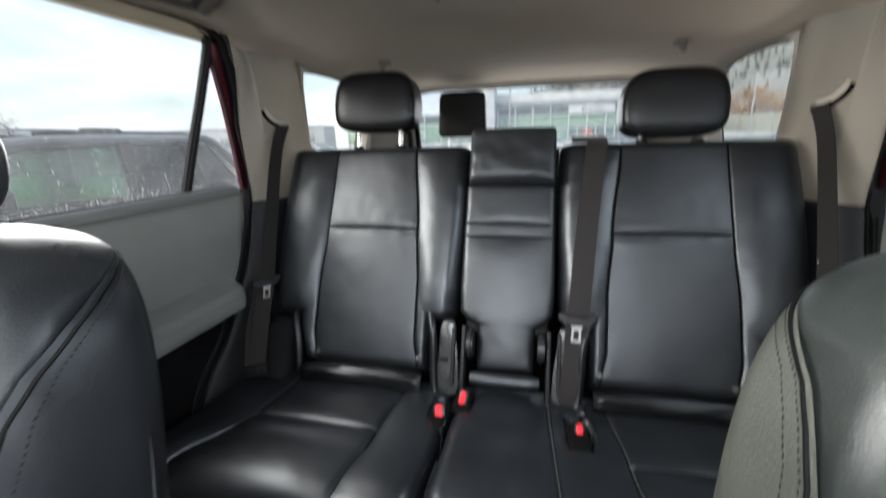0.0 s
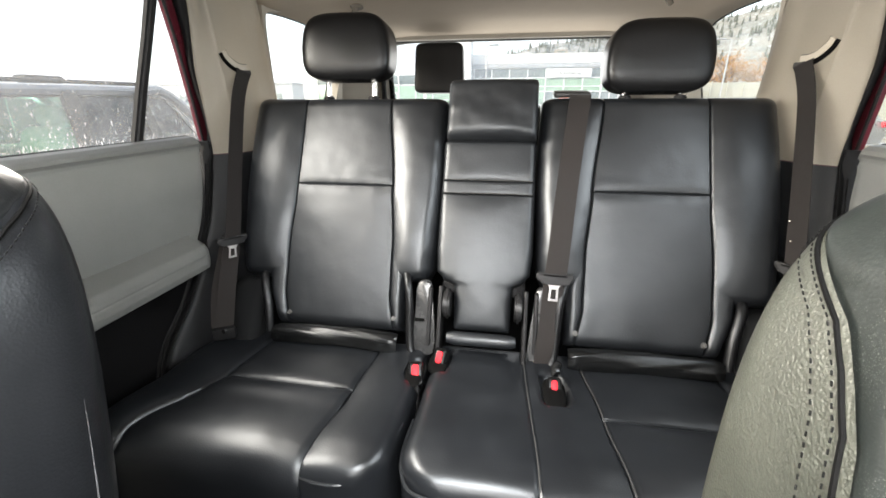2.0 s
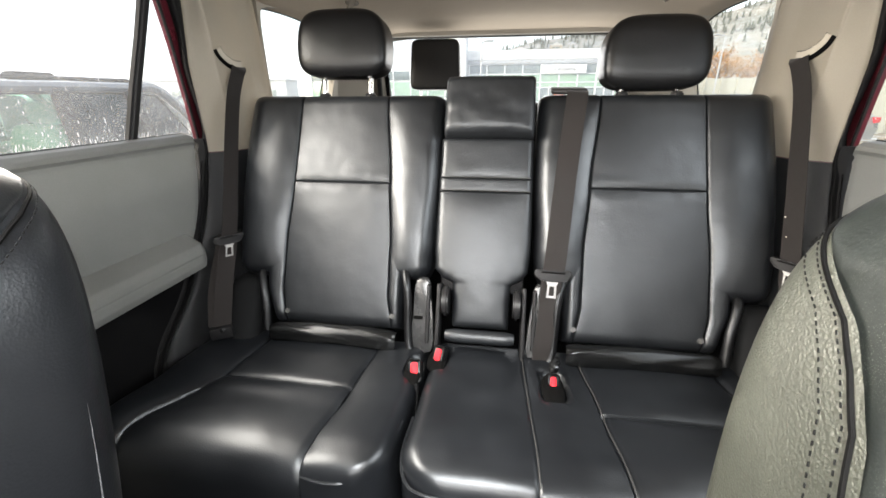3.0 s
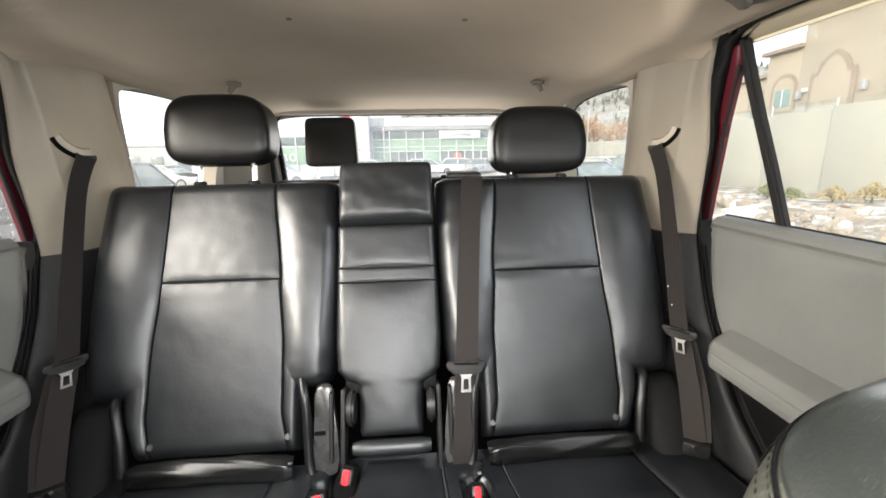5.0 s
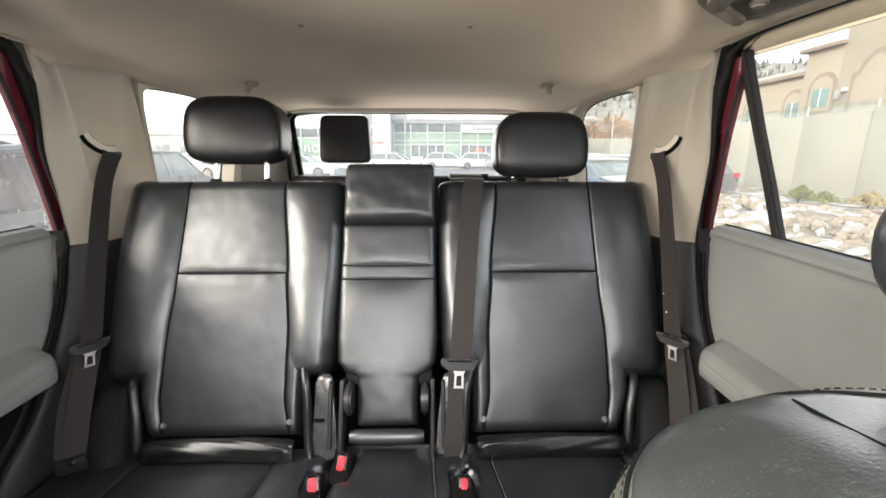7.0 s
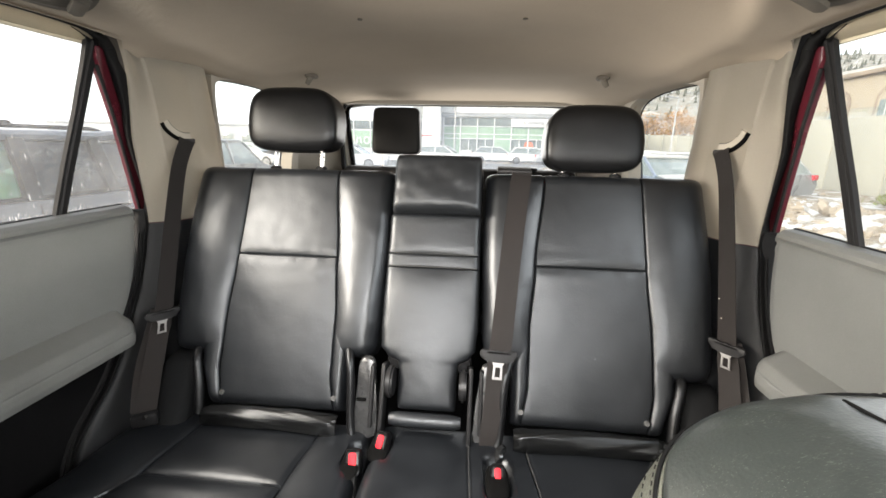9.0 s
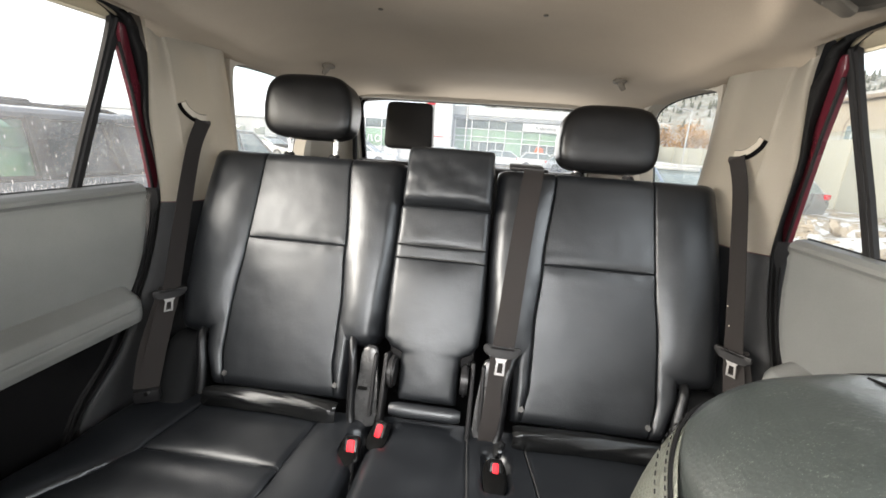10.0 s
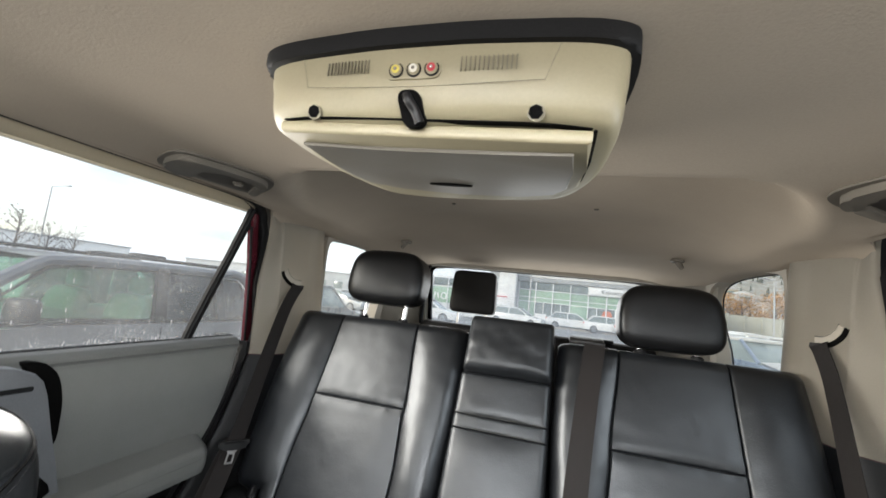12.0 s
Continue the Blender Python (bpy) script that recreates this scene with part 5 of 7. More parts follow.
front_seat(1, -0.665, M_WORN, M_WORN_LITSIDE, "worn black leather driver seat with pale cracks in its bolster")
front_seat(-1, -0.762, M_FRONT, M_FRONTSIDE, "glossy black leather front passenger seat with fine seams")


# ---- overhead entertainment unit ----
def console():
    ob = thing("overhead_console", (0, -0.5, 1.61), "ivory fold-down overhead entertainment unit with grey screen lid", "overhead console")
    back = lambda line: [(u, v if v < -0.5 else -0.5 + (v + 0.5) * 0.80) for u, v in line]  # the tail half is drawn in
    outer = smooth_line(back([(-0.150, -0.560), (-0.132, -0.588), (-0.06, -0.598), (0.0, -0.600), (0.06, -0.598), (0.132, -0.588), (0.150, -0.560), (0.146, -0.46), (0.125, -0.37), (0.09, -0.335), (0.0, -0.326), (-0.09, -0.335), (-0.125, -0.37), (-0.146, -0.46)]), 5)
    part("mount_rim", slab(outer, lambda u, v, w: (u, v, 1.612 - w), 0.0215, 0.004), M_RIM, ob, "charcoal mounting rim on the headliner")
    shrink = lambda k, dy: [(u * k, -0.46 + (v + 0.46) * k + dy) for u, v in outer]
    bm = bmesh.new()
    loops = [(1.592, 0.962, 0.0), (1.578, 0.958, 0.0), (1.570, 0.952, 0.001), (1.558, 0.946, 0.001), (1.550, 0.936, 0.002), (1.544, 0.920, 0.003), (1.5405, 0.885, 0.004), (1.5385, 0.80, 0.008)]
    rows = [[bm.verts.new((u, v, z)) for u, v in shrink(k, d)] for z, k, d in loops]
    n = len(outer)
    for a, b in zip(rows, rows[1:]):
        for k in range(n):
            bm.faces.new((a[k], a[(k + 1) % n], b[(k + 1) % n], b[k]))
    bm.faces.new(rows[-1])
    bm.faces.new(rows[0])
    part("body", bm, M_IVORY, ob, "ivory plastic body")
    # fold-down screen lid, sitting a little askew
    tip = lambda u: 1.5365 - 0.033 * u
    lid_line = [(-0.118, -0.582), (0.121, -0.574), (0.121, -0.52), (0.117, -0.465), (0.104, -0.432), (0.07, -0.413), (0.0, -0.404), (-0.07, -0.415), (-0.104, -0.437), (-0.117, -0.47), (-0.119, -0.52)]
    lid = part("screen_lid", slab(back(lid_line), lambda u, v, w: (u, v, tip(u) - w + 0.004), 0.010, 0.003, None, 3), M_IVORY, ob, "ivory lid edge")
    grey = [(-0.110, -0.562), (-0.05, -0.556), (0.0, -0.555), (0.05, -0.555), (0.110, -0.557), (0.111, -0.52), (0.107, -0.468), (0.095, -0.440), (0.065, -0.422), (0.0, -0.414), (-0.065, -0.424), (-0.097, -0.445), (-0.108, -0.475), (-0.110, -0.52)]
    part("lid_plate", slab(back(grey), lambda u, v, w: (u, v, tip(u) - 0.006 - w), 0.003, 0.0012), M_SCREENLID, lid, "satin grey lid plate")
    part("lid_latch", slab([(0.022 * math.cos(0.2618 * k), 0.0032 * math.sin(0.2618 * k)) for k in range(24)], lambda u, v, w: (u - 0.003, v - 0.470, tip(u) - 0.009 - w), 0.0015), M_HOLE, lid, "black latch slot")
    # front face: sockets, vents, screw holes, hinge gap
    lean = lambda z: lerp([(1.538, -0.564), (1.5405, -0.580), (1.544, -0.5860), (1.550, -0.5892), (1.558, -0.5916), (1.570, -0.5928), (1.578, -0.5946), (1.592, -0.5952)], z)
    face = lambda x, z, o=0.0: (x, lean(z) + 1.1 * max(0.0, abs(x) - 0.055) ** 1.8 - o, z)
    plate = part("socket_plate", slab(rounded(-0.022, 1.5672, 0.020, 1.5798, 0.006), lambda u, v, w: (u - 0.0035, lean(v) - w + 0.003, v), 0.004), M_IVORY, ob)
    for x, nm, c0, c1 in ((-0.0170, "yellow", (0.46, 0.38, 0.06), (0.52, 0.43, 0.08)), (-0.0035, "white", (0.52, 0.50, 0.44), (0.58, 0.56, 0.5)), (0.0100, "red", (0.36, 0.025, 0.04), (0.42, 0.03, 0.05))):
        c = Vector(face(x, 1.5738))
        part("socket_cup", disc(c, (0, -1, -0.1), 0.0056, 0.0026, 20), M_BLACK, plate)
        part("socket_ring", disc(c + Vector((0, -0.0012, 0)), (0, -1, -0.1), 0.0045, 0.0026, 18, 0.0006), M_IVORY, plate)
        part("socket", disc(c + Vector((0, -0.0022, 0)), (0, -1, -0.1), 0.0030, 0.0020, 18), surface(nm + "_socket", c0, c1, bump=0), plate, nm + " socket")
        part("socket_core", disc(c + Vector((0, -0.0030, 0)), (0, -1, -0.1), 0.0013, 0.0012, 10), M_CHROME, plate)
    for x0, x1, n, zz in ((-0.074, -0.040, 13, 1.5785), (0.031, 0.069, 13, 1.5765)):
        for k in range(n):
            x = x0 + (x1 - x0) * k / (n - 1)
            part("vent_slot", box(face(x, zz, -0.0008), (0.00055, 0.0018, 0.0100), 0.0), M_VENT, ob)
    part("panel_line", tube([face(x, z, 0.0) for x, z in [(-0.099, 1.590), (-0.096, 1.580), (-0.093, 1.5665), (-0.07, 1.5645), (-0.04, 1.563), (0.0, 1.5622), (0.03, 1.5622), (0.06, 1.563), (0.088, 1.5645), (0.092, 1.575), (0.097, 1.589)]], 0.00022, 4), M_VENT, ob, "thin panel gap")
    for x, zh in ((-0.0858, 1.5478), (0.0838, 1.5440)):
        c = face(x, zh, -0.0010)
        part("hole_rim", disc(c, (0, -0.97, -0.22), 0.0058, 0.0030, 18), M_VENT, ob)
        part("screw_hole", disc((c[0] - 0.0004, c[1] - 0.0004, c[2] + 0.0006), (0, -0.97, -0.22), 0.0050, 0.0036, 7), M_HOLE, ob, "dark screw hole")
    part("hinge_gap", slab(rounded(-0.0105, 1.5345, 0.0075, 1.5590, 0.007), lambda u, v, w: (u - 0.2 * (v - 1.5345), min(lean(v), -0.5845) - w + 0.003, v), 0.0052), M_HOLE, ob, "dark latch opening")
    part("latch_pin", tube(smooth_line([(-0.0075, lean(1.556) - 0.0005, 1.556), (-0.0055, lean(1.552) - 0.003, 1.5515), (-0.001, -0.5885, 1.545), (0.0028, -0.5868, 1.5365)], 4, False), 0.0036, 12), M_SATIN, ob, "glossy black latch pin")
    part("lid_gap", ribbon([(-0.117 + 0.0237 * k, -0.5835 + 0.00068 * k + 9 * max(0.0, abs(-0.117 + 0.0237 * k) - 0.07) ** 2.4, tip(-0.117 + 0.0237 * k) + 0.0050) for k in range(11)], (0, 1, 0), 0.006, 0.0009), M_HOLE, ob, "dark gap over the lid")
    part("side_gap", tube([(0.1225, -0.575, tip(0.12) + 0.002), (0.1225, -0.52, tip(0.12) + 0.0015), (0.1185, -0.472, tip(0.12) + 0.001), (0.106, -0.446, tip(0.11) + 0.001)], 0.0014, 6), M_HOLE, ob)


console()


# ---- small fittings on the headliner ----
for sx in (-1, 1):
    hook = thing("ceiling_hook", (sx * 0.470, 0.615, 1.625), "small beige belt hook on the headliner", "ceiling hook", "ceiling hooks")
    z = roof_z(0.47, 0.615)
    part("hook_base", loaf((sx * 0.470, 0.612, z - 0.004), (0.040, 0.042, 0.016), 0.7, 0.7, None, 18, 10), M_GRIP, hook)
    part("hook_tip", tube([(sx * 0.470, 0.606, z - 0.006), (sx * 0.474, 0.597, z - 0.020), (sx * 0.482, 0.600, z - 0.030)], [0.011, 0.009, 0.007], 8), M_GRIP, hook)
    hd = thing("grab_handle", (sx * 0.54, -0.24, 1.60), "grey folded grab handle above the rear door", "grab handle", "grab handles")
    corner = ((0.606, -0.300), (0.577, -0.095), (0.486, -0.372), (0.438, -0.205))

    def grip_at(a, b, h):
        p = [(1 - a) * (1 - b) * corner[0][k] + a * (1 - b) * corner[1][k] + (1 - a) * b * corner[2][k] + a * b * corner[3][k] for k in (0, 1)]
        return (sx * p[0], p[1], roof_z(p[0], p[1]) - h)

    part("handle_base", slab(smooth_line([(-0.06, 0.25), (-0.03, 0.80), (0.12, 1.02), (0.5, 1.06), (0.9, 1.03), (1.07, 0.80), (1.06, 0.25), (0.92, 0.0), (0.5, -0.02), (0.08, 0.0)], 5), lambda u, v, w: grip_at(u, v, w - 0.003), 0.006, 0.0025), M_GRIP, hd, "moulded handle base")
    # recess plate: darker colour in place of shade under the grip
    part("handle_recess", slab(smooth_line([(0.30, 0.16), (0.33, 0.60), (0.50, 0.74), (0.72, 0.74), (0.88, 0.60), (0.90, 0.16), (0.6, 0.08)], 5), lambda u, v, w: grip_at(u, v, w), 0.0038), M_RECESS, hd, "handle recess plate, its shade put into the colour")
    part("handle_grip", slab(smooth_line([(-0.02, 0.38), (0.03, 0.80), (0.16, 0.96), (0.5, 1.0), (0.86, 0.96), (1.0, 0.78), (1.0, 0.62), (0.90, 0.64), (0.76, 0.78), (0.5, 0.80), (0.36, 0.72), (0.29, 0.50), (0.27, 0.14), (0.10, 0.12)], 5), lambda u, v, w: grip_at(u, v, w + 0.001), 0.012, 0.005, None, 3), M_GRIP, hd, "curved handle grip")
    part("handle_foot", slab(rounded(0.90, 0.10, 1.02, 0.60, 0.05, 4), lambda u, v, w: grip_at(u, v, w + 0.001), 0.010, 0.003), M_GRIP, hd, "handle end pad")
    part("handle_hook", disc(grip_at(0.72, 0.42, 0.006), (0, 0, -1), 0.011, 0.012, 18, 0.003), M_GRIP, hd, "small round coat hook")
    clip = solid("headliner_clip", disc((sx * 0.184, 0.204, roof_z(0.184, 0.204) - 0.001), (0, 0, -1), 0.006, 0.003, 14, 0.001), M_GRIP, "small round grey headliner clip", "clip", "", "headliner clips")

# ---- outside: ground, parked cars, dealership, wall and houses, hills ----
M_ASPHALT = surface("wet_asphalt", (0.085, 0.086, 0.088), (0.16, 0.16, 0.158), (0.35, 0.8), big=0.25, fine=60, bump=0.3, depth=0.004)
M_SNOW = surface("old_snow", (0.40, 0.40, 0.395), (0.50, 0.50, 0.49), (0.7, 0.85), big=1.5, fine=30, bump=0.4, depth=0.02)
M_ROCK = surface("sandy_rock", (0.25, 0.205, 0.148), (0.40, 0.342, 0.268), (0.8, 0.95), big=2.5, fine=25, bump=0.6, depth=0.02)
M_DIRT = surface("gravel_soil", (0.20, 0.17, 0.13), (0.40, 0.36, 0.30), (0.85, 1.0), big=1.2, fine=20, bump=0.6, depth=0.02)
M_WALL = surface("pale_concrete_wall", (0.33, 0.325, 0.275), (0.375, 0.37, 0.315), (0.75, 0.9), big=0.7, fine=30, bump=0.2, depth=0.004)
M_STUCCO = surface("tan_stucco", (0.35, 0.305, 0.235), (0.42, 0.365, 0.285), (0.85, 0.95), big=0.5, fine=40, bump=0.4, depth=0.004)
M_STONE = surface("brown_window_surround", (0.25, 0.20, 0.15), (0.33, 0.27, 0.21), (0.8, 0.9), big=1, fine=30, bump=0.3)
M_ROOF = surface("grey_shingle_roof", (0.10, 0.10, 0.10), (0.18, 0.17, 0.16), (0.8, 0.95), big=1, fine=20, bump=0.5)
M_WHITE = surface("white_cladding", (0.70, 0.71, 0.72), (0.78, 0.79, 0.79), (0.45, 0.6), big=0.4, fine=10, bump=0.0)
M_GREEN = surface("green_tinted_spandrel", (0.22, 0.36, 0.25), (0.30, 0.44, 0.32), (0.2, 0.3), big=0.3, fine=6, bump=0.0)
M_GREYCLAD = surface("grey_cladding", (0.30, 0.32, 0.34), (0.38, 0.40, 0.41), (0.4, 0.6), big=0.4, fine=10, bump=0.0)
M_DARKGLASS = surface("shop_glass", (0.10, 0.13, 0.13), (0.22, 0.26, 0.25), (0.08, 0.14), big=0.35, fine=3, bump=0.0)
M_SIGNRED = surface("red_sign", (0.55, 0.03, 0.05), (0.62, 0.04, 0.06), (0.4, 0.5), bump=0.0)
M_ORANGE = surface("orange_display", (0.55, 0.13, 0.06), (0.66, 0.19, 0.09), (0.5, 0.6), bump=0.0)
M_INK = surface("grey_sign_letters", (0.08, 0.09, 0.09), (0.12, 0.12, 0.12), (0.5, 0.6), bump=0.0)
M_TYRE = surface("tyre_rubber", (0.012, 0.012, 0.012), (0.025, 0.025, 0.025), (0.75, 0.9), fine=60, bump=0.3)
M_POLE = surface("galvanised_pole", (0.34, 0.35, 0.36), (0.42, 0.43, 0.44), (0.4, 0.55), metal=0.6, bump=0.05)
M_BARK = surface("grey_bark", (0.06, 0.05, 0.045), (0.12, 0.10, 0.09), (0.85, 0.95), big=6, fine=40, bump=0.6, depth=0.01)
M_TEAL = surface("teal_curtain", (0.16, 0.26, 0.24), (0.22, 0.32, 0.30), (0.7, 0.8), bump=0.0)
M_SHRUB = surface("green_shrub", (0.13, 0.15, 0.045), (0.22, 0.24, 0.085), (0.7, 0.85), big=5, fine=30, bump=0.3)
M_DRYGRASS = surface("dry_yellow_grass", (0.30, 0.24, 0.11), (0.42, 0.34, 0.17), (0.8, 0.9), big=5, fine=30, bump=0.3)
M_REDSHRUB = surface("red_brown_shrub", (0.24, 0.10, 0.07), (0.34, 0.17, 0.11), (0.8, 0.9), big=5, fine=30, bump=0.3)
M_AUTUMN = surface("orange_autumn_leaves", (0.30, 0.13, 0.03), (0.48, 0.25, 0.07), (0.7, 0.85), big=2, fine=20, bump=0.0)
# distance haze is put into the conifers' lightened base colour
M_CONIFER = surface("haze_paled_conifer", (0.085, 0.095, 0.080), (0.12, 0.125, 0.105), (0.8, 0.9), big=0.2, fine=4, bump=0.0)
M_SUVPAINT = surface("dusty_charcoal_paint", (0.070, 0.078, 0.093), (0.105, 0.114, 0.13), (0.3, 0.5), big=2.5, fine=60, bump=0.02, coat=0.5)
M_LENS = surface("red_lamp_lens", (0.55, 0.01, 0.02), (0.65, 0.02, 0.03), (0.15, 0.25), bump=0.0)
M_GREENGLASS = pane("green_tinted_glass", (0.62, 0.86, 0.72), 0.6, 0.0, 0.12)
M_SMOKED = pane("smoked_glass", (0.14, 0.15, 0.155), 0.7, 0.0, 0.05)
M_TANINSIDE = surface("pale_car_interior", (0.22, 0.26, 0.22), (0.32, 0.36, 0.31), (0.6, 0.8), bump=0.0)


def rubble_mat():
    mat, n, l, b = shader("snowy_gravel")
    big, fine = noise_tex(n, l, 1.6, 6, 0.65), noise_tex(n, l, 14.0, 5, 0.7)
    soil = ramp(n, l, fine.outputs["Fac"], [(0.36, (0.17, 0.135, 0.09)), (0.62, (0.37, 0.31, 0.23))])
    mix = n.new("ShaderNodeMix")
    mix.data_type = "RGBA"
    mix.inputs["B"].default_value = (0.54, 0.54, 0.53, 1)
    l.new(ramp(n, l, big.outputs["Fac"], [(0.50, (0, 0, 0)), (0.56, (1, 1, 1))]), mix.inputs["Factor"])
    l.new(soil, mix.inputs["A"])
    l.new(mix.outputs["Result"], b.inputs["Base Color"])
    b.inputs["Roughness"].default_value = 0.9
    bp = n.new("ShaderNodeBump")
    bp.inputs["Strength"].default_value, bp.inputs["Distance"].default_value = 0.7, 0.03
    l.new(fine.outputs["Fac"], bp.inputs["Height"])
    l.new(bp.outputs["Normal"], b.inputs["Normal"])
    return mat


M_RUBBLE = rubble_mat()


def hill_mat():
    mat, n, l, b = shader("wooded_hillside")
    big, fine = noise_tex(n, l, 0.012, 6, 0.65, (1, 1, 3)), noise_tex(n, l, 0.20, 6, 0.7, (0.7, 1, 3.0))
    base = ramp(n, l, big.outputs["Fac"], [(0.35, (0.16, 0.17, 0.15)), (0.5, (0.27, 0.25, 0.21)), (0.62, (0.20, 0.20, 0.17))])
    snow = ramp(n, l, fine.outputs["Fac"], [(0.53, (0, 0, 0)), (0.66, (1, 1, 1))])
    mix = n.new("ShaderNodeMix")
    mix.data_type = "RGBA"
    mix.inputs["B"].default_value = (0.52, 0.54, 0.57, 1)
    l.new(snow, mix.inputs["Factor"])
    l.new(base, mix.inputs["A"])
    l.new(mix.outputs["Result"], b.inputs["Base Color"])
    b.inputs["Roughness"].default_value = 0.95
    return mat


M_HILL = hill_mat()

solid("ground", sheet(lambda s, t: (-1500 + 3000 * s, -1500 + 3000 * t, GROUND), 8, 8), M_ASPHALT, "wet grey asphalt car park reaching to the horizon", "ground")


def ridge(x):
    return lerp([(-500, 6), (-120, 8), (-80, 24), (-44, 52), (-9, 65), (38, 75), (108, 82), (200, 88), (265, 97), (310, 113), (450, 120), (900, 150)], x)


def slope(s, t):
    x = -350 + 1500 * s
    y = 330 + 330 * t - 0.18 * max(0, x)
    z = -2 + ridge(x) * (t ** 0.9) + 4 * noise.noise(Vector((x * 0.02, y * 0.02, 1))) * t
    return (x, y, z)


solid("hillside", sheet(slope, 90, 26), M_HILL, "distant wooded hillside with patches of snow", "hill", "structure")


# ---- cars ----
def wheel(parent, x, y, r, sx):
    w = part("wheel", disc((x, y, GROUND + r), (1, 0, 0), r, 0.22, 24, 0.03), M_TYRE, parent, "black tyre")
    part("rim", disc((x + sx * 0.105, y, GROUND + r), (1, 0, 0), r * 0.62, 0.03, 20, 0.01), M_SILVER, w, "silver wheel rim")


def neighbour():
    """The charcoal car parked alongside, its nose towards our car's nose."""
    ob = thing("parked_suv", (-4.1, 1.2, GROUND), "dusty charcoal suv with green-tinted front glass and roof rails", "suv")
    xn, xf = -3.20, -5.00  # near and far flank
    side_in = lambda z: 0.20 * max(0.0, z - 0.93)
    low = [(-1.35, 0.10), (-1.40, 0.45), (-1.30, 0.72), (-0.9, 0.82), (0.55, 0.90), (1.1, 0.935), (2.9, 0.915), (3.42, 0.92), (3.55, 0.80), (3.58, 0.35), (3.50, 0.08)]
    part("body", slab(low, lambda u, v, w: (xn - w, u, v), xn - xf, 0.05, None, 3), M_SUVPAINT, ob, "charcoal painted lower body")
    part("crease", box((xn + 0.004, 1.2, 0.74), (0.02, 4.2, 0.03), 0.008), M_SUVPAINT, ob)
    house = [(0.42, 0.90), (1.02, 1.335), (1.25, 1.405), (1.7, 1.432), (2.6, 1.432), (3.02, 1.405), (3.45, 0.92)]
    f_win = [(0.72, 0.985), (1.13, 1.325), (1.30, 1.355), (1.93, 1.365), (1.90, 0.955)]
    r_win = [(2.03, 0.955), (2.05, 1.365), (2.55, 1.365), (2.60, 0.950)]
    q_win = [(2.70, 0.950), (2.66, 1.36), (2.90, 1.345), (3.16, 0.975)]
    for x, sgn in ((xn, -1), (xf, 1)):
        at = lambda u, v, w, x=x, sgn=sgn: (x + sgn * (side_in(v) + 0.03 + w), u, v)
        # pillars and rails as separate bars round the openings
        part("roof_rail", tube([at(u, v, 0.02) for u, v in smooth_line([(0.50, 0.93), (1.03, 1.325), (1.26, 1.39), (1.7, 1.405), (2.6, 1.405), (2.98, 1.385), (3.42, 0.95)], 4, False)], 0.045, 8), M_SUVPAINT, ob)
        for a, b in (((1.965, 0.93), (1.99, 1.39)), ((2.65, 0.93), (2.605, 1.39))):
            part("door_pillar", ribbon([at(*a, 0.0), at(*b, 0.0)], (0, 1, 0), 0.105, 0.04), M_SATIN, ob, "black door pillar")
        for nm, line, mt, lab in (("front_window", f_win, M_GREENGLASS, "green-tinted front side window"), ("rear_side_window", r_win, M_SMOKED, "smoked rear side window"), ("quarter_pane", q_win, M_SMOKED, "smoked quarter window")):
            g = part(nm, slab([(u + (u - 1.9) * 0.02, v) for u, v in line], lambda u, v, w, at=at: at(u, v, w + 0.01), 0.005), mt, ob, lab)
            part("window_trim", tube([at(u, v, 0.004) for u, v in line + line[:1]], 0.010, 6), M_BLACK, ob)
        part("belt_trim", ribbon([at(0.60, 0.945, 0.0), at(3.30, 0.935, 0.0)], (0, 0, 1), 0.03, 0.02), M_BLACK, ob, "black belt moulding")
        for y in (1.72, 2.66):
            h = part("door_handle", box((x - sgn * 0.012, y, 0.805), (0.03, 0.19, 0.028), 0.01), M_SATIN, ob, "dark door handle")
            part("handle_cup", box((x - sgn * 0.001, y, 0.785), (0.008, 0.15, 0.05), 0.003), M_HOLE, h)
        part("door_gap", box((x - sgn * 0.001, 1.975, 0.62), (0.006, 0.008, 0.55)), M_HOLE, ob)
        m = part("door_mirror", loaf((x - sgn * 0.14, 0.90, 1.055), (0.20, 0.13, 0.16), 0.5, 0.5, None, 24, 14), M_SATIN, ob, "black door mirror")
        part("mirror_foot", box((x - sgn * 0.03, 0.92, 0.985), (0.14, 0.08, 0.04), 0.012), M_SATIN, m)
        part("rack_rail", tube([at(1.45, 1.465, 0.12), at(1.55, 1.475, 0.12), at(2.75, 1.475, 0.12), at(2.85, 1.45, 0.12)], 0.018, 8), M_BLACK, ob, "black roof rail")
        for y in (-0.62, 2.78):
            wheel(ob, x + sgn * 0.10, y, 0.36, -sgn)
    part("roof_box", box((-3.62, 2.06, 1.49), (0.12, 0.30, 0.06), 0.02), M_BLACK, ob, "black roof rack foot")
    part("roof_panel", sheet(lambda s, t: (xn - 0.13 + (xf - xn + 0.26) * s, 1.05 + 2.0 * t, 1.375 + 0.055 * math.sin(math.pi * min(1, max(0, t * 0.9 + 0.05))) ** 0.5 + 0.012 * math.sin(math.pi * s)), 12, 16, 0.02), M_SUVPAINT, ob, "charcoal roof panel")
    part("windscreen", sheet(lambda s, t: (xn - 0.12 + (xf - xn + 0.24) * s, 0.40 + 0.66 * t - 0.10 * math.sin(math.pi * s), 0.90 + 0.47 * t), 10, 6, 0.006), M_GREENGLASS, ob, "green-tinted windscreen")
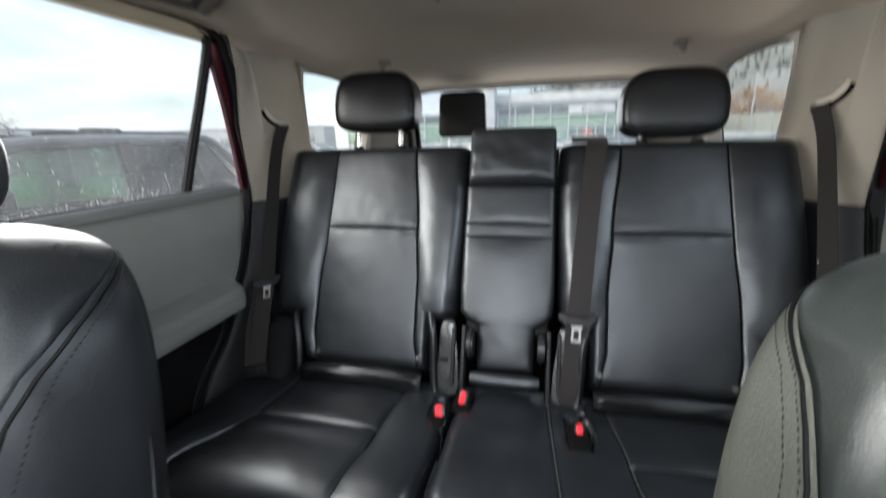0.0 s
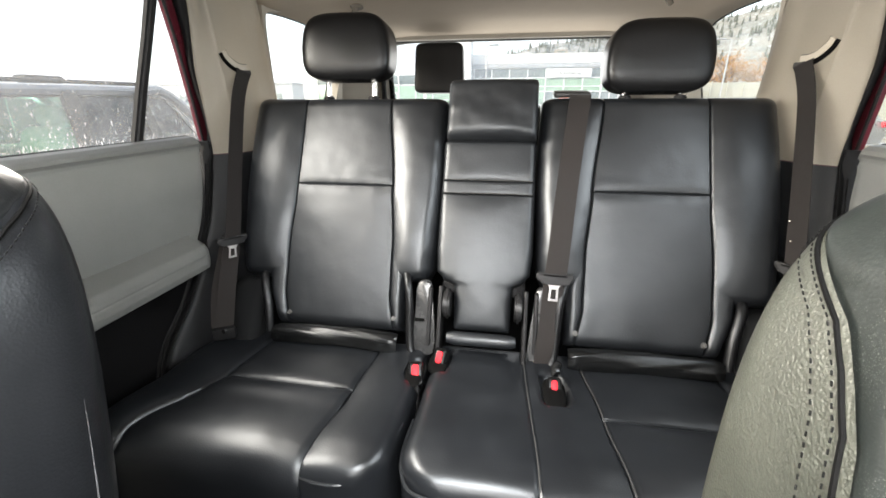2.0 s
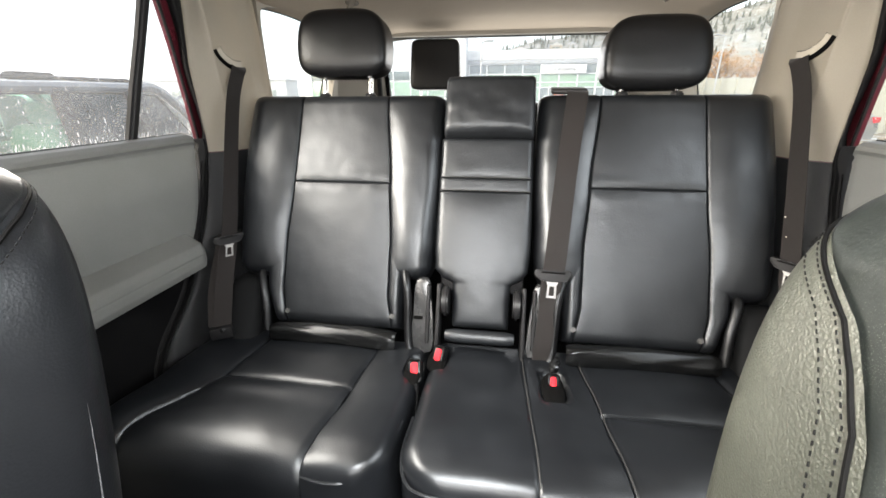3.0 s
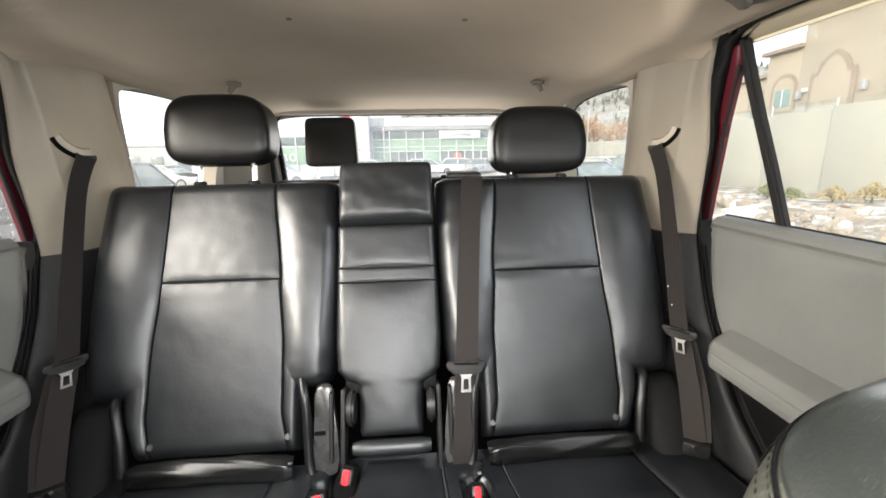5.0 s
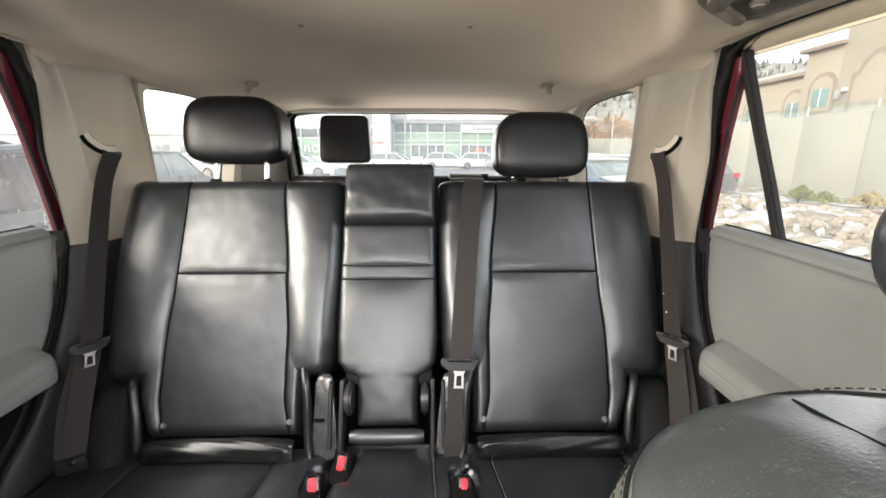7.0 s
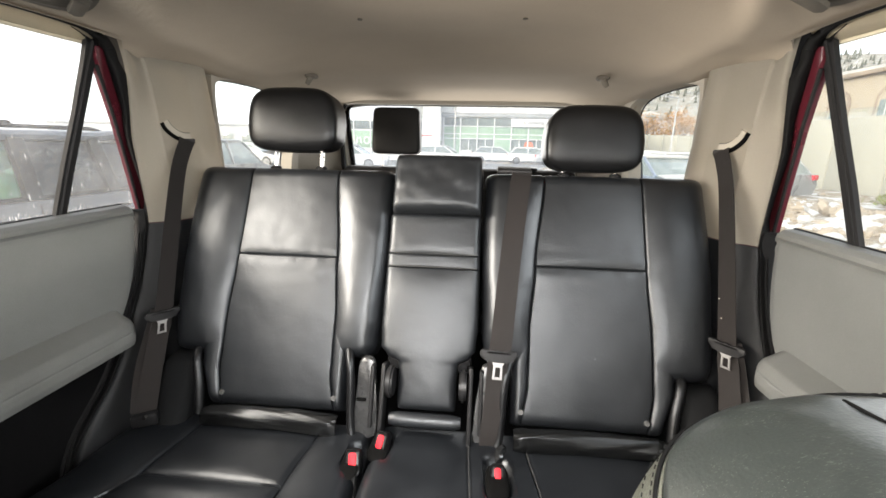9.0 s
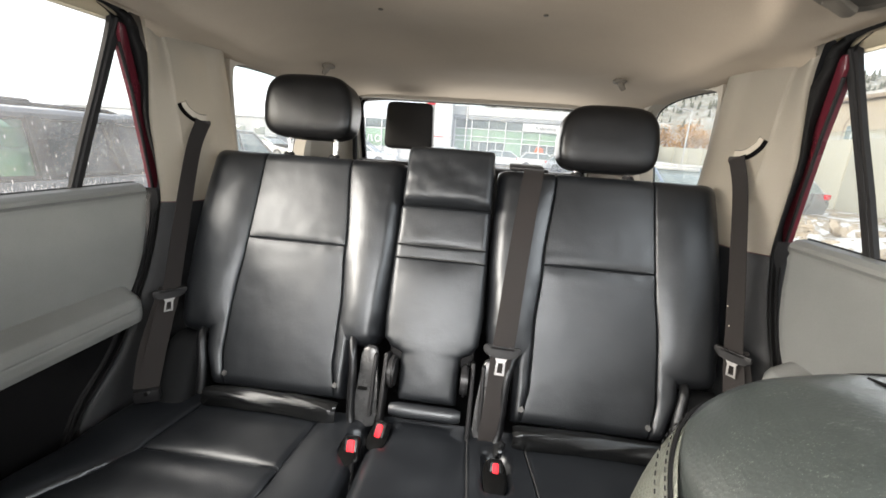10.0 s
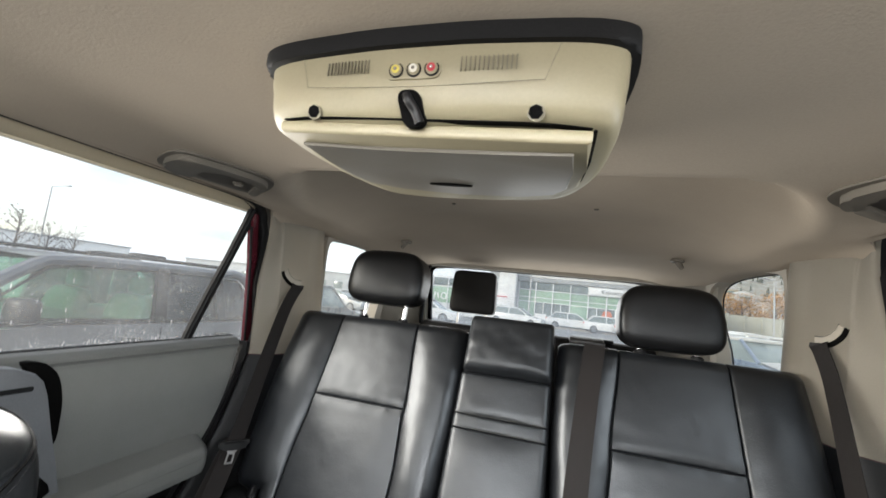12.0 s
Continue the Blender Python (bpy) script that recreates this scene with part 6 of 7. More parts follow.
    part("rear_screen", sheet(lambda s, t: (xn - 0.15 + (xf - xn + 0.30) * s, 3.46 - 0.42 * t, 0.92 + 0.46 * t), 8, 6, 0.006), M_SMOKED, ob, "smoked rear screen")
    part("bonnet", sheet(lambda s, t: (xn - 0.08 + (xf - xn + 0.16) * s, -1.3 + 1.75 * t, 0.76 + 0.14 * t + 0.03 * math.sin(math.pi * s)), 10, 10, 0.02), M_SUVPAINT, ob, "charcoal bonnet")
    for x in (-3.65, -4.5):
        s = part("inner_seat", loaf((x, 1.98, 0.84), (0.48, 0.16, 0.60), 0.4, 0.4, None, 20, 14, (-14, 0, 0)), M_TANINSIDE, ob, "pale seat inside")
        part("inner_headrest", loaf((x, 2.08, 1.22), (0.24, 0.10, 0.16), 0.5, 0.5, None, 16, 10), M_TANINSIDE, s)
    part("steering_wheel", tube([(-3.66 + 0.18 * math.cos(a), 0.98 + 0.06 * math.sin(a), 0.99 + 0.17 * math.sin(a)) for a in (2 * math.pi * k / 20 for k in range(21))], 0.014, 6), M_BLACK, ob, "steering wheel")
    part("inner_floor", box((-4.1, 1.9, 0.80), (1.6, 2.6, 0.06)), M_TANINSIDE, ob)


neighbour()


def car(name, paint, label, tall=1.45, snow=False):
    """A parked car at the origin, nose to -y; copied to its places."""
    ob = thing(name, (0, 0, GROUND), label, "car", "parked cars")
    g = GROUND
    low = [(-2.2, g + 0.25), (-2.28, g + 0.5), (-2.15, g + 0.70), (-1.0, g + 0.88), (1.7, g + 0.92), (2.15, g + 0.88), (2.25, g + 0.55), (2.18, g + 0.25)]
    part("body", slab(low, lambda u, v, w: (-0.9 + w, u, v), 1.8, 0.08, None, 3), paint, ob, "painted car body")
    bm = bmesh.new()
    rows = []
    for z, y0, y1, hw in ((0.86, -1.15, 2.05, 0.84), (1.10, -0.78, 1.85, 0.78), (tall - 0.14, -0.35, 1.45, 0.68)):
        rows.append([bm.verts.new((x, y, g + z)) for x, y in ((-hw, y0), (hw, y0), (hw, y1), (-hw, y1))])
    for a, b in zip(rows, rows[1:]):
        for k in range(4):
            bm.faces.new((a[k], a[(k + 1) % 4], b[(k + 1) % 4], b[k]))
    bm.faces.new(rows[-1])
    bm.faces.new(rows[0])
    part("windows", bm, M_DARKGLASS, ob, "dark window band")
    part("roof_panel", box((0, 0.55, g + tall - 0.10), (1.34, 1.85, 0.09), 0.035), M_SNOW if snow else paint, ob, "snow on the roof" if snow else "painted roof")
    for sx in (-1, 1):
        for y0, z0, y1, z1 in ((-1.12, 0.87, -0.35, tall - 0.12), (0.42, 0.88, 0.42, tall - 0.12), (2.02, 0.87, 1.45, tall - 0.12)):
            part("door_pillar", tube([(sx * 0.835, y0, g + z0), (sx * 0.685, y1, g + z1)], 0.04, 6), paint, ob)
        for y in (-1.40, 1.40):
            wheel(ob, sx * 0.80, y, 0.33, sx)
        part("tail_lamp", box((sx * 0.72, 2.20, g + 0.78), (0.28, 0.08, 0.16), 0.02), M_LENS, ob, "red tail lamp")
        part("head_lamp", box((sx * 0.68, -2.16, g + 0.66), (0.32, 0.12, 0.13), 0.02), M_WHITE, ob, "clear head lamp")
    if snow:
        part("bonnet_snow", sheet(lambda s, t: (-0.78 + 1.56 * s, -2.0 + 0.95 * t, g + 0.76 + 0.15 * t + 0.03 * math.sin(math.pi * s)), 8, 6, 0.03), M_SNOW, ob, "snow on the bonnet")
    return ob


P_SILVER = surface("silver_car_paint", (0.36, 0.38, 0.40), (0.44, 0.46, 0.48), (0.25, 0.35), metal=0.3, bump=0.0, coat=0.5)
P_WHITE = surface("white_car_paint", (0.66, 0.67, 0.68), (0.72, 0.73, 0.73), (0.25, 0.35), bump=0.0, coat=0.5)
P_BLUE = surface("slate_blue_car_paint", (0.10, 0.14, 0.20), (0.15, 0.19, 0.26), (0.25, 0.35), bump=0.0, coat=0.5)
P_GREY = surface("grey_car_paint", (0.14, 0.15, 0.16), (0.20, 0.21, 0.22), (0.25, 0.35), bump=0.0, coat=0.5)
CARS = [car("silver_car", P_SILVER, "silver parked car dusted with snow", 1.45, True), car("white_car", P_WHITE, "white car parked in the lot", 1.5),
        car("blue_car", P_BLUE, "slate blue parked car dusted with snow", 1.45, True), car("grey_car", P_GREY, "dark grey car parked in the lot", 1.62)]
first = [(9.3, 20.0, 12), (-8.0, 24.5, 90), (5.0, 11.2, 15), (-7.6, 10.6, 180)]
for c, (x, y, a) in zip(CARS, first):
    c.location, c.rotation_euler = (x, y, GROUND), (0, 0, radians(a))
for k, (n, x, y, a) in enumerate([(1, -3.0, 33.0, 80), (1, 4.6, 36.5, 90), (0, 6.8, 36.0, 100), (1, 5.6, 15.6, 14), (2, 12.2, 23.5, 12), (0, 7.2, 22.0, 12), (1, 10.6, 27.0, 12), (0, 12.9, 31.0, 12),
                                  (0, -14.0, 24.0, 85), (1, -19.5, 26.0, 90), (2, -25.0, 25.0, 90), (1, -13.0, 16.0, 90), (3, 8.8, 14.55, -150), (0, -24.0, 17.0, 90), (1, -11.0, 2.2, 180), (1, 1.5, 37.0, 90)]):
    copy_thing(CARS[n], pose(x, y, GROUND, 0, 0, a))


# ---- dealership behind the car ----
def dealership():
    ob = thing("dealership", (0, 42, GROUND), "glass-fronted dealership with green spandrel bands and white tower", "building")
    yb = 38.0
    g = GROUND
    part("hall", box((4.3, yb + 8.2, 2.25), (15.8, 15.6, 4.8), 0.05), M_WHITE, ob, "white clad main hall")
    part("parapet", box((4.3, yb + 0.15, 4.58), (16.0, 0.5, 0.75), 0.04), M_WHITE, ob, "white roof parapet")
    part("fascia", box((4.3, yb + 0.05, 4.02), (15.7, 0.3, 0.34), 0.03), M_GREYCLAD, ob, "grey fascia under the parapet")
    for z, h, mt, nm in ((3.45, 0.78, M_DARKGLASS, "upper_glazing"), (2.72, 0.66, M_GREEN, "green_band"), (2.18, 0.40, M_GREEN, "lower_band")):
        for k in range(10):
            x = -3.4 + 1.55 * k + 0.78
            part(nm, box((x, yb + 0.22, z), (1.48, 0.12, h), 0.01), mt, ob)
    for k in range(10):
        x = -3.4 + 1.55 * k + 0.78
        if k in (0, 3, 8):
            part("wall_pier", box((x, yb + 0.2, 0.90), (1.45, 0.25, 2.1), 0.02), M_GREEN, ob)
        else:
            part("shop_window", box((x, yb + 0.30, 0.92), (1.44, 0.10, 2.1), 0.01), M_DARKGLASS, ob)
            part("window_post", box((x, yb + 0.18, 0.92), (0.07, 0.14, 2.1), 0.01), M_WHITE, ob)
    for k in range(11):
        part("mullion", box((-3.4 + 1.55 * k, yb + 0.12, 1.9), (0.09, 0.22, 4.1), 0.01), M_WHITE, ob)
    for z in (1.97, 2.38, 3.06, 3.84):
        part("transom", box((4.35, yb + 0.13, z), (15.6, 0.16, 0.07), 0.01), M_WHITE, ob)
    sign = part("sign_board", box((4.65, yb - 0.18, 3.42), (3.75, 0.14, 0.68), 0.02), M_WHITE, ob, "white sign board")
    tower = part("tower", box((-4.35, yb - 0.3, 3.6), (1.55, 2.4, 7.5), 0.05), M_WHITE, ob, "white sign tower")
    part("tower_band", box((-5.55, yb - 0.6, 4.6), (1.0, 1.2, 1.7), 0.04), M_GREYCLAD, tower, "grey tower panel")
    part("red_emblem", box((-5.5, yb - 1.26, 5.0), (0.7, 0.06, 0.42), 0.01), M_SIGNRED, tower, "red sign shape")
    part("red_stripe", box((-4.75, yb - 1.55, 2.12), (1.0, 0.08, 0.10), 0.01), M_SIGNRED, tower, "red stripe")
    part("canopy", box((-5.0, yb - 1.0, 1.30), (1.8, 1.6, 0.10), 0.02), M_GREYCLAD, ob)
    part("west_wing", box((-12.6, yb + 6, 1.7), (14.6, 11.0, 3.9), 0.04), M_WHITE, ob, "white side wing")
    part("wing_glass", box((-12.0, yb + 0.46, 3.05), (13.0, 0.12, 0.75), 0.01), M_DARKGLASS, ob)
    part("wing_green", box((-12.0, yb + 0.44, 1.75), (13.0, 0.14, 1.55), 0.01), M_GREEN, ob)
    for k in range(9):
        part("mullion", box((-18.4 + 1.6 * k, yb + 0.36, 1.7), (0.08, 0.14, 3.6), 0.01), M_WHITE, ob)
    for k, (x, tilt) in enumerate(((-12.35, 12), (-12.0, -12), (-11.7, 12), (-11.35, -12))):
        part("letter_bar", box((x, yb + 0.32, 1.62), (0.13, 0.06, 0.62), 0.01, (0, tilt, 0)), M_WHITE, ob, "white letter-like bar")
    part("letter_ring", tube([(-10.75 + 0.27 * math.cos(a), yb + 0.32, 1.62 + 0.30 * math.sin(a)) for a in (2 * math.pi * k / 16 for k in range(17))], 0.065, 6), M_WHITE, ob, "white ring shape")
    part("orange_display", loaf((4.45, yb + 0.12, 1.05), (0.85, 0.12, 1.5), 0.6, 0.6, None, 16, 10), M_ORANGE, ob, "orange display behind the glass")
    part("notice", box((-1.25, yb - 0.4, 0.55), (1.0, 0.06, 0.75), 0.01), M_WHITE, ob, "white notice board")
    part("lit_floor", box((3.6, yb - 1.0, g + 0.06), (17, 2.0, 0.12), 0.02), M_DIRT, ob, "kerb strip before the hall")
    # lettering on the sign board
    cu = bpy.data.curves.new("sign_text", "FONT")
    cu.body, cu.size, cu.extrude, cu.align_x, cu.align_y = "Kelowna", 0.52, 0.01, "CENTER", "CENTER"
    tx = new("sign_text", cu)
    tx.matrix_basis = pose(4.75, yb - 0.27, 3.42, 90, 0, 0)
    cu.materials.append(M_INK)
    tx.parent = ob
    tx.matrix_parent_inverse = Matrix.Translation(ob.location).inverted()
    tagged(tx, "grey lettering on the white sign")


dealership()


def lamp_post(x, y, h, arm):
    ob = thing("street_lamp", (x, y, GROUND), "tall galvanised car park lamp post", "street lamp", "street lamps")
    part("pole", tube([(x, y, GROUND), (x, y, h * 0.5), (x, y, h)], [0.09, 0.075, 0.055], 8), M_POLE, ob)
    part("arm", tube([(x, y, h - 0.05), (x + arm, y, h + 0.05)], 0.035, 6), M_POLE, ob)
    part("lamp_head", box((x + arm * 1.1, y, h + 0.05), (0.7, 0.3, 0.12), 0.04), M_POLE, ob, "flat lamp head")


for x, y, h, a in ((-48, 25.8, 8.1, 2.0), (-85.5, 51.5, 7.2, 2.0), (19.5, 44, 6.4, -0.8), (-2.1, 34, 5.2, 0.5)):
    lamp_post(x, y, h, a)


def tree(x, y, h, leaf, label, leaves, spread, bare=0.0, seed=1):
    """A tapered trunk, forking limbs and a crown of single leaves."""
    r = random.Random(seed)
    ob = thing("tree", (x, y, GROUND), label, "tree", "trees")
    bm = bmesh.new()
    tips = []
    tube([(x, y, GROUND), (x + 0.05, y, GROUND + h * 0.45), (x, y + 0.05, GROUND + h * 0.95)], [h * 0.02, h * 0.014, h * 0.004], 7, bm)
    for k in range(16):
        z = GROUND + h * (0.22 + 0.7 * k / 16)
        a = r.uniform(0, 6.28)
        ln = spread * (1.0 - 0.75 * abs(k / 16 - 0.25)) * r.uniform(0.7, 1.1)
        p0, p1 = Vector((x, y, z)), Vector((x + ln * math.cos(a), y + ln * math.sin(a), z + ln * r.uniform(0.5, 1.1)))
        mid = p0.lerp(p1, 0.5) + Vector((0, 0, 0.1 * ln))
        tube([p0, mid, p1], [h * 0.007, h * 0.004, h * 0.0015], 5, bm)
        tips += [mid, p1, p0.lerp(p1, 0.75)]
        for j in range(3):
            q = p1 + Vector((r.uniform(-1, 1), r.uniform(-1, 1), r.uniform(0.2, 1))) * ln * 0.35
            tube([p0.lerp(p1, r.uniform(0.4, 0.9)), q], [h * 0.003, h * 0.001], 4, bm)
            tips.append(q)
    part("trunk", bm, M_BARK, ob, "grey forked trunk")
    bm = bmesh.new()
    for k in range(leaves):
        t = r.choice(tips)
        p = t + Vector((r.gauss(0, 1), r.gauss(0, 1), r.gauss(0, 1))) * spread * 0.16
        s = h * r.uniform(0.010, 0.020)
        a, b = Vector((r.gauss(0, 1), r.gauss(0, 1), r.gauss(0, 1))).normalized() * s, Vector((r.gauss(0, 1), r.gauss(0, 1), r.gauss(0, 1))).normalized() * s
        bm.faces.new([bm.verts.new(q) for q in (p - a, p - b * 0.6, p + a, p + b * 0.6)])
    part("crown", bm, leaf, ob, "leafy crown", smooth=False)


for k in range(11):
    tree(15.4 + 1.35 * k, 50.0 + 3.0 * (k * 7 % 5) / 4, 4.6 + 1.0 * (k * 3 % 4) / 3, M_AUTUMN, "small tree with orange autumn leaves", 1500, 1.9, 0, 20 + k)
for k, (x, y, h) in enumerate(((-31, 15.2, 4.3), (-34.8, 18.9, 3.8), (-36, 14, 4.5), (-42, 25, 4.0))):
    tree(x, y, h, M_BARK, "nearly bare young tree with dark leaves", 260, 1.1, 0, 40 + k)


# ---- far buildings on the left and behind ----
def shed(x, y, w, d, h, mat, label):
    ob = thing("far_building", (x, y, GROUND), label, "building", "far buildings")
    part("wall", box((x, y, GROUND + h / 2), (w, d, h), 0.05), mat, ob)
    part("roof", box((x, y, GROUND + h + 0.1), (w + 0.4, d + 0.4, 0.25), 0.05), M_GREYCLAD, ob)
    for k in range(int(w / 3)):
        part("window", box((x - w / 2 + 1.5 + 3 * k, y - d / 2 - 0.02, GROUND + h * 0.5), (1.6, 0.1, h * 0.3), 0.02), M_DARKGLASS, ob)


shed(-48, 62, 34, 10, 3.6, M_GREYCLAD, "long low grey commercial building")
shed(-80, 40, 16, 24, 4.2, M_WHITE, "low white commercial building far off")
shed(-46, 8, 9, 6, 2.8, M_STONE, "low brown building at the lot edge")
shed(-75, 10, 10, 12, 3.5, M_GREYCLAD, "low grey building at the lot edge")


# ---- wall, rocks and houses at the right ----
def long_wall():
    ob = thing("boundary_wall", (14, 20, GROUND), "tall pale concrete boundary wall with posts", "wall", kind="structure")
    for k in range(10):
        y = -0.05 + 2.45 * k
        near = 0.10 if y < 12.0 else 0.0
        part("panel", box((14.0 - near, y + 1.20, 1.27 + near / 2), (0.10, 2.36, 2.84 + near), 0.02), M_WALL, ob)
        part("post", box((14.03, y, 1.27), (0.08, 0.12, 2.84), 0.01), M_GREYCLAD if k == 5 else M_WALL, ob)
        rail = part("rail_pane", box((14.06, y + 1.2, 2.86), (0.012, 2.3, 0.34), 0.003), M_GLASS, ob, "low glass rail on the wall")
        part("rail_post", box((14.06, y, 2.86), (0.03, 0.03, 0.36), 0.004), M_WHITE, ob)
    part("far_panel", box((22, 47.0, 1.35), (17, 0.12, 3.0), 0.02), M_WALL, ob, "pale fence closing the yard")
    for k in range(12):
        part("far_post", box((13.8 + 1.5 * k, 46.9, 1.4), (0.14, 0.2, 3.15), 0.02), M_WALL, ob)


long_wall()


def arch(y, z, w, h):
    """An arched outline in the house wall."""
    return [(y - w / 2, z), (y + w / 2, z), (y + w / 2, z + h - w / 2)] + [(y + w / 2 * math.cos(radians(a)), z + h - w / 2 + w / 2 * math.sin(radians(a))) for a in (22, 45, 67, 90, 112, 135, 158)] + [(y - w / 2, z + h - w / 2)]


def stucco_house():
    ob = thing("stucco_house", (26, 20, GROUND), "tan stucco house with arched windows and snowy roof", "house", "houses")
    part("tall_wall", box((27.0, 14.0, 4.1), (10, 16.0, 8.5), 0.05), M_STUCCO, ob, "tan stucco wall")
    part("middle_wall", box((27.0, 23.1, 3.45), (9.9, 2.3, 7.1), 0.05), M_STUCCO, ob, "tan stucco middle bay")
    part("low_wall", box((27.3, 28.2, 2.9), (9.8, 8.2, 5.9), 0.05), M_STUCCO, ob, "tan stucco lower wing")
    part("tall_cornice", box((26.9, 14.0, 8.4), (10.6, 16.6, 0.28), 0.05), M_STONE, ob, "brown cornice")
    part("middle_cornice", box((26.9, 23.2, 7.08), (10.4, 2.6, 0.24), 0.05), M_STONE, ob, "brown cornice")
    part("low_cornice", box((27.2, 28.4, 5.92), (10.3, 8.6, 0.24), 0.05), M_STONE, ob, "brown cornice")
    part("roof", slab([(5.6, 8.5), (22.3, 8.5), (20.5, 9.5), (7.5, 9.5)], lambda u, v, w: (22.2 + w, u, v), 9.5), M_ROOF, ob, "grey shingle roof")
    part("low_roof", slab([(24.2, 6.0), (32.6, 6.0), (31.0, 6.5), (25.2, 6.5)], lambda u, v, w: (23.4 + w, u, v), 9), M_SNOW, ob, "snow-covered lower roof")
    for y, z, w, h, x, glass in ((22.85, 3.6, 1.7, 2.15, 22.04, M_TEAL), (24.95, 3.2, 1.6, 1.95, 22.38, M_DARKGLASS), (28.2, 3.2, 1.7, 1.9, 22.38, M_DARKGLASS), (15.2, 3.9, 1.4, 2.4, 21.98, M_TEAL), (10.0, 3.6, 1.4, 2.4, 21.98, M_DARKGLASS)):
        wn_ = part("window", slab(arch(y, z, w, h), lambda u, v, q, x=x: (x - q, u, v), 0.05), M_STONE, ob, "arched brown surround")
        part("window_wall", slab(arch(y, z + 0.05, w - 0.4, h - 0.28), lambda u, v, q, x=x: (x - 0.05 - q, u, v), 0.02), M_STUCCO, wn_)
        part("pane", box((x - 0.08, y, z + h * 0.36), (0.03, w - 0.7, h * 0.44), 0.01), glass, wn_, "window pane")
        part("glazing_bar", box((x - 0.10, y, z + h * 0.36), (0.02, 0.05, h * 0.44), 0.005), M_WHITE, wn_)
    part("wall_unit", box((21.85, 21.35, 4.62), (0.20, 0.24, 0.20), 0.04), M_WHITE, ob, "white wall-mounted air unit")
    door_frame = smooth_line([(18.8, 2.4), (18.8, 5.2), (19.1, 5.4), (19.3, 5.9), (20.0, 6.4), (20.7, 5.9), (20.9, 5.4), (21.2, 5.2), (21.2, 2.4)], 3, False)
    fr = part("gate_surround", slab(door_frame, lambda u, v, q: (21.98 - q, u, v), 0.08), M_STONE, ob, "stepped brown arch surround")
    part("gate_wall", slab([(20 + (u - 20) * 0.80, 2.4 + (v - 2.4) * 0.93) for u, v in door_frame], lambda u, v, q: (21.9 - q, u, v), 0.03), M_STUCCO, fr)
    for y in (18.3, 21.7):
        part("wall_light", box((21.85, y, 4.4), (0.25, 0.2, 0.45), 0.04), M_GREYCLAD, ob, "small wall lantern")


stucco_house()


def rocks():
    soil = sheet(lambda s, t: (4.3 + 9.6 * s, 1.6 + 28 * t, GROUND + 0.02 + (0.42 * math.exp(-((s - 0.30) / 0.17) ** 2) + 0.10) * min(1, s * 9) * (0.8 + 0.5 * noise.noise(Vector((s * 9, t * 20, 2))))), 36, 70)
    solid("verge", soil, M_RUBBLE, "gravel verge with patches of old snow before the wall", "verge", "structure")
    r = random.Random(3)

    def stone(bm, k, x, y, sc, sub):
        got = bmesh.ops.create_icosphere(bm, subdivisions=sub, radius=1.0)["verts"]
        for v in got:
            v.co *= 1 + 0.55 * noise.noise(v.co * 1.4 + Vector((k, 0, 0))) + 0.18 * noise.noise(v.co * 4 + Vector((0, k, 0)))
        m = pose(x, y, GROUND + 0.10 + 0.34 * math.exp(-((x - 7.2) / 1.6) ** 2) + sc * 0.15, r.uniform(0, 90), r.uniform(-25, 25), r.uniform(0, 360)) @ Matrix.Diagonal((sc, sc * r.uniform(0.6, 1.3), sc * r.uniform(0.45, 0.8), 1))
        bmesh.ops.transform(bm, matrix=m, verts=got)

    for k in range(290):
        bm = bmesh.new()
        far = k % 9 == 0
        x, y = (9.0 + 3.6 * r.random(), 3 + 14 * r.random()) if far else (4.9 + 4.2 * r.random(), 2.4 + 7.0 * r.random())
        snow = r.random() < 0.28
        stone(bm, k, x, y, r.uniform(0.05, 0.18) * (0.85 if snow else 1.0), 2)
        tagged(part("boulder", bm, M_SNOW if snow else M_ROCK, None, "", True), "snow-covered boulder on the verge" if snow else "sandy brown boulder on the verge", "rock", "boulders")
    bm = bmesh.new()
    for k in range(700):
        stone(bm, k, 4.7 + 5.0 * r.random(), 2.2 + 8.5 * r.random(), r.uniform(0.03, 0.09), 1)
    solid("rubble", bm, M_ROCK, "small broken stones between the boulders", "rubble", "stuff", "", False)


rocks()


def shrub(x, y, h, mat, label, seed):
    r = random.Random(seed)
    ob = thing("shrub", (x, y, GROUND), label, "shrub", "shrubs")
    bm = bmesh.new()
    for k in range(420):
        a, rr = r.uniform(0, 6.28), abs(r.gauss(0, 0.5)) * h
        z = GROUND + 0.25 + h * r.random() * max(0.2, 1 - rr / (1.6 * h))
        p = Vector((x + rr * math.cos(a), y + rr * math.sin(a), z))
        s = 0.05 + 0.05 * r.random()
        d, e = Vector((r.gauss(0, 1), r.gauss(0, 1), r.gauss(0.8, 1))).normalized() * s, Vector((r.gauss(0, 1), r.gauss(0, 1), r.gauss(0, 1))).normalized() * s * 0.4
        bm.faces.new([bm.verts.new(q) for q in (p - d, p + e, p + d, p - e)])
    part("foliage", bm, mat, ob, "", smooth=False)
    part("stems", tube([(x, y, GROUND), (x, y, GROUND + 0.25 + h * 0.6)], [0.03, 0.01], 5), M_BARK, ob)


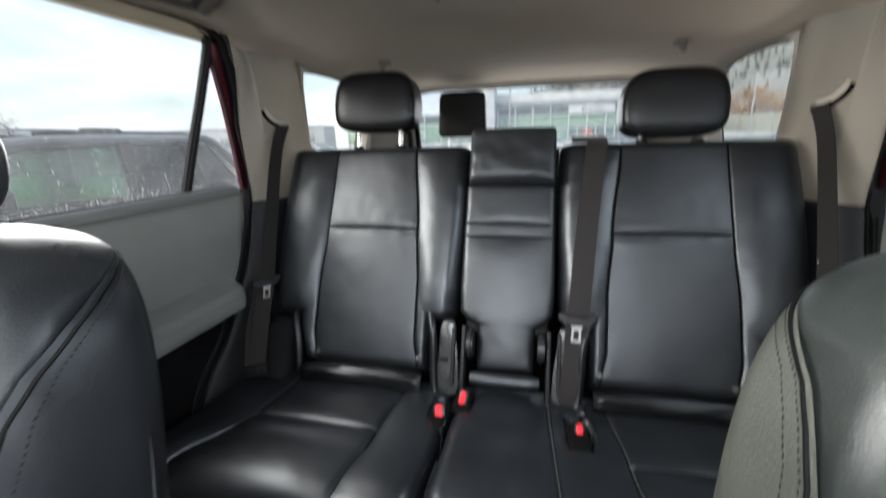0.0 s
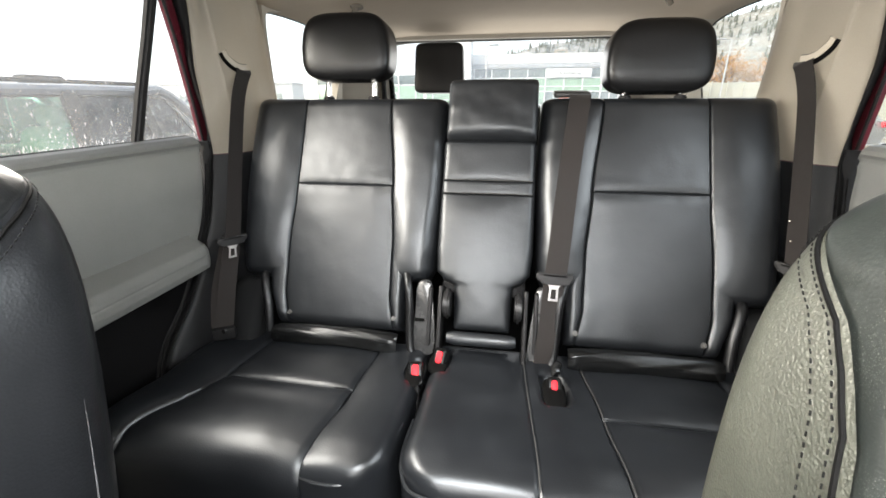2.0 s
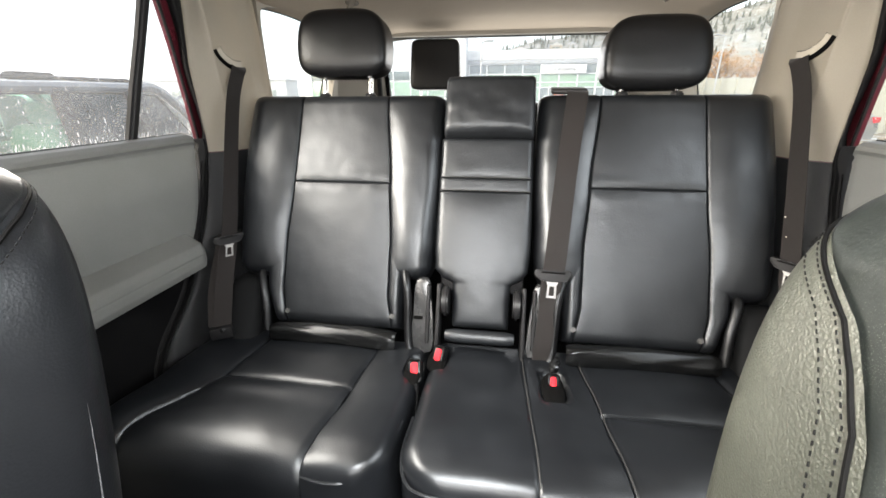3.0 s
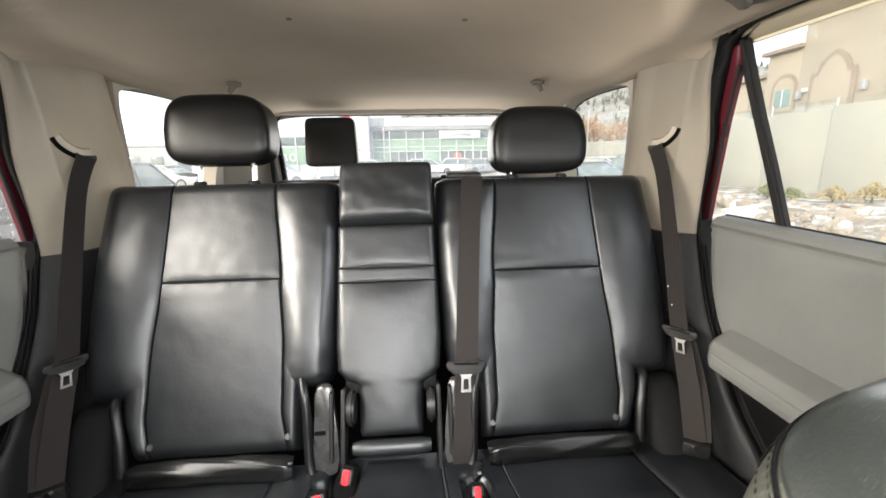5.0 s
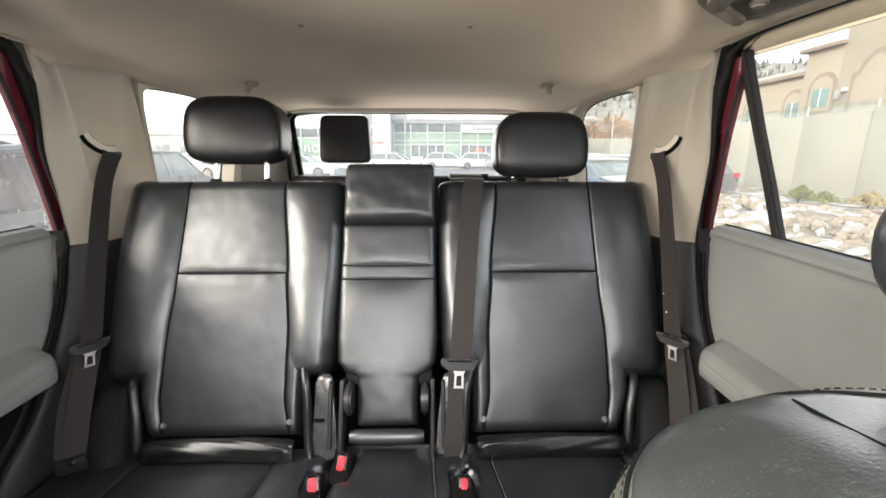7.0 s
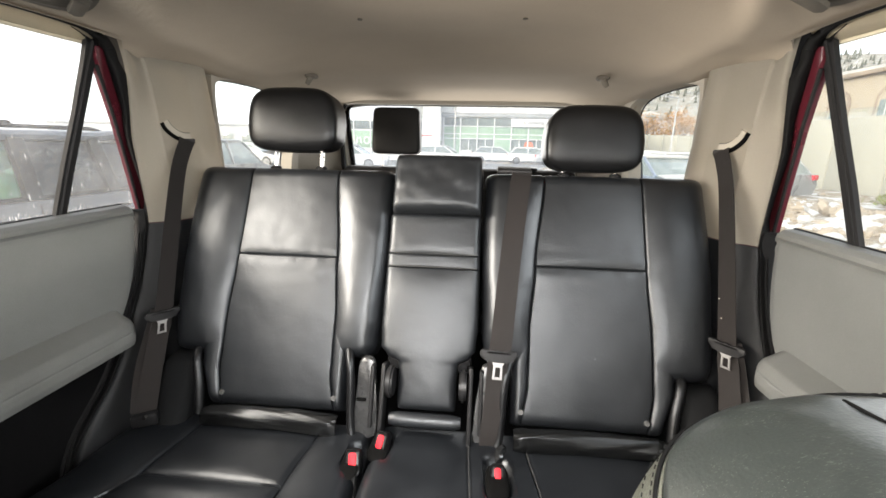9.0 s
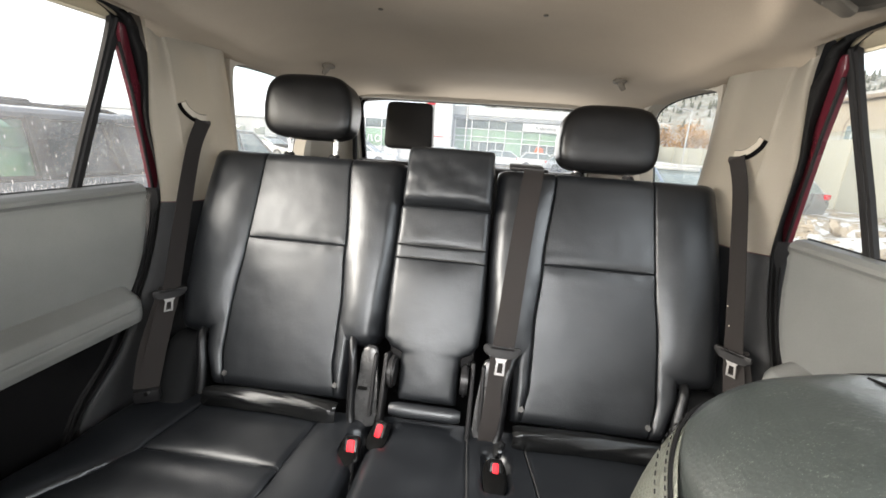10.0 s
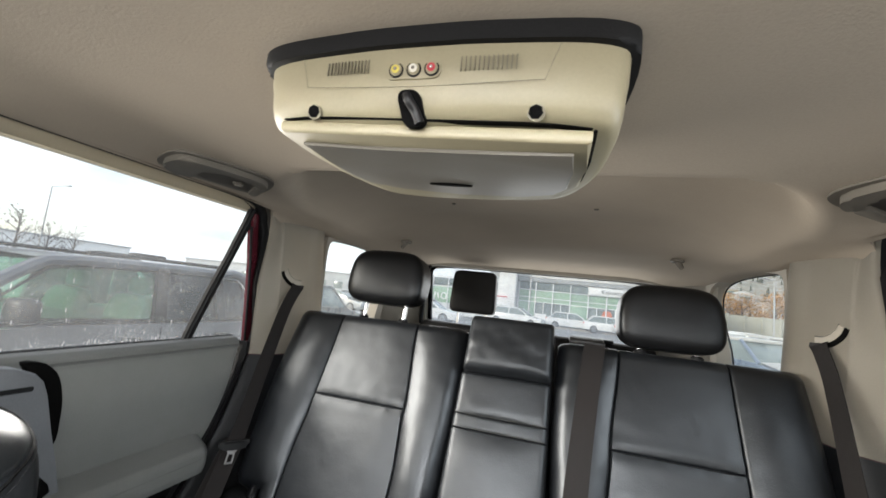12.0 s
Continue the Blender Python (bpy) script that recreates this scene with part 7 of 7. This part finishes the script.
for k, (x, y, h, mt, lab) in enumerate(((10.9, 10.9, 0.30, M_SHRUB, "low green shrub by the wall"), (10.8, 10.0, 0.28, M_SHRUB, "low green shrub by the wall"), (11.6, 11.6, 0.30, M_SHRUB, "low green shrub by the wall"), (11.3, 9.3, 0.34, M_DRYGRASS, "clump of dry yellow grass"),
                                        (12.6, 17.5, 0.5, M_DRYGRASS, "clump of dry yellow grass"), (8.2, 6.3, 0.22, M_REDSHRUB, "low red-brown shrub on the verge"), (9.0, 5.9, 0.22, M_REDSHRUB, "low red-brown shrub on the verge"), (12.7, 9.5, 0.40, M_DRYGRASS, "clump of dry yellow grass"))):
    shrub(x, y, h, mt, lab, 60 + k)


def hill_houses():
    r = random.Random(11)
    for k in range(46):
        s, t = r.uniform(0.22, 0.75), r.uniform(0.12, 0.75)
        x, y, z = slope(s, t)
        w = r.uniform(9, 16)
        ob = thing("hill_house", (x, y, z), "far house on the hillside with snowy roof", "house", "hill houses")
        part("wall", box((x, y, z + 2.2), (w, 9, 6.5), 0.2), M_STUCCO if k % 3 else M_GREYCLAD, ob)
        part("roof", slab([(-w / 2 - 1, 5.4), (w / 2 + 1, 5.4), (0, 8.2)], lambda u, v, q: (x + u, y - 5.5 + q, z + v), 11), M_SNOW, ob, "snowy gable roof")
        part("window", box((x, y - 4.55, z + 3), (w * 0.6, 0.2, 1.6), 0.05), M_DARKGLASS, ob)
    bm = bmesh.new()
    for k in range(1700):
        s, t = r.uniform(0.15, 0.95), r.random() ** 0.55
        x, y, z = slope(s, t)
        h = r.uniform(4.5, 9.5)
        n = 6
        for z0, z1, rad in ((0.1, 0.6, 0.22), (0.4, 1.0, 0.15)):
            base = [bm.verts.new((x + h * rad * math.cos(a) * r.uniform(0.7, 1.2), y + h * rad * math.sin(a), z + h * z0)) for a in (2 * math.pi * q / n for q in range(n))]
            tip = bm.verts.new((x, y, z + h * z1))
            for q in range(n):
                bm.faces.new((base[q], base[(q + 1) % n], tip))
    solid("conifers", bm, M_CONIFER, "conifers scattered over the far hillside, paled for haze", "trees", "stuff", "", False)


hill_houses()
